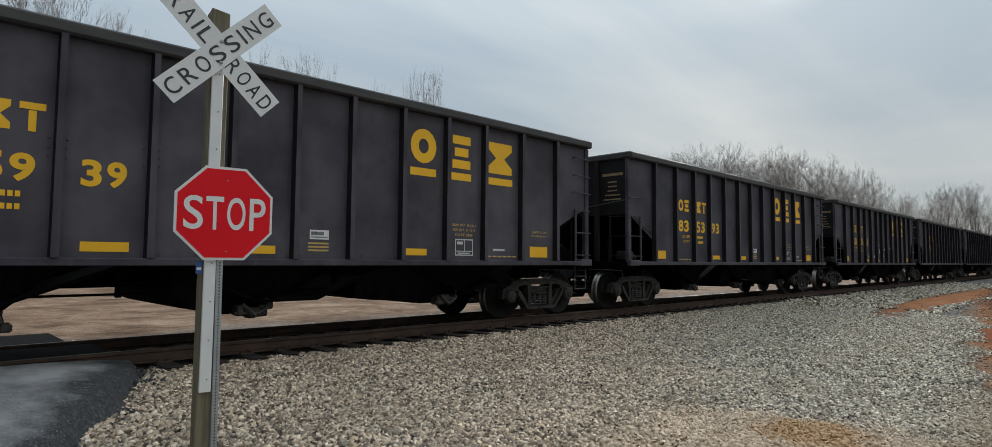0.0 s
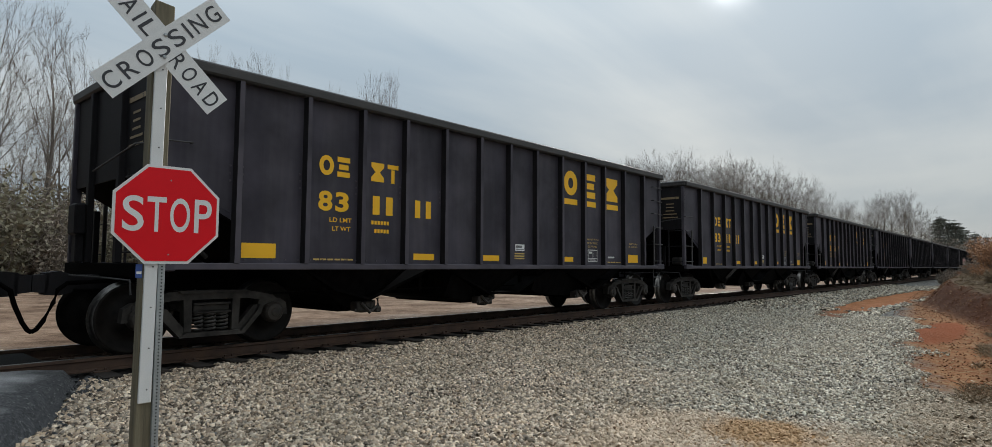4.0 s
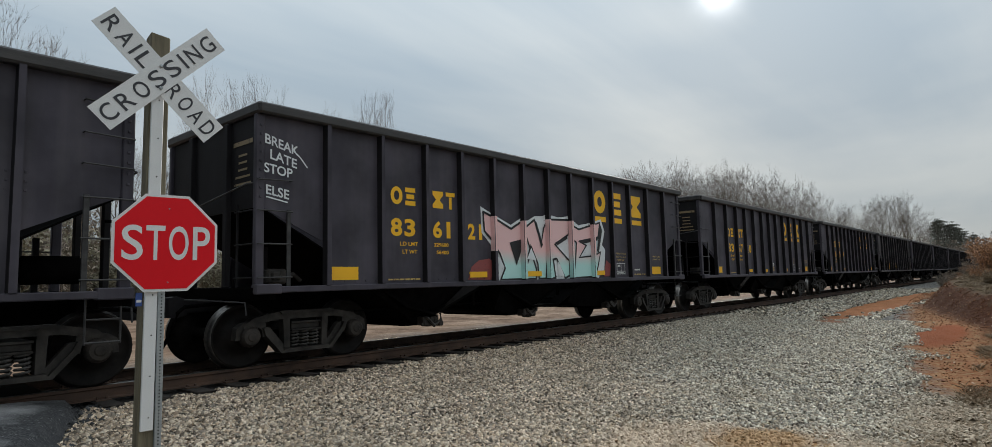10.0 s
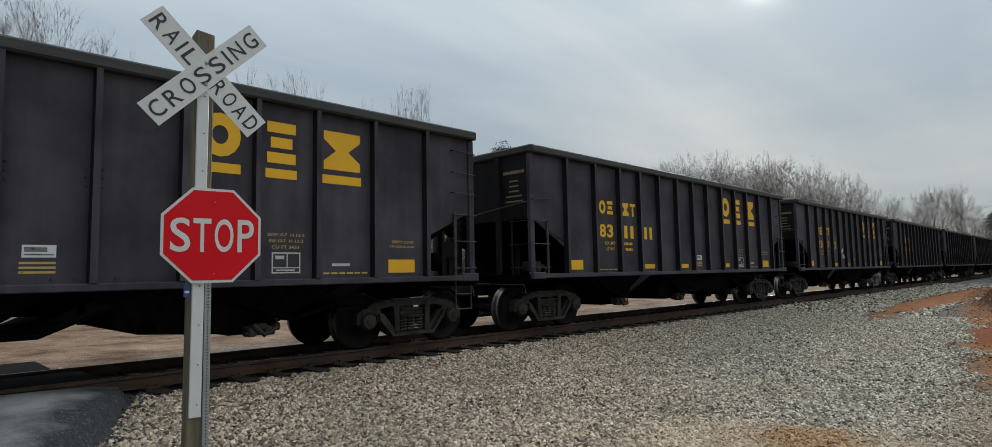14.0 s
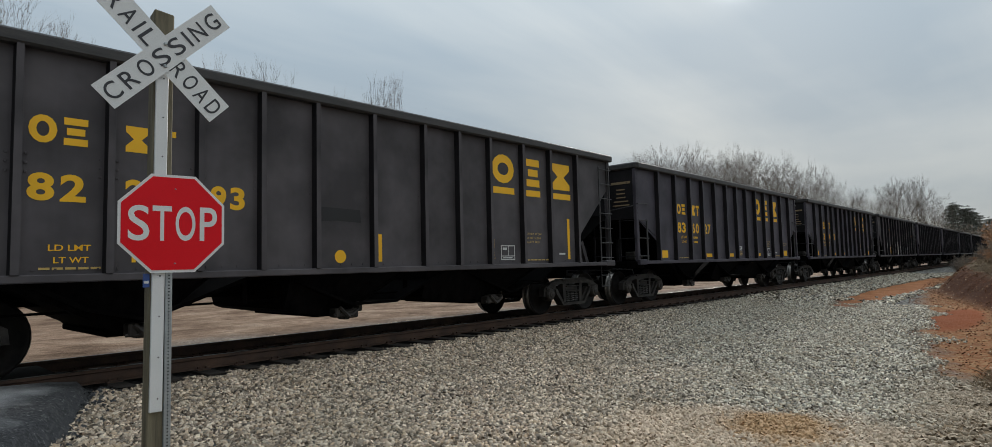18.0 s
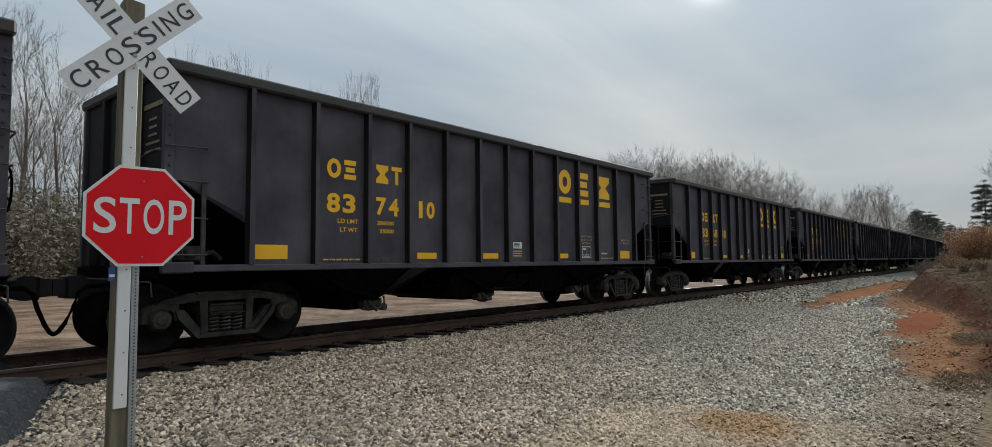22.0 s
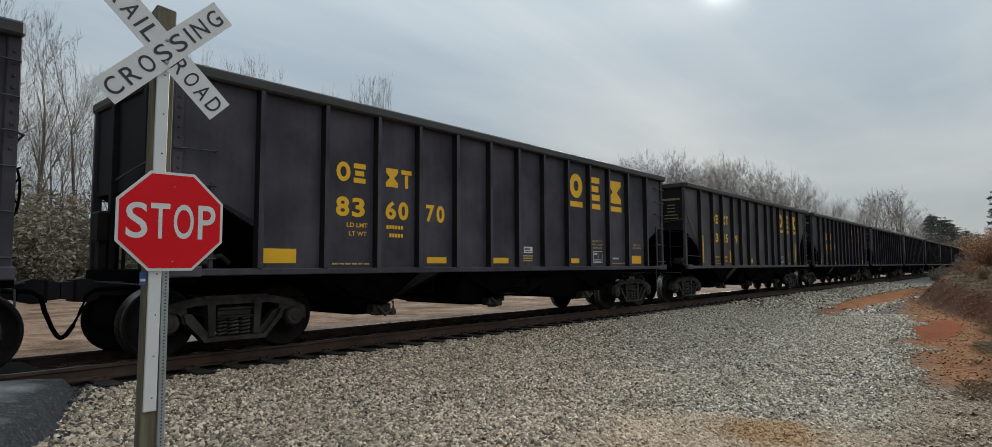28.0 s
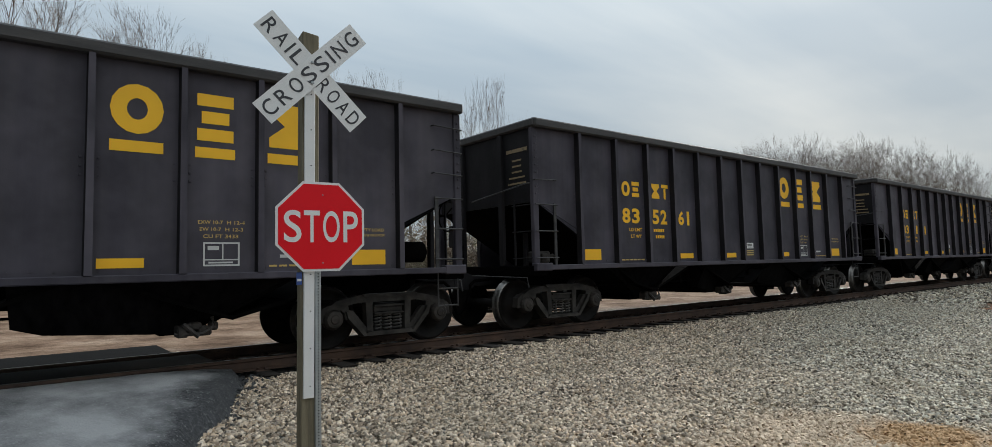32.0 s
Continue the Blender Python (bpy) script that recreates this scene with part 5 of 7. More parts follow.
    for i in range(56):
        x = 1.25 + i * 0.2
        box(bm, x - 0.012, x + 0.012, SIDE - 0.01, SIDE, 1.205, 1.229)
    for xe in (0.035, LEN - 0.035):
        for k in range(9):
            z = 2.42 + 0.128 * k
            box(bm, xe - 0.016, xe + 0.016, SIDE - 0.045, SIDE - 0.028, z - 0.016, z + 0.016, 0.004)
    part("rivets", bm, "paint", car)["kind"] = "stuff"
    # markings that all cars carry
    y = FACE
    if older:
        bars = ((1.30, 1.42, 1.26, 2.16), (3.74, 3.86, 1.25, 1.69), (6.71, 6.82, 1.25, 1.69), (9.44, 9.52, 1.25, 1.66), (11.94, 12.03, 1.24, 2.14))
    else:
        bars = ((1.20, 1.70, 1.235, 1.44), (4.24, 4.72, 1.235, 1.345), (6.0, 6.48, 1.235, 1.345), (8.62, 9.08, 1.24, 1.35), (11.62, 12.14, 1.23, 1.44))
    for x0, x1, z0, z1 in bars:
        part("reflector_bar", rect(fresh(), x0, x1, z0, z1, y), "yellow_bar", car, "yellow reflective bar")
    if not older:
        bm = rect(fresh(), 6.98, 7.28, 1.45, 1.585, y)
        lab = part("placard", bm, "white", car, "small white placard")
        bm = fresh()
        rect(bm, 7.0, 7.26, 1.475, 1.49, y - 0.003)
        rect(bm, 7.0, 7.2, 1.51, 1.56, y - 0.003)
        part("print_bar", bm, "spray_grey", lab)["kind"] = "stuff"
        bm = fresh()
        for z in (1.38, 1.33, 1.28):
            rect(bm, 6.96, 7.28, z, z + 0.025, y)
        part("small_print", bm, "print", car)["kind"] = "stuff"
    sx = 9.70
    bm = fresh()
    for a, c, e, f in ((sx, sx + 0.42, 1.245, 1.265), (sx, sx + 0.42, 1.515, 1.535), (sx, sx + 0.02, 1.265, 1.515), (sx + 0.40, sx + 0.42, 1.265, 1.515), (sx + 0.215, sx + 0.23, 1.33, 1.515), (sx + 0.02, sx + 0.40, 1.315, 1.33)):
        rect(bm, a, c, e, f, y)
    st = part("inspection_box", bm, "white_mark", car, "white-ruled inspection stencil box")
    bm = fresh()
    rect(bm, sx + 0.05, sx + 0.18, 1.44, 1.49, y)
    rect(bm, sx + 0.06, sx + 0.34, 1.278, 1.298, y)
    part("print_bar", bm, "white_mark", st)["kind"] = "stuff"
    bm = fresh()
    bx = sx
    sx = 10.52 if older else 9.70
    stencil(bm, "EXW 10-7", sx - 0.06, sx + 0.22, 1.755, 1.80, y, 0.01)
    stencil(bm, "H 12-4", sx + 0.27, sx + 0.48, 1.755, 1.80, y, 0.01)
    stencil(bm, "EW 10-7", sx - 0.04, sx + 0.20, 1.67, 1.715, y, 0.01)
    stencil(bm, "H 12-3", sx + 0.25, sx + 0.46, 1.67, 1.715, y, 0.01)
    stencil(bm, "CU FT 3433", sx, sx + 0.40, 1.585, 1.63, y, 0.01)
    part("dimension_stencil", bm, "print", car)["kind"] = "stuff"
    sx = bx
    bm = fresh()
    rect(bm, 11.62, 11.84, 1.34, 1.38, y) if older else rect(bm, 10.62, 10.92, 1.34, 1.38, y)
    part("print_bar", bm, "white_mark", car)
    bm = fresh()
    for i in range(6):
        rect(bm, sx + 0.78 + i * 0.13, sx + 0.88 + i * 0.13, 1.225, 1.25, y)
    for i in range(6):
        rect(bm, 2.3 + i * 0.12, 2.4 + i * 0.12, 1.215, 1.24, y)
    if not older:
        stencil(bm, "EMPTY LOAD", 11.70, 12.12, 1.70, 1.745, y, 0.01)
        stencil(bm, "1/4 ADJ BLOCK", 11.66, 12.14, 1.62, 1.665, y, 0.01)
    part("small_print", bm, "print", car)["kind"] = "stuff"
    bm = fresh()
    zl = 1.42 if older else 1.80
    stencil(bm, "LD LMT", NUM_X[older][0] + 0.2, NUM_X[older][0] + 0.6, zl, zl + 0.068, y, 0.015)
    stencil(bm, "LT WT", NUM_X[older][0] + 0.25, NUM_X[older][0] + 0.58, zl - 0.135, zl - 0.067, y, 0.015)
    part("weight_stencil", bm, "yellow", car)["kind"] = "stuff"
    # owner's mark: four small plain forms, then three large ones with bars below
    z0, z1 = (2.59, 2.90) if older else (2.50, 2.81)
    n0, n1 = NUM_X[older][0], NUM_X[older][1]
    part("owner_mark", ring(fresh(), n0, n0 + 0.26, z0, z1, 0.072, y), "yellow", car)
    bm = fresh()
    bars3(bm, n0 + 0.32, n0 + 0.55, z0, z1, y)
    part("owner_mark", bm, "yellow", car)
    part("owner_mark", hourglass(fresh(), n1, n1 + 0.26, z0, z1, y), "yellow", car)
    bm = fresh()
    rect(bm, n1 + 0.33, n1 + 0.56, z1 - 0.075, z1, y)
    rect(bm, n1 + 0.41, n1 + 0.48, z0, z1 - 0.085, y)
    part("owner_mark", bm, "yellow", car)
    big = ((9.49, 10.15), (10.53, 11.0), (11.40, 12.10)) if older else ((8.72, 9.26), (9.60, 10.06), (10.46, 11.12))
    for x0, x1 in big:
        part("emblem_bar", rect(fresh(), x0, x1, 2.56, 2.69, y), "yellow", car)
    (a, c), (e, f), (g, h) = big
    part("emblem", ring(fresh(), a, c, 2.77, 3.35, 0.165, y, 16), "yellow", car, "yellow painted ring")
    part("emblem", bars3(fresh(), e + 0.02, f - 0.02, 2.77, 3.35, y), "yellow", car, "three yellow painted bars")
    part("emblem", hourglass(fresh(), g + 0.02, h - 0.02, 2.77, 3.35, y), "yellow", car, "yellow painted hourglass form")
    # end stencils
    bm = fresh()
    for i, (wd, h) in enumerate(((0.58, 0.065), (0.26, 0.032), (0.26, 0.032), (0.28, 0.032), (0.44, 0.032), (0.5, 0.032))):
        z = 3.22 - i * 0.105 - (0.06 if i else 0)
        bb = [(-0.012 + 0.02, -1.06 - wd / 2, z), (-0.012 + 0.02, -1.06 + wd / 2, z), (-0.012 + 0.02, -1.06 + wd / 2, z + h), (-0.012 + 0.02, -1.06 - wd / 2, z + h)]
        vs = [bm.verts.new(p) for p in bb]
        bm.faces.new(vs[::-1])
    part("end_stencil", bm, "cream", car)
    if older:
        for ob in car.children_recursive:
            if ob.type == "MESH" and ob.data.materials[0] == M["paint"]:
                ob.data.materials[0] = M["faded"]
    return car


NUMBERS = {
    0: "835939", 1: "835393", 2: "837513", 3: "837226", 4: "836738", 7: "837367", 8: "837686", 9: "837274", 10: "836928",
    11: "835306", 12: "836121", 13: "836710", 14: "837519", 15: "812148", 16: "836918", 18: "835772", 19: "836360", 20: "837394",
    21: "822793", 22: "836027", 23: "835455", 24: "823049", 25: "835991", 26: "837410", 27: "836840", 28: "836171", 29: "837193",
    30: "836434", 33: "836070", 34: "834539", 35: "835257", 36: "835959", 37: "837435", 38: "835261",
}
WEIGHTS = {
    2: ("207500", "55500"), 7: ("207800", "55200"), 8: ("207900", "55100"), 9: ("208700", "54300"), 11: ("208700", "54300"), 12: ("229600", "56400"),
    13: ("229800", "56200"), 14: ("206500", "56500"), 15: ("206700", "56300"), 18: ("208200", "54800"), 19: ("208100", "54900"), 20: ("206800", "56200"),
    23: ("208200", "54800"), 24: ("206300", "56700"), 26: ("206000", "55000"), 27: ("206700", "56300"), 34: ("207000", "56000"), 37: ("207600", "55400"),
}
OLDER = {15, 21, 24, 34}
FIRST, LAST = 0, 44
CARS = {}


def number(car, text, older):
    for n, x0 in enumerate(NUM_X[older]):
        x1 = x0 + (0.54, 0.49, 0.45)[n]
        bm = fresh()
        w = (x1 - x0 - 0.05) / 2
        for i in range(2):
            a = x0 + i * (w + 0.05)
            ch = text[2 * n + i]
            if ch == "-":
                rect(bm, a + 0.04, a + w - 0.04, 1.96, 2.265, FACE)
            elif ch == "1":
                stencil(bm, ch, a + w * 0.3, a + w * 0.75, 1.96, 2.265, FACE, 0.035)
            else:
                stencil(bm, ch, a, a + w, 1.96, 2.265, FACE, 0.035)
        part("number_stencil", bm, "yellow", car)


def weights(car, pair, older):
    """The load limit and light weight beside their captions."""
    zl = 1.42 if older else 1.80
    x = NUM_X[older][1] + 0.02
    bm = fresh()
    for row, z in enumerate((zl, zl - 0.135)):
        if pair:
            stencil(bm, pair[row], x + 0.06 * row, x + 0.36, z, z + 0.068, FACE, 0.015)
        else:
            for i in range(6 - row):
                rect(bm, x + (i + row) * 0.062, x + 0.045 + (i + row) * 0.062, z, z + 0.062, FACE)
    part("weight_line", bm, "yellow", car)["kind"] = "stuff"


def graffiti_lines(car):
    """White line drawings sprayed along the lower panels."""
    y = FACE - 0.004

    def oval(cx, cz, rx, rz, n=16):
        return [(cx + rx * math.cos(2 * math.pi * i / n), cz + rz * math.sin(2 * math.pi * i / n)) for i in range(n + 1)]

    # an eye with rays, on legs
    bm = fresh()
    stroke(bm, oval(5.35, 1.81, 0.12, 0.09), 0.028, y)
    stroke(bm, oval(5.35, 1.81, 0.045, 0.05, 10), 0.035, y)
    for a, c in (((5.31, 1.93), (5.29, 2.1)), ((5.22, 1.92), (5.12, 2.06)), ((5.45, 1.93), (5.56, 2.07)), ((5.53, 1.87), (5.72, 1.98))):
        stroke(bm, [a, c], 0.035, y)
    stroke(bm, [(5.47, 1.83), (5.62, 1.72), (5.78, 1.66)], 0.026, y)
    stroke(bm, [(5.6, 1.73), (5.7, 1.62), (5.82, 1.53)], 0.026, y)
    stroke(bm, [(5.23, 1.8), (5.05, 1.68), (4.96, 1.55)], 0.026, y)
    stroke(bm, [(5.34, 1.71), (5.32, 1.5), (5.33, 1.25)], 0.034, y)
    stroke(bm, [(5.37, 1.7), (5.36, 1.5), (5.34, 1.38)], 0.022, y)
    part("spray_drawing", bm, "spray_white", car, "white spray-painted line drawing")
    part("spray_drawing", stroke(fresh(), [(5.45, 1.48), (5.52, 1.59), (5.62, 1.48), (5.45, 1.48)], 0.026, y), "spray_white", car, "small white sprayed triangle")
    bm = fresh()
    for q in (1.0, 0.66, 0.36):
        stroke(bm, [(6.2 - 0.3 * q, 1.52 - 0.12 * q), (6.2, 1.52 + 0.36 * q), (6.2 + 0.3 * q, 1.52 - 0.12 * q), (6.2 - 0.3 * q, 1.52 - 0.12 * q)], 0.03, y)
    part("spray_drawing", bm, "spray_white", car, "white spray-painted line drawing")
    bm = fresh()
    stroke(bm, oval(7.2, 1.56, 0.28, 0.27), 0.028, y)
    stroke(bm, oval(7.2, 1.56, 0.17, 0.17), 0.03, y)
    part("spray_drawing", bm, "spray_white", car, "white spray-painted line drawing")
    # a head with a flat hat on thin legs
    bm = fresh()
    stroke(bm, oval(8.05, 2.13, 0.28, 0.035, 14), 0.026, y)
    stroke(bm, [(7.84, 2.06), (7.88, 1.9), (7.93, 2.04), (7.97, 1.9), (8.04, 2.05), (8.09, 1.9), (8.15, 2.06), (8.2, 1.9), (8.27, 2.06)], 0.03, y)
    stroke(bm, [(8.31, 2.06), (8.28, 1.8), (8.2, 1.62), (8.09, 1.5), (7.98, 1.58), (7.9, 1.66)], 0.026, y)
    stroke(bm, [(7.86, 2.02), (7.88, 1.86), (7.84, 1.8), (7.74, 1.66), (7.84, 1.7), (7.9, 1.66), (7.96, 1.72)], 0.028, y)
    stroke(bm, oval(8.06, 1.76, 0.1, 0.08, 10), 0.026, y)
    stroke(bm, oval(7.88, 1.78, 0.06, 0.06, 8), 0.024, y)
    stroke(bm, [(7.9, 1.5), (7.64, 1.3), (7.4, 1.23), (7.11, 1.2)], 0.026, y)
    stroke(bm, [(7.9, 1.5), (8.04, 1.36), (8.05, 1.25), (8.0, 1.18)], 0.024, y)
    stroke(bm, [(8.2, 1.64), (8.28, 1.55), (8.45, 1.38), (8.69, 1.3)], 0.024, y)
    part("spray_drawing", bm, "spray_white", car, "white spray-painted line drawing")
    bm = fresh()
    n = 70
    stroke(bm, [(9.0 + 0.33 * (1 - i / n) * math.cos(2 * math.pi * 4.6 * i / n), 1.62 + 0.34 * (1 - i / n) * math.sin(2 * math.pi * 4.6 * i / n)) for i in range(n)], 0.022, y)
    part("spray_drawing", bm, "spray_white", car, "white spray-painted spiral")


def graffiti_piece(car):
    """A large filled piece: white halo, pink forms fading to teal, heavy black outlines; the paint runs over the posts too."""
    y = FACE - 0.004
    crest = [(4.58, 2.62), (4.91, 2.50), (5.49, 2.30), (5.84, 2.47), (6.05, 2.42), (6.3, 2.53), (6.57, 2.55), (6.76, 2.60), (7.2, 2.56), (7.57, 2.61), (7.99, 2.42), (8.5, 2.5), (9.0, 2.62), (9.16, 2.32), (9.02, 1.98), (9.16, 1.86), (9.08, 1.36), (8.8, 1.17)]
    bm = flat(fresh(), [(5.06, 1.17), (5.04, 1.62), (4.84, 1.9), (4.6, 2.1)] + crest, y)
    part("spray_fringe", bm, "spray_white", car, "white sprayed halo")
    forms = (
        ((4.64, 2.52), (4.9, 2.44), (5.49, 2.22), (5.86, 2.40), (5.86, 2.0), (5.46, 1.92), (5.64, 1.5), (5.86, 1.9), (5.88, 1.18), (5.13, 1.18), (5.27, 1.41), (5.13, 1.68), (4.91, 1.95), (4.67, 2.14)),
        ((5.91, 2.24), (6.28, 2.45), (6.5, 1.92), (6.6, 2.28), (6.78, 2.49), (6.76, 1.98), (6.64, 1.18), (6.39, 1.18), (6.36, 1.51), (6.13, 1.88), (5.93, 1.5), (5.91, 1.18), (6.3, 1.18), (6.3, 1.4)),
        ((6.8, 2.49), (7.58, 2.52), (7.55, 2.18), (7.01, 1.94), (7.56, 1.57), (7.56, 1.24), (7.37, 1.18), (7.06, 1.62), (6.93, 1.6), (7.0, 1.19), (6.72, 1.18), (6.84, 1.9)),
        ((7.63, 2.43), (7.99, 2.32), (8.93, 2.53), (8.82, 2.15), (7.98, 2.03), (8.29, 1.95), (7.98, 1.66), (8.6, 1.70), (8.92, 1.8), (8.8, 1.49), (8.67, 1.2), (7.62, 1.18), (7.78, 1.4), (7.87, 2.0), (7.62, 2.13)),
    )
    for n, pts in enumerate(forms):
        part("spray_fill", flat(fresh(), list(pts), y - 0.004 - 0.001 * n), "spray_fade", car, "pink spray form fading to teal")
        bm = stroke(fresh(), list(pts) + [pts[0]], 0.045, y - 0.0105)
        part("spray_outline", bm, "spray_black", car, "black sprayed outline")["kind"] = "stuff"
    # solid black shadow blocks and white counters
    for pts in ([(6.28, 2.45), (6.36, 2.40), (6.56, 1.92), (6.5, 1.84)], [(5.46, 1.92), (5.86, 2.02), (5.86, 1.92), (5.64, 1.48)], [(7.01, 1.98), (7.5, 2.16), (7.5, 2.08), (7.1, 1.92)], [(8.93, 2.53), (9.03, 2.34), (8.84, 1.78), (8.76, 1.82)], [(7.98, 2.06), (8.82, 2.18), (8.8, 2.08), (8.1, 1.98)], [(5.9, 1.52), (6.0, 1.6), (6.14, 1.9), (6.2, 1.82), (6.02, 1.5)], [(4.67, 2.16), (4.92, 1.98), (5.0, 1.88), (4.72, 2.06)]):
        part("spray_block", flat(fresh(), pts, y - 0.013), "spray_black", car, "black sprayed shadow block")
    for pts in ([(5.99, 1.6), (6.14, 1.84), (6.31, 1.58)], [(7.1, 1.56), (7.2, 1.46), (7.34, 1.22), (7.1, 1.22)], [(8.06, 1.72), (8.36, 1.94), (8.68, 1.98), (8.6, 1.74)], [(5.12, 1.62), (5.24, 1.44), (5.1, 1.36)], [(7.66, 2.08), (7.82, 1.98), (7.74, 1.5), (7.62, 1.6)]):
        part("spray_counter", flat(fresh(), pts, y - 0.0145), "spray_white", car, "white sprayed counter")
    # paint on the faces and flanks of the posts that the piece crosses
    for x, top in ((4.92, 2.44), (5.85, 2.40), (6.73, 2.48), (7.61, 2.50), (8.54, 2.46)):
        bm = fresh()
        low = 1.75 if x < 5 else 1.19
        for quad in ([(x - 0.032, -1.618), (x + 0.032, -1.618)], [(x - 0.054, -1.505), (x - 0.043, -1.612)]):
            (ax, ay), (cx, cy) = quad
            bm.faces.new([bm.verts.new(p) for p in ((ax, ay, low), (cx, cy, low), (cx, cy, top), (ax, ay, top))])
        part("spray_fill", bm, "spray_fade", car, "spray paint running over a post")["kind"] = "stuff"
    bm = flat(fresh(), [(4.2, 1.2), (5.0, 1.18), (5.02, 1.5), (4.8, 1.6), (4.5, 1.56), (4.3, 1.44)], y + 0.001)
    part("spray_shadow", bm, "spray_red", car, "dark red sprayed background")
    part("spray_shadow", flat(fresh(), [(9.05, 1.2), (9.34, 1.2), (9.4, 1.5), (9.2, 1.6), (9.1, 1.4)], y + 0.001), "spray_red", car, "dark red sprayed background")
    for x0, x1 in ((4.24, 4.72), (6.0, 6.48), (8.62, 9.08)):
        part("reflector_bar", rect(fresh(), x0, x1, 1.235, 1.345, y - 0.017), "yellow_bar", car, "yellow reflective bar")
    # four words sprayed by hand on the leading panel
    for word, x0, x1, z0, z1, fall in (("BREAK", 0.11, 0.64, 3.20, 3.34, 0.13), ("LATE", 0.19, 0.61, 2.98, 3.12, 0.1), ("STOP", 0.1, 0.54, 2.78, 2.92, 0.05), ("ELSE", 0.13, 0.49, 2.47, 2.61, 0.06)):
        bm = stencil(fresh(), word, x0, x1, z0, z1, y, 0.02)
        for v in bm.verts:
            v.co.z -= fall * (v.co.x - x0) / (x1 - x0)
        if word == "BREAK":
            stroke(bm, [(0.56, 3.14), (0.66, 3.06), (0.78, 2.92)], 0.02, y)
        if word == "ELSE":
            stroke(bm, [(0.14, 2.43), (0.46, 2.37)], 0.02, y)
        part("sprayed_word", bm, "spray_white", car, "white hand-sprayed word")


def graffiti_old(car):
    """Faded white scrawls, bone-white filled forms and looping script low on the panels."""
    y = FACE - 0.004

    def scrawl(x0, z0, x1, z1, lines, w, name="spray_tag", m="spray_white", label="faded white sprayed scrawl", lift=0.0):
        """Curved lines drawn in a box of unit size."""
        bm = fresh()
        for i, pts in enumerate(lines):
            stroke(bm, curved([(x0 + a * (x1 - x0), z0 + c * (z1 - z0)) for a, c in pts]), w, y - lift - 0.0022 * i)
        part(name, bm, m, car, label)["kind"] = "stuff"

    def filled(x0, z0, x1, z1, pts, lift=0.0):
        bm = flat(fresh(), curved([(x0 + a * (x1 - x0), z0 + c * (z1 - z0)) for a, c in list(pts) + [pts[0]]])[:-1], y - lift)
        part("spray_fill", bm, "spray_bone", car, "bone-white filled spray form")

    loop = [(0.5, 1.0), (0.08, 0.72), (0.06, 0.3), (0.5, 0.0), (0.94, 0.3), (0.92, 0.72), (0.5, 1.0)]
    # looping marks under the number, and shorter ones above the sill
    scrawl(2.14, 1.58, 2.76, 1.93, [[(0.0, 0.85), (0.2, 1.0), (0.22, 0.6), (0.02, 0.2), (0.3, 0.12)], [(0.36, 0.55), (0.46, 0.95), (0.56, 0.6), (0.36, 0.45), (0.46, 0.05), (0.58, 0.3), (0.48, 0.55)], [(0.62, 0.9), (0.78, 0.8), (0.68, 0.5), (0.84, 0.3), (0.66, 0.05)], [(0.98, 1.0), (0.94, 0.5), (0.97, 0.0)], [(0.1, 0.45), (0.5, 0.5), (0.9, 0.75)]], 0.032)
    scrawl(2.12, 1.22, 2.76, 1.46, [[(0.0, 0.9), (0.3, 1.0), (0.5, 0.92)], [(0.14, 0.95), (0.1, 0.4), (0.16, 0.0)], [(0.36, 0.95), (0.34, 0.4), (0.4, 0.05)], [(0.6, 0.1), (0.62, 0.9), (0.86, 0.8), (0.66, 0.45), (0.98, 0.02)]], 0.032)
    scrawl(3.02, 1.55, 3.66, 1.93, [[(0.0, 0.8), (0.1, 0.95), (0.28, 0.6), (0.5, 0.1)], [(0.16, 0.05), (0.34, 0.5), (0.46, 0.7)], [(0.3, 1.0), (0.44, 0.6), (0.62, 0.12)], [(0.3, 0.9), (0.56, 1.0), (0.7, 0.75), (0.5, 0.6)], [(0.66, 0.5), (0.84, 0.9), (0.98, 0.7), (0.9, 0.2), (0.74, 0.05), (0.7, 0.45), (0.9, 0.6)]], 0.035)
    scrawl(3.12, 1.42, 3.6, 1.56, [[(0.0, 0.2), (0.3, 0.9), (0.75, 0.7), (0.55, 0.1), (1.0, 0.0)]], 0.032)
    scrawl(4.06, 1.5, 4.34, 1.9, [[(0.1, 0.85), (0.6, 1.0), (0.8, 0.75), (0.3, 0.5), (0.2, 0.05)]], 0.035)
    scrawl(4.04, 1.2, 4.62, 1.46, [[(0.0, 0.95), (0.3, 1.0), (0.44, 0.9)], [(0.14, 0.95), (0.2, 0.5), (0.16, 0.0)], [(0.34, 0.95), (0.4, 0.5), (0.38, 0.0)], [(0.6, 0.0), (0.6, 0.9), (0.84, 0.78), (0.64, 0.5), (1.0, 0.02)]], 0.032)
    # two stacked lobes with a soft dark line round their insides
    filled(4.96, 1.62, 5.56, 2.06, [(0.0, 0.9), (0.5, 1.0), (0.95, 0.75), (0.96, 0.25), (0.6, 0.0), (0.1, 0.02)])
    filled(4.96, 1.19, 5.57, 1.665, [(0.0, 0.9), (0.5, 1.0), (0.97, 0.72), (0.95, 0.15), (0.7, 0.0), (0.05, 0.0)], 0.0015)
    scrawl(5.0, 1.19, 5.55, 2.06, [[(0.25, 0.95), (0.28, 0.78), (0.38, 0.62)], [(0.1, 0.52), (0.55, 0.56), (0.8, 0.4), (0.8, 0.05)], [(0.7, 0.98), (0.88, 0.82), (0.82, 0.62), (0.5, 0.55)]], 0.035, "spray_outline", "spray_grey", "soft grey sprayed outline", 0.003)
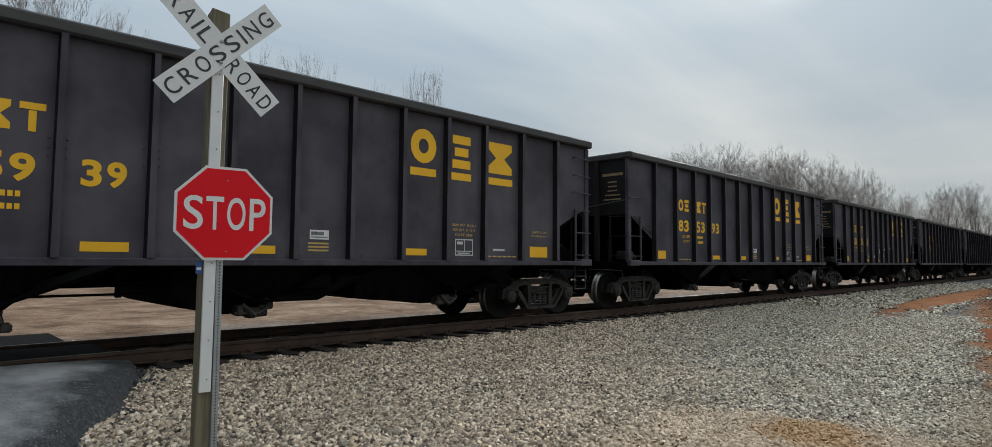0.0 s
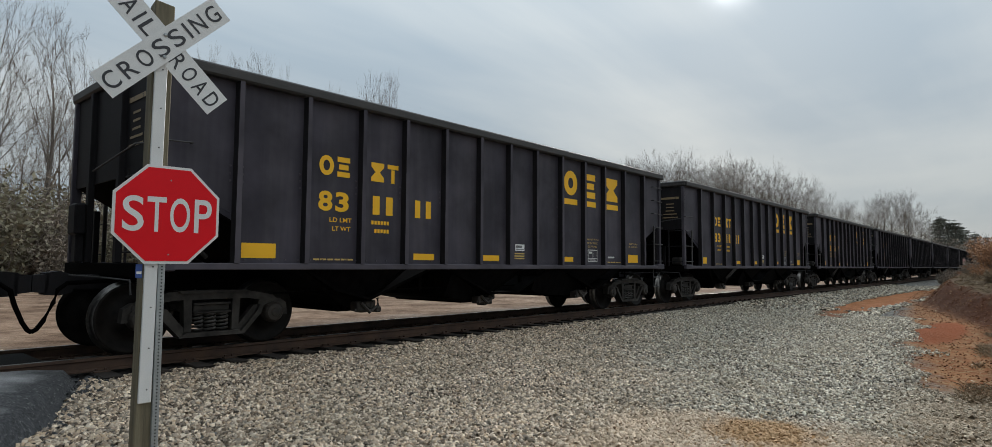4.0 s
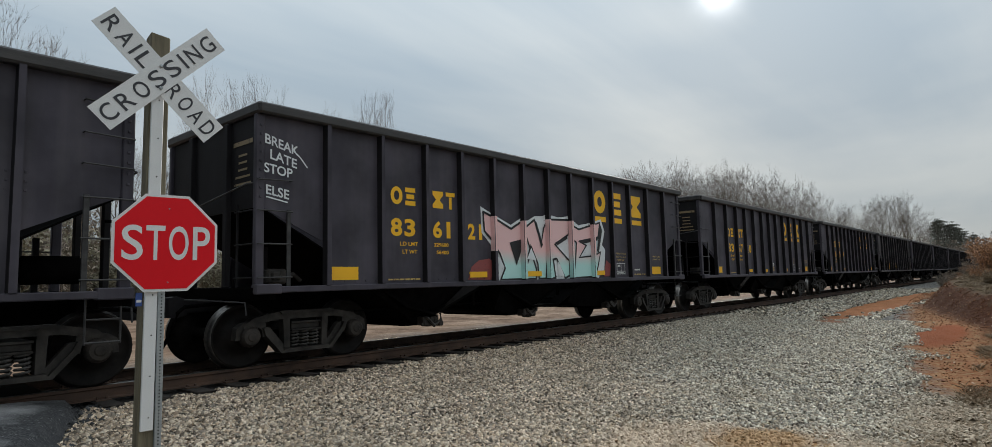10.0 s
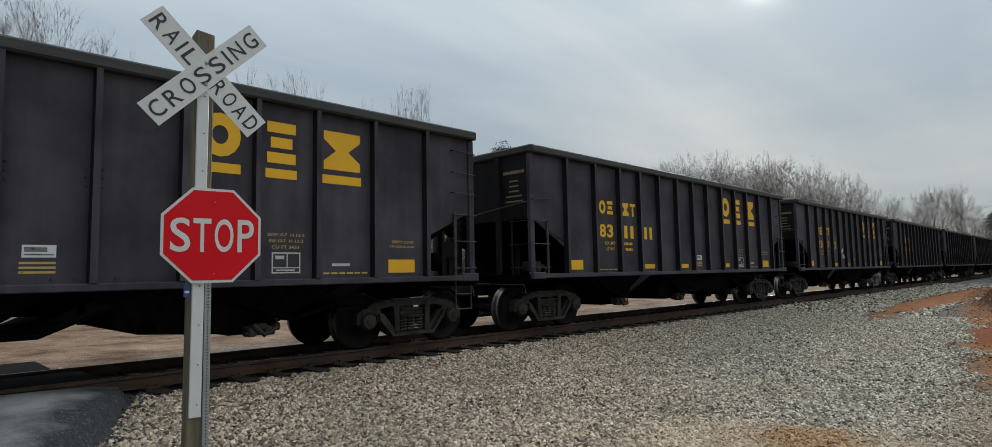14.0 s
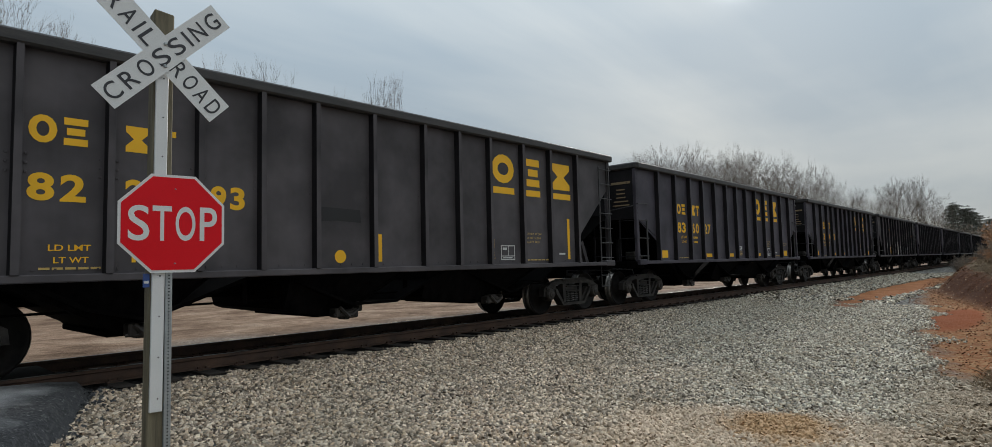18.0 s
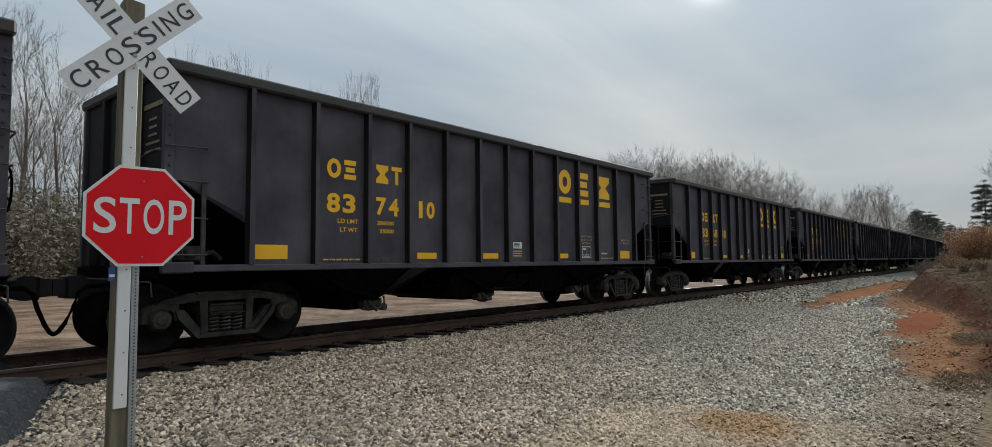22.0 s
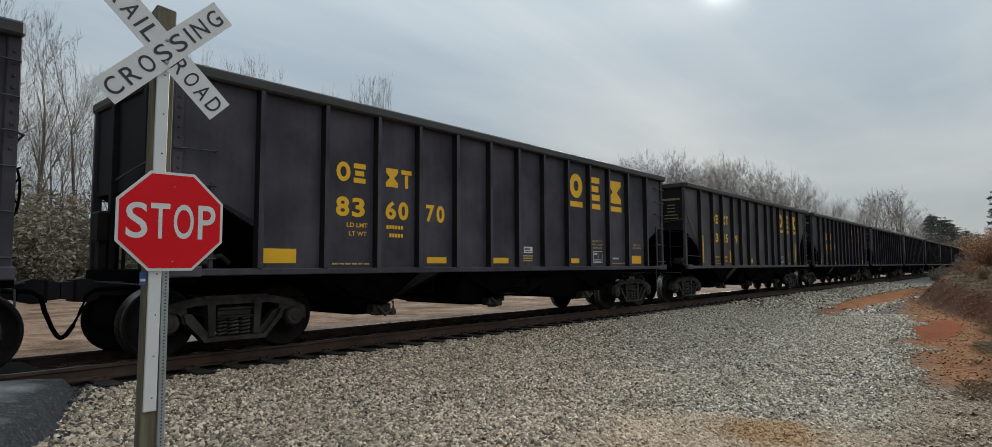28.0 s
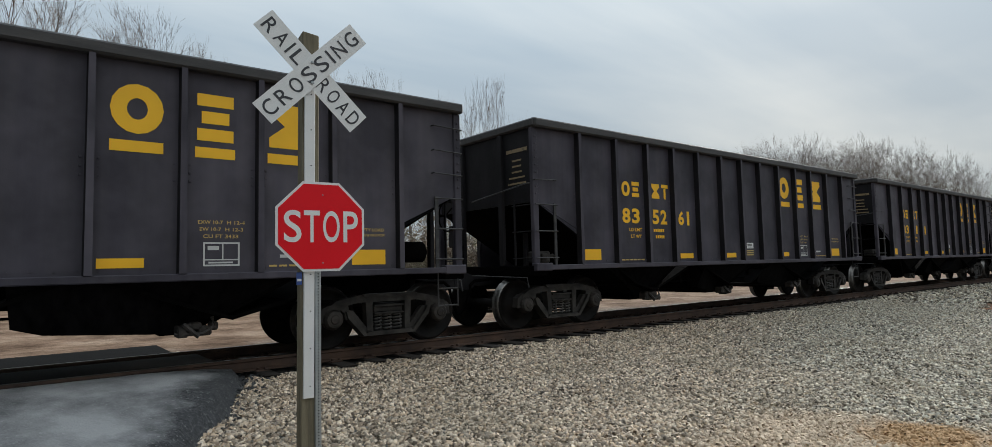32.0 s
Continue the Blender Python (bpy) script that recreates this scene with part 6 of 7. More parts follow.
    scrawl(5.18, 1.3, 5.42, 1.48, [[(0.0, 0.9), (0.2, 0.7), (0.1, 0.5)], [(0.6, 0.7), (0.85, 0.4), (0.6, 0.1)]], 0.07, "rust_stain", "spray_black", "dark stain through the paint", 0.008)
    # a rounded pair in the next panel
    filled(5.66, 1.19, 6.16, 2.08, [(0.0, 0.95), (0.4, 1.0), (0.9, 0.85), (0.7, 0.56), (1.0, 0.3), (0.8, 0.02), (0.02, 0.0), (0.04, 0.5)])
    filled(6.08, 1.19, 6.62, 2.06, [(0.1, 0.9), (0.5, 1.0), (0.98, 0.8), (0.9, 0.4), (1.0, 0.08), (0.5, 0.0), (0.0, 0.1), (0.0, 0.5)], 0.0015)
    scrawl(5.68, 1.2, 6.6, 2.06, [[(0.08, 0.98), (0.3, 0.82), (0.28, 0.64), (0.14, 0.54), (0.4, 0.3), (0.16, 0.04)], [(0.56, 0.95), (0.52, 0.6), (0.58, 0.1)], [(0.7, 0.9), (0.9, 0.7), (0.76, 0.5), (0.94, 0.3), (0.7, 0.08)]], 0.022, "spray_outline", "spray_black", "thin dark sprayed outline", 0.003)
    # a half disc over a bar, a round form and a second half disc
    filled(6.86, 1.78, 7.22, 2.06, [(0.0, 0.3), (0.2, 0.9), (0.6, 1.0), (1.0, 0.6), (0.95, 0.2), (0.6, 0.0), (0.3, 0.2)])
    filled(6.74, 1.2, 7.02, 1.62, loop[:-1])
    filled(7.16, 1.46, 7.52, 1.74, [(0.0, 0.3), (0.2, 0.9), (0.7, 1.0), (1.0, 0.5), (0.8, 0.0), (0.4, 0.12)])
    scrawl(6.72, 1.18, 7.6, 2.1, [[(0.12, 0.7), (0.3, 0.6), (0.6, 0.62)], [(0.46, 0.0), (0.66, 0.1), (0.86, 0.3), (0.98, 0.5)], [(0.48, 0.36), (0.5, 0.56), (0.7, 0.64), (0.96, 0.55)], [(0.14, 0.9), (0.3, 1.0), (0.56, 0.93)]], 0.03)
    # looping script, an upright ring, a peaked stroke and three angular marks to the trailing end
    scrawl(7.76, 1.16, 8.46, 2.06, [[(0.1, 0.62), (0.3, 0.72), (0.56, 0.6), (0.5, 0.95), (0.44, 0.5), (0.46, 0.08), (0.24, 0.0), (0.2, 0.2), (0.5, 0.5), (0.95, 0.62)]], 0.04)
    scrawl(8.62, 1.18, 9.14, 1.66, [loop], 0.05)
    scrawl(8.5, 1.66, 9.1, 1.94, [[(0.2, 0.2), (0.6, 0.3), (0.8, 0.35)], [(0.7, 0.45), (0.84, 0.7), (0.95, 1.0)]], 0.035)
    scrawl(9.4, 1.2, 10.3, 2.0, [[(0.0, 0.4), (0.06, 0.7), (0.1, 0.95)], [(0.14, 0.9), (0.24, 0.7), (0.3, 0.1)], [(0.3, 0.72), (0.55, 0.86), (0.75, 0.66), (0.8, 0.4)], [(0.75, 0.66), (0.9, 0.6), (1.0, 0.5)]], 0.032)
    scrawl(9.5, 1.95, 9.75, 2.16, [[(0.9, 0.9), (0.4, 1.0), (0.1, 0.6), (0.3, 0.1), (0.8, 0.05)]], 0.022)
    scrawl(10.42, 1.18, 11.2, 1.72, [[(0.0, 0.98), (0.2, 0.92), (0.12, 0.5), (0.16, 0.05), (0.34, 0.5), (0.42, 0.9)], [(0.54, 0.5), (0.52, 0.1)], [(0.64, 0.5), (0.78, 0.25), (0.9, 0.02)], [(0.9, 0.5), (0.76, 0.25), (0.62, 0.0)], [(0.97, 0.02), (1.0, 0.05)]], 0.042)
    # chalk on the leading panel
    scrawl(0.12, 2.6, 1.0, 3.2, [[(0.0, 1.0), (0.02, 0.75), (0.03, 0.55)], [(0.12, 0.95), (0.3, 0.9), (0.2, 0.75), (0.32, 0.6), (0.16, 0.5)], [(0.36, 0.85), (0.6, 0.9)], [(0.46, 0.86), (0.45, 0.5)], [(0.6, 0.8), (0.74, 0.68), (0.72, 0.5), (0.56, 0.36)], [(0.84, 0.1), (0.86, 0.6), (1.0, 0.5), (0.88, 0.36), (0.98, 0.05)], [(0.7, 0.22), (1.0, 0.34)], [(0.52, 0.16), (0.6, 0.2), (0.54, 0.04)], [(0.68, 0.1), (0.66, 0.0)]], 0.014, "chalk_scrawl", "spray_grey", "faint chalk scrawl")
    part("reflector_bar", rect(fresh(), 5.04, 5.16, 1.22, 1.66, y - 0.02), "yellow_bar", car, "yellow reflective bar")


def scuffs(car, seed):
    rng = random.Random(seed)
    bm = fresh()
    for _ in range(9):
        x, z = rng.uniform(4.5, 9.2), rng.uniform(1.4, 2.0)
        stroke(bm, [(x, z), (x + rng.uniform(-0.05, 0.08), z + rng.uniform(0.05, 0.2)), (x + 0.06, z + 0.05)], 0.05, FACE - 0.004)
    part("scuff_marks", bm, "spray_white", car, "white scuff marks")


def build_train():
    kinds = {False: build_car(False), True: build_car(True)}
    for k in range(FIRST, LAST + 1):
        old = k in OLDER
        proto = kinds[old]
        CARS[k] = copy_thing(proto, pose(START + PITCH * k, 0, 0))
        number(CARS[k], NUMBERS.get(k, "83----"), old)
        weights(CARS[k], WEIGHTS.get(k), old)
    for p in kinds.values():
        for o in list(p.children_recursive) + [p]:
            bpy.data.objects.remove(o)
    graffiti_lines(CARS[8])
    CARS[8]["label"] = "black hopper car with white line drawings sprayed on"
    graffiti_piece(CARS[12])
    CARS[12]["label"] = "black hopper car with a pink and teal graffiti piece"
    graffiti_old(CARS[24])
    CARS[24]["label"] = "black hopper car with faded white graffiti scrawls"
    for k in (2, 18):
        scuffs(CARS[k], k)
    for pts in ([(6.44, 2.0), (6.49, 1.96), (6.46, 1.8), (6.42, 1.7)], [(10.56, 2.16), (10.6, 2.06)], [(10.74, 2.14), (10.78, 2.06), (10.86, 2.17)]):
        part("scrape", stroke(fresh(), pts, 0.05, FACE - 0.004), "spray_white", CARS[29], "bare pale scrape")
    for k in OLDER:
        bm = fresh()
        vs = [bm.verts.new(((7.08 if k == 15 else 6.04) + 0.1 * math.cos(a), FACE, 1.335 + 0.1 * math.sin(a))) for a in [2 * math.pi * i / 16 for i in range(16)]]
        bm.faces.new(vs)
        part("inspection_disc", bm, "yellow_bar", CARS[k], "yellow painted disc")
    bm = fresh()
    flat(bm, [(5.68, 2.08), (6.4, 2.06), (6.42, 1.86), (6.0, 1.88), (5.66, 1.86)], FACE)
    part("overpainted_patch", bm, "spray_black", CARS[21], "darker overpainted patch")
    for t in CARS[18].children:
        if t.name.startswith("truck") and t.location.x > 6:
            for o in t.children:
                if o.name.startswith(("side_frame", "bearing_cap")):
                    o.material_slots[0].link = "OBJECT"
                    o.material_slots[0].material = M["pale"]
    for ob in CARS[15].children:
        if ob.name.startswith("reflector_bar") and 6.6 < ob.data.vertices[0].co.x < 6.9:
            ob.location.x = -0.25
    bm = fresh()
    for x0, zt in ((1.56, 1.98), (1.66, 1.8), (1.8, 1.74), (1.9, 1.66)):
        stroke(bm, [(x0, zt), (x0 + 0.09, zt - 0.06), (x0 + 0.02, zt - 0.16), (x0 + 0.12, zt - 0.24), (x0 + 0.14, zt - 0.12)], 0.014, FACE - 0.003)
    part("chalk_scrawl", bm, "spray_grey", CARS[15], "faint chalk scrawl")
    for k in OLDER - {24}:
        CARS[k]["label"] = "older black hopper car with upright yellow bars"


START = -3.05
# how far the train has rolled, second by second
ROLLED = [
    (0, -0.2), (1, 17.13), (2, 34.45), (3, 52.15), (6, 103.81), (7, 121.23), (8, 138.56), (9, 155.95), (10, 173.45), (11, 191.0), (12, 209.1),
    (13, 226.5), (16, 278.62), (17, 296.28), (18, 313.74), (19, 331.57), (20, 349.21), (21, 366.75), (22, 385.08), (23, 402.85), (24, 420.6),
    (25, 437.67), (28, 490.61), (29, 508.2), (30, 526.0), (31, 544.27), (32, 561.92),
]


# ---------------------------------------------------------------- plants
def limb(verts, faces, p, d, length, r, sides, steps, rng, wobble):
    """A tapered bent stem; returns its points and directions."""
    pts = [(p.copy(), d.copy(), r)]
    base = len(verts)
    for i in range(steps + 1):
        rr = r * (1 - 0.75 * i / steps)
        s = d.cross(Vector((0.3, 0.9, 0.2))).normalized()
        u = s.cross(d)
        for k in range(sides):
            a = 2 * math.pi * k / sides
            verts.append(p + (s * math.cos(a) + u * math.sin(a)) * rr)
        if i:
            o = base + (i - 1) * sides
            for k in range(sides):
                faces.append((o + k, o + (k + 1) % sides, o + sides + (k + 1) % sides, o + sides + k))
            pts.append((p.copy(), d.copy(), rr))
        d = (d + Vector((rng.uniform(-1, 1), rng.uniform(-1, 1), rng.uniform(-0.6, 0.9))) * wobble).normalized()
        p = p + d * (length / steps)
    return pts


def bare_tree(seed, h, clear, spread, limbs, fine=4, fork=1.0):
    """A trunk that forks again and again into rising limbs, branches and fine twigs; the crown ends in a dome."""
    rng = random.Random(seed)
    tv, tf, cv, cf = [], [], [], []
    trunk = limb(tv, tf, Vector((0, 0, -0.3)), Vector((rng.uniform(-0.04, 0.04), rng.uniform(-0.04, 0.04), 1)).normalized(), h * 0.66, h * 0.0115, 6, 8, rng, 0.045)

    def turned(d, lo, hi, lift):
        a = rng.uniform(0, 6.28)
        side = d.cross(Vector((math.cos(a), math.sin(a), 0.25))).normalized()
        q = math.radians(rng.uniform(lo, hi) * fork)
        return (d * math.cos(q) + side * math.sin(q) + Vector((0, 0, lift))).normalized()

    def grow(p, d, length, r, depth):
        pts = limb(cv, cf, p, d, length, r, 4 if depth > 3 else 3, 4 if depth > 2 else 2, rng, 0.17 if fork == 1.0 else 0.09)
        tip, td, tr = pts[-1]
        if depth == 0:
            for _ in range(fine):
                k = pts[rng.randrange(len(pts))]
                limb(cv, cf, k[0], turned(k[1], 15, 55, 0.1), length * rng.uniform(0.45, 0.95), 0.006, 3, 1, rng, 0.05)
            return
        for i in range(2):
            grow(tip, turned(td, 12, 34, 0.1), length * rng.uniform(0.66, 0.86), max(0.009, r * 0.55), depth - 1)
        if rng.random() < 0.75:
            k = pts[rng.randrange(1, len(pts) - 1)] if len(pts) > 2 else pts[0]
            grow(k[0], turned(k[1], 32, 62, 0.12), length * rng.uniform(0.5, 0.75), max(0.008, r * 0.42), depth - 1)

    for i in range(limbs):
        q = clear + (0.97 - clear) * (i + 0.5 * rng.random()) / limbs
        k = q * (len(trunk) - 1)
        j = min(len(trunk) - 2, int(k))
        p = trunk[j][0].lerp(trunk[j + 1][0], k - j)
        a = 2.4 * i + rng.uniform(-0.5, 0.5)
        out = spread * rng.uniform(0.75, 1.2) * (1.25 - 0.6 * q)
        d = Vector((math.cos(a) * out, math.sin(a) * out, 1)).normalized()
        grow(p, d, h * 0.17 * (1.25 - 0.55 * q), trunk[j][2] * 0.6, 4)
    for _ in range(2):
        grow(trunk[-1][0], turned(trunk[-1][1], 8, 24, 0.1), h * 0.12, trunk[-1][2] * 0.8, 4)
    k = h / max(v.z for v in cv)
    tv, cv = [v * k for v in tv], [v * k for v in cv]
    t = thing("bare_tree", pose(0, 0, 0), "leafless grey deciduous tree at the wood's edge", "tree", "bare trees")
    raw("trunk", tv, tf, "bark", t)
    raw("crown", cv, cf, "twig", t)
    return t


def clumps(rng, centres, size, count, slim=0.38):
    """Small pointed leaves scattered round the given places."""
    v, f = [], []
    for c, r in centres:
        for _ in range(count):
            p = c + Vector((rng.gauss(0, 0.45), rng.gauss(0, 0.45), rng.gauss(0, 0.32))) * r
            a = Vector((rng.uniform(-1, 1), rng.uniform(-1, 1), rng.uniform(-0.7, 0.7))).normalized()
            s = a.cross(Vector((rng.uniform(-1, 1), rng.uniform(-1, 1), rng.uniform(-1, 1)))).normalized()
            z = size * rng.uniform(0.6, 1.4)
            o = len(v)
            v += [p - a * z, p + s * z * slim, p + a * z, p - s * z * slim]
            f.append((o, o + 1, o + 2, o + 3))
    return v, f


def pine(seed, h):
    """Whorls of level boughs with needle tufts towards their ends, and gaps between the whorls."""
    rng = random.Random(seed)
    tv, tf = [], []
    trunk = limb(tv, tf, Vector((0, 0, -0.3)), Vector((0, 0, 1)), h, h * 0.012, 6, 8, rng, 0.03)
    cen = []
    for i in range(15):
        q = 0.2 + 0.79 * (i + rng.uniform(-0.2, 0.2)) / 15
        p = trunk[max(0, min(8, int(q * 8)))][0]
        for j in range(5):
            a = 1.257 * j + i * 0.7 + rng.uniform(-0.3, 0.3)
            reach = h * (0.05 + 0.2 * max(0.0, 1 - q) ** 0.75) * rng.uniform(0.45, 1.15)
            root = Vector((p.x, p.y, h * q))
            tip = root + Vector((math.cos(a) * reach, math.sin(a) * reach, reach * rng.uniform(-0.22, 0.2)))
            limb(tv, tf, root, (tip - root).normalized(), reach, 0.04, 3, 2, rng, 0.05)
            for e in (0.45, 0.7, 0.95):
                cen.append((root.lerp(tip, e), h * 0.032 * rng.uniform(0.7, 1.3)))
    cen.append((Vector((trunk[-1][0].x, trunk[-1][0].y, h)), h * 0.03))
    v, f = clumps(rng, cen, 0.17, 26, 0.15)
    t = thing("pine_tree", pose(0, 0, 0), "dark green pine with ragged clumped needles", "tree", "pines")
    raw("trunk", tv, tf, "bark", t)
    raw("crown", v, f, "needle", t)
    return t


def shrub(seed, h, material, name, label):
    rng = random.Random(seed)
    v, f, cen = [], [], []
    for i in range(16):
        a = rng.uniform(0, 6.28)
        d = Vector((math.cos(a) * rng.uniform(0.1, 0.8), math.sin(a) * rng.uniform(0.1, 0.8), 1)).normalized()
        pts = limb(v, f, Vector((rng.uniform(-0.3, 0.3), rng.uniform(-0.3, 0.3), -0.1)), d, h * rng.uniform(0.5, 1.1), 0.022, 3, 4, rng, 0.15)
        for p, dd, r in pts[1:]:
            cen.append((p, h * 0.16))
            for _ in range(3):
                limb(v, f, p, (dd + Vector((rng.uniform(-1, 1), rng.uniform(-1, 1), rng.uniform(-0.3, 1)))).normalized(), h * 0.22, 0.008, 3, 2, rng, 0.2)
    t = thing(name, pose(0, 0, 0), label, "shrub", "roadside shrubs")
    raw("branchwork", v, f, "twig", t)
    lv, lf = clumps(rng, cen, 0.075 if material == "russet" else 0.10, 36 if material == "russet" else 30)
    raw("foliage", lv, lf, material, t)
    return t


def build_plants():
    rng = random.Random(11)
    eye = Vector((0, -9.5))
    tall = [bare_tree(a, 20, c, w, n, 2, 0.66) for a, c, w, n in ((1, 0.5, 0.26, 5), (2, 0.42, 0.32, 6), (3, 0.55, 0.2, 5))]
    broad = [bare_tree(a, 20, c, w, n, 3) for a, c, w, n in ((4, 0.34, 0.62, 8), (5, 0.38, 0.5, 8), (6, 0.3, 0.7, 9))]
    spots = []
    # dense wood beyond the yard, seen through the gaps between cars
    for i in range(44):
        az = 47 + 59 * (i + rng.random()) / 44
        d = rng.uniform(50, 82)
        top = 13.5 if az < 69 else (15.5 if az < 80 else 17.5)
        spots.append((az, d, top + rng.uniform(-4.0, 0.5), broad if i % 3 else tall, 0.85))
    # single crowns that clear the cars, and tall trees at the road's far end
    for az, d, el in ((51.3, 50, 17.3), (52.9, 52, 17.2), (54.3, 66, 16.2), (57.2, 64, 16.0), (60.9, 54, 17.0), (62.7, 52, 18.0), (64.4, 55, 17.4), (67.6, 52, 18.2), (83, 52, 20.6), (84.2, 58, 19.5), (89.3, 50, 23), (91, 46, 25), (88.2, 60, 21), (94, 52, 24), (81.6, 55, 21), (78, 54, 19), (75.5, 56, 17.5)):
        spots.append((az, d, el + 0.7, tall, 0.5 if az < 70 else 0.9))
    # belt along the line towards the distance: rounded crowns in two swells
    for i in range(54):
        q = (i + rng.random()) / 54
        az = 29.0 - 23.2 * q
        d = 92 + 62 * q + rng.uniform(0, 22)
        el = float(np.interp(az, (5.6, 6.2, 6.7, 8.8, 10.8, 12.2, 13.7, 16.5, 19.5, 23.2, 26.4, 28.7), (3.8, 4.6, 5.9, 6.3, 5.7, 5.2, 7.0, 8.5, 9.9, 10.0, 10.6, 10.0)))
        spots.append((az, d, el + 0.3 - 1.6 * rng.random() ** 1.6, broad, 1.0))
    # deeper rows that close the view between the trunks
    for i in range(16):
        spots.append((44 + 62 * (i + rng.random()) / 16, rng.uniform(78, 120), rng.uniform(7, 11.5), broad, 1.0))
    for i in range(32):
        spots.append((rng.uniform(6.5, 28), rng.uniform(150, 215), rng.uniform(2.6, 4.2), broad, 1.1))
    # the wood on the near side of the line, at the end of the bank
    # most stand out of view, added to darken what the far cars reflect
    for az, d, el in ((0.1, 96, 7.8), (-0.4, 104, 8.4), (-1.6, 98, 8.0), (-2.6, 110, 8.0), (-4.5, 104, 8.5), (-6.5, 108, 8.5)):
        spots.append((az, d, el, tall, 1.1))
    for az, d, el, kinds, wide in spots:
        a = radians(az)
        x, y = eye.x + d * math.cos(a), eye.y + d * math.sin(a)
        if az > 2 and y < 4.5:
            continue
        z = height(x, y, False)
        sc = (d * math.tan(radians(el)) + 1.17 - z) / 20.0
        t = copy_thing(kinds[rng.randrange(3)], pose(x, y, z, 0, 0, rng.uniform(0, 360)))
        t.scale = (sc * wide * rng.uniform(0.9, 1.15), sc * wide * rng.uniform(0.9, 1.15), sc)
    for k in tall + broad:
        for o in list(k.children_recursive) + [k]:
            bpy.data.objects.remove(o)
    pines = [pine(21, 15), pine(22, 12), pine(23, 9)]
    grove = [(5.7, 212, 3.5), (5.2, 200, 3.7), (4.7, 220, 3.5), (4.2, 214, 3.2), (3.7, 226, 2.9), (3.2, 216, 2.6), (2.7, 224, 2.3), (4.9, 232, 3.8), (4.4, 222, 3.5), (5.4, 218, 3.8), (3.9, 235, 3.1), (41.6, 68, 11.8), (43.2, 70, 12.2), (40.4, 74, 10.4)]
    # and the ragged ones that rise behind the bank's brush
    # the last three are unseen, added for the same dark reflections
    grove += [(1.1, 100, 5.6), (0.2, 92, 6.0), (-0.9, 108, 6.4), (-2.0, 96, 6.2), (-3.4, 104, 6.6), (-5.2, 98, 6.4)]
    for n, (az, d, el) in enumerate(grove):
        a = radians(az)
        x, y = d * math.cos(a), -9.5 + d * math.sin(a)
        z = height(x, y, False)
        k = n % 3
        c = copy_thing(pines[k], pose(x, y, z, 0, 0, rng.uniform(0, 360)))
        sc = (d * math.tan(radians(el)) + 1.17 - z) / (15, 12, 9)[k]
        c.scale = (sc * 1.15, sc * 1.15, sc)
    for k in pines:
        for o in list(k.children_recursive) + [k]:
            bpy.data.objects.remove(o)
    sh = [shrub(31, 2.2, "russet", "russet_shrub", "russet dead-leaved shrub on the clay bank"), shrub(32, 1.6, "straw", "dry_shrub", "dry straw-coloured brush on the bank"), shrub(33, 3.2, "leaf", "evergreen_shrub", "olive-green understory bush below the trees"), shrub(34, 3.4, "brush", "brown_brush", "grey-brown brush at the foot of the wood")]
    put = []
    # russet brush above the bank, and lower grey-brown brush that runs down to the line
    for i in range(38):
        az, d = 0.1 + 2.7 * (i + rng.random()) / 38, rng.uniform(54, 84)
        put.append((d * math.cos(radians(az)), -9.5 + d * math.sin(radians(az)), 0, rng.uniform(0.8, 1.25)))
    for i in range(34):
        az, d = 2.4 + 3.0 * (i + rng.random()) / 34, rng.uniform(52, 92)
        y = -9.5 + d * math.sin(radians(az))
        if y < -2.9:
            put.append((d * math.cos(radians(az)), y, rng.choice((0, 3, 3)), rng.uniform(0.28, 0.44) * (1.3 - 0.15 * (az - 2.4))))
    for i in range(14):
        x = rng.uniform(26, 50)
        put.append((x, face_y(x) - rng.uniform(1.6, 4.5), rng.choice((1, 1, 0)), rng.uniform(0.16, 0.34)))
    # soft brush before the far pines
    for i in range(18):
        az, d = 2.8 + 4.6 * (i + rng.random()) / 18, rng.uniform(150, 195)
        put.append((d * math.cos(radians(az)), -9.5 + d * math.sin(radians(az)), rng.choice((2, 3, 3)), rng.uniform(1.3, 2.0)))
    # thicket under the belt of trees
    for i in range(60):
        az = 5.8 + 23.5 * (i + rng.random()) / 60
        d = 84 + 2.4 * (29.3 - az) + rng.uniform(0, 30)
        put.append((d * math.cos(radians(az)), -9.5 + d * math.sin(radians(az)), rng.choice((3, 3, 2)), rng.uniform(1.5, 2.6) * (0.95 if az < 12 else 1.0)))
    for i in range(70):
        a, d = radians(45 + 60 * (i + rng.random()) / 70), rng.uniform(46, 57)
        put.append((d * math.cos(a), -9.5 + d * math.sin(a), rng.choice((2, 2, 3)), rng.uniform(0.9, 1.7) * (1.5 if a > 1.3 else 1.0)))
    for i in range(28):
        a, d = radians(rng.uniform(44, 105)), rng.uniform(56, 76)
        put.append((d * math.cos(a), -9.5 + d * math.sin(a), rng.choice((3, 3, 2)), rng.uniform(1.5, 2.2) * (1.4 if a > 1.3 else 1.0)))
    for x, y, k, s in put:
        c = copy_thing(sh[k], pose(x, y, height(x, y, False), 0, 0, rng.uniform(0, 360)))
        c.scale = (s, s, s)
    for k in sh:
        for o in list(k.children_recursive) + [k]:
            bpy.data.objects.remove(o)
    # dry grass on top of the bank and on the low hummock at its near end
    v, f = [], []
    n = 0
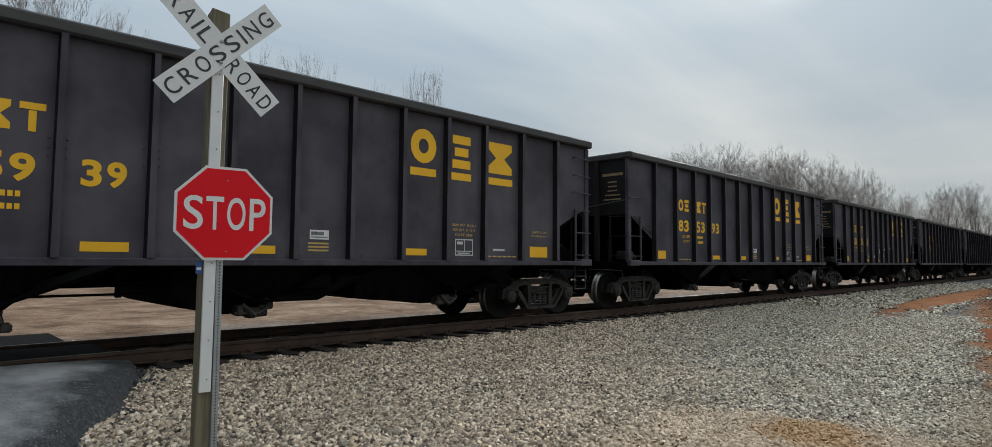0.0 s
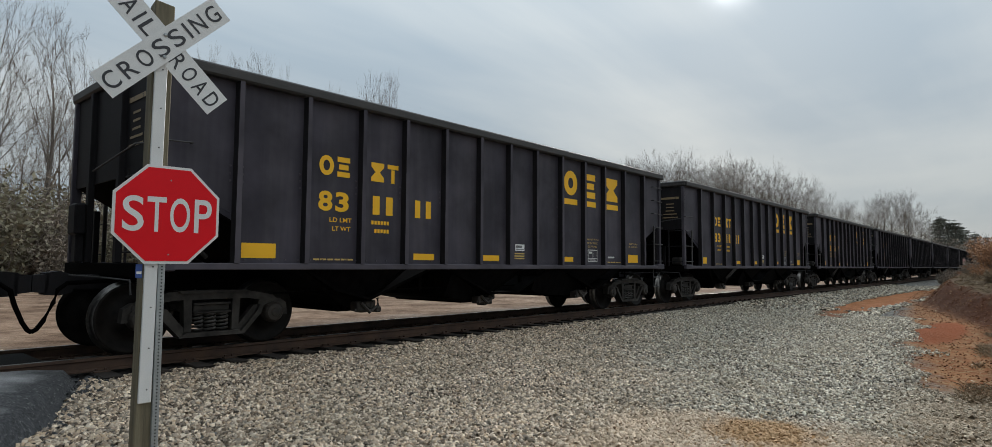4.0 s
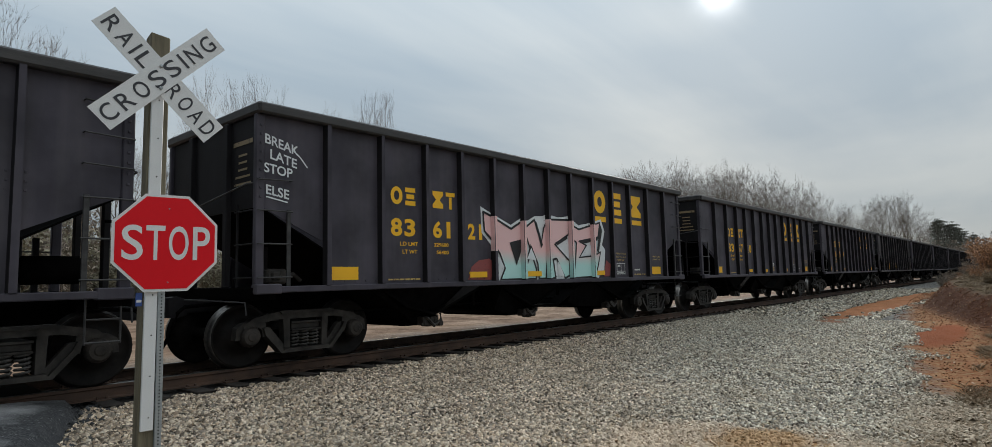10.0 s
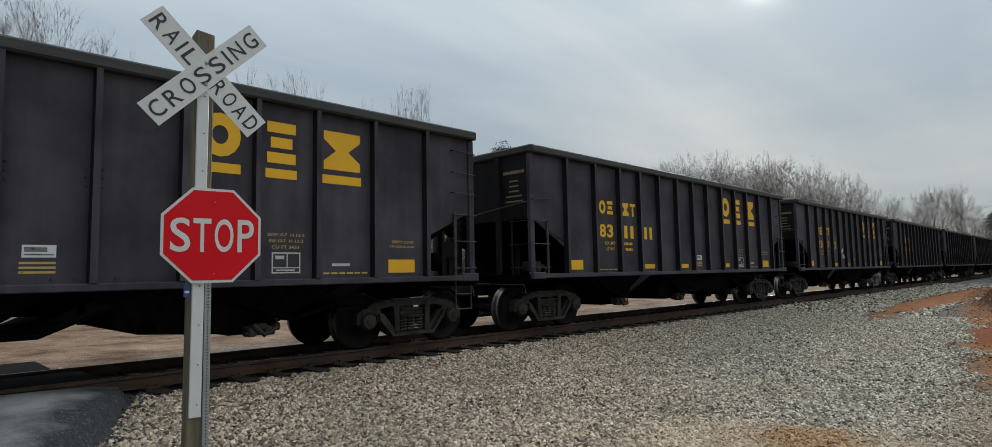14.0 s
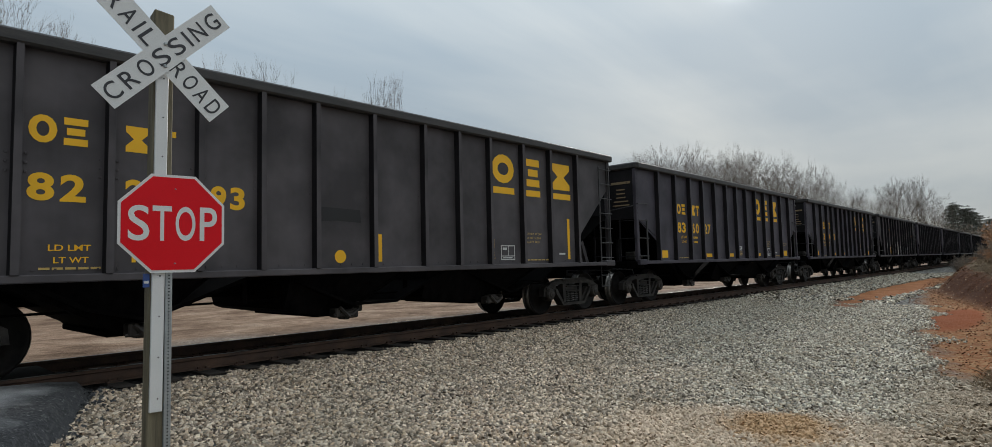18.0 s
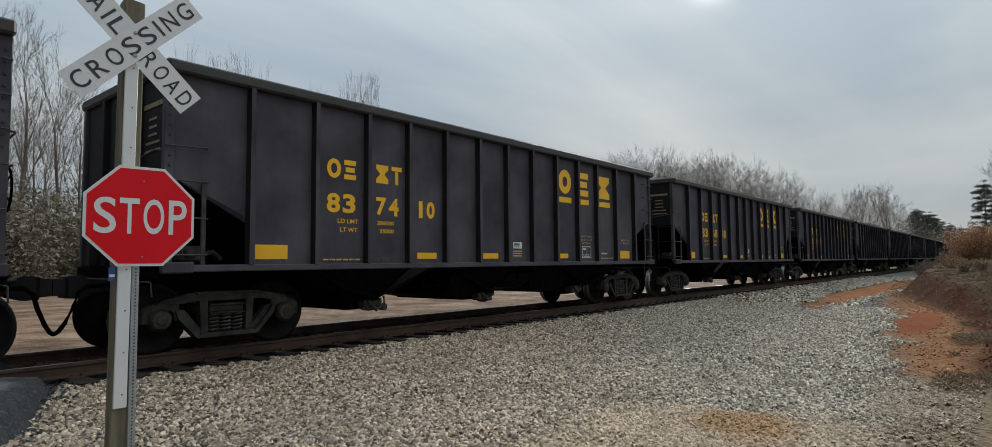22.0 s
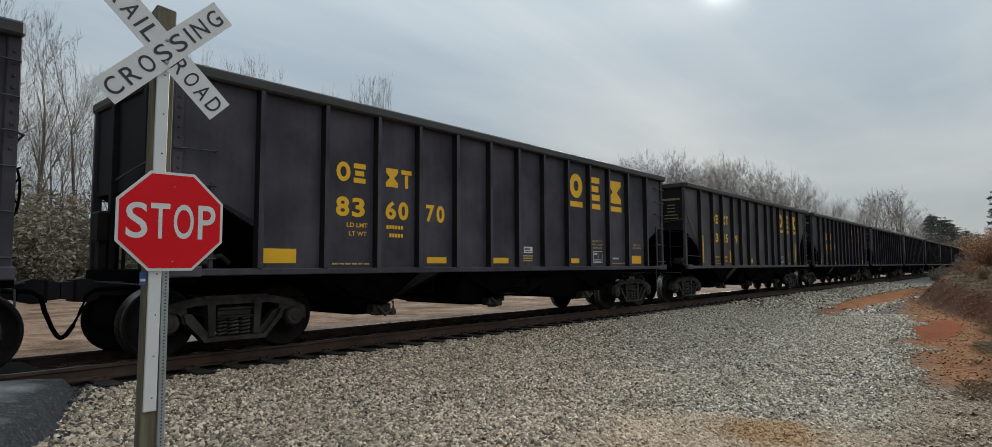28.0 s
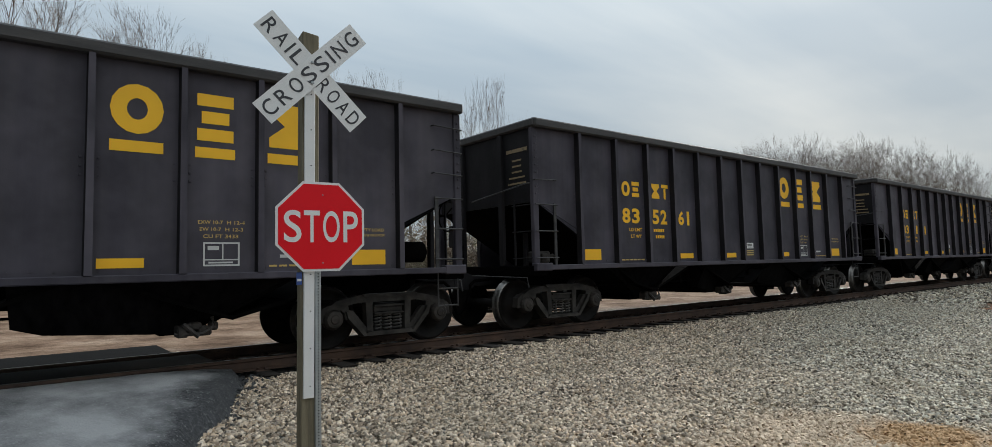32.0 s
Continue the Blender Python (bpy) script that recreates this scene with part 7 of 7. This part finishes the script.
    while n < 62000:
        if rng.random() < 0.3:
            x, y = rng.uniform(10.3, 19), rng.uniform(-10.6, -8.5)
            d = 0.55 * (face_y(x) - y) + 0.15
            thick = 0.05
        else:
            x = 17 + 45 * rng.random() ** 1.5
            d = 0.75 + min(0.4, 0.1 * max(0.0, x - 19)) + 5.0 * rng.random()
            y = face_y(x) - d
            thick = 0.25
        if d < 0 or (d < 1.3 and noise.noise((x * 0.6, y * 0.8, 4.0)) < thick - 0.25 * d):
            n += 0.2
            continue
        n += 1
        z = height(x, y) - 0.02
        h = rng.uniform(0.03, 0.10)
        a = rng.uniform(0, 6.28)
        w = rng.uniform(0.003, 0.006) * (1 + x / 18)
        lean = Vector((rng.uniform(-1, 1), rng.uniform(-1, 1), 0)) * h * 2.0
        o = len(v)
        c, s = math.cos(a) * w, math.sin(a) * w
        v += [Vector((x - c, y - s, z)), Vector((x + c, y + s, z)), Vector((x + c * 0.6, y + s * 0.6, z + h * 0.6)) + lean * 0.4, Vector((x, y, z + h)) + lean, Vector((x - c * 0.6, y - s * 0.6, z + h * 0.6)) + lean * 0.4]
        f.append((o, o + 1, o + 2, o + 3, o + 4))
    tagged(raw("dry_grass", v, f, "straw"), "dry straw-coloured grass on the clay bank", "grass", kind="stuff")


# ---------------------------------------------------------------- the moving train
def motions():
    for k, car in CARS.items():
        walk(car, [(t, pose(START + PITCH * k - s, 0, 0)) for t, s in ROLLED])
    times = [i / FPS for i in range(0, 32 * FPS + 1)]
    rolled = np.interp(times, [t for t, s in ROLLED], [s for t, s in ROLLED])
    for k, car in CARS.items():
        near = [i for i, s in enumerate(rolled) if -15 < START + PITCH * k - s < 26]
        if not near:
            continue
        a, b = near[0], near[-1]
        keys = sorted({0, 32 * FPS, *range(a, b + 1)})
        for truck in car.children:
            if not truck.name.startswith("truck"):
                continue
            for ws in truck.children:
                if ws.name.startswith("wheelset"):
                    at = ws.location.copy()
                    rows = []
                    for i in keys:
                        turn = -math.degrees((rolled[min(max(i, a), b)] - rolled[a]) / 0.457)
                        rows.append((times[i], pose(at.x, at.y, at.z, 0, turn % 360, 0)))
                    walk(ws, rows)


build_ground()
build_road()
build_sign()
build_train()
build_track()
build_plants()
build_ballast()
motions()
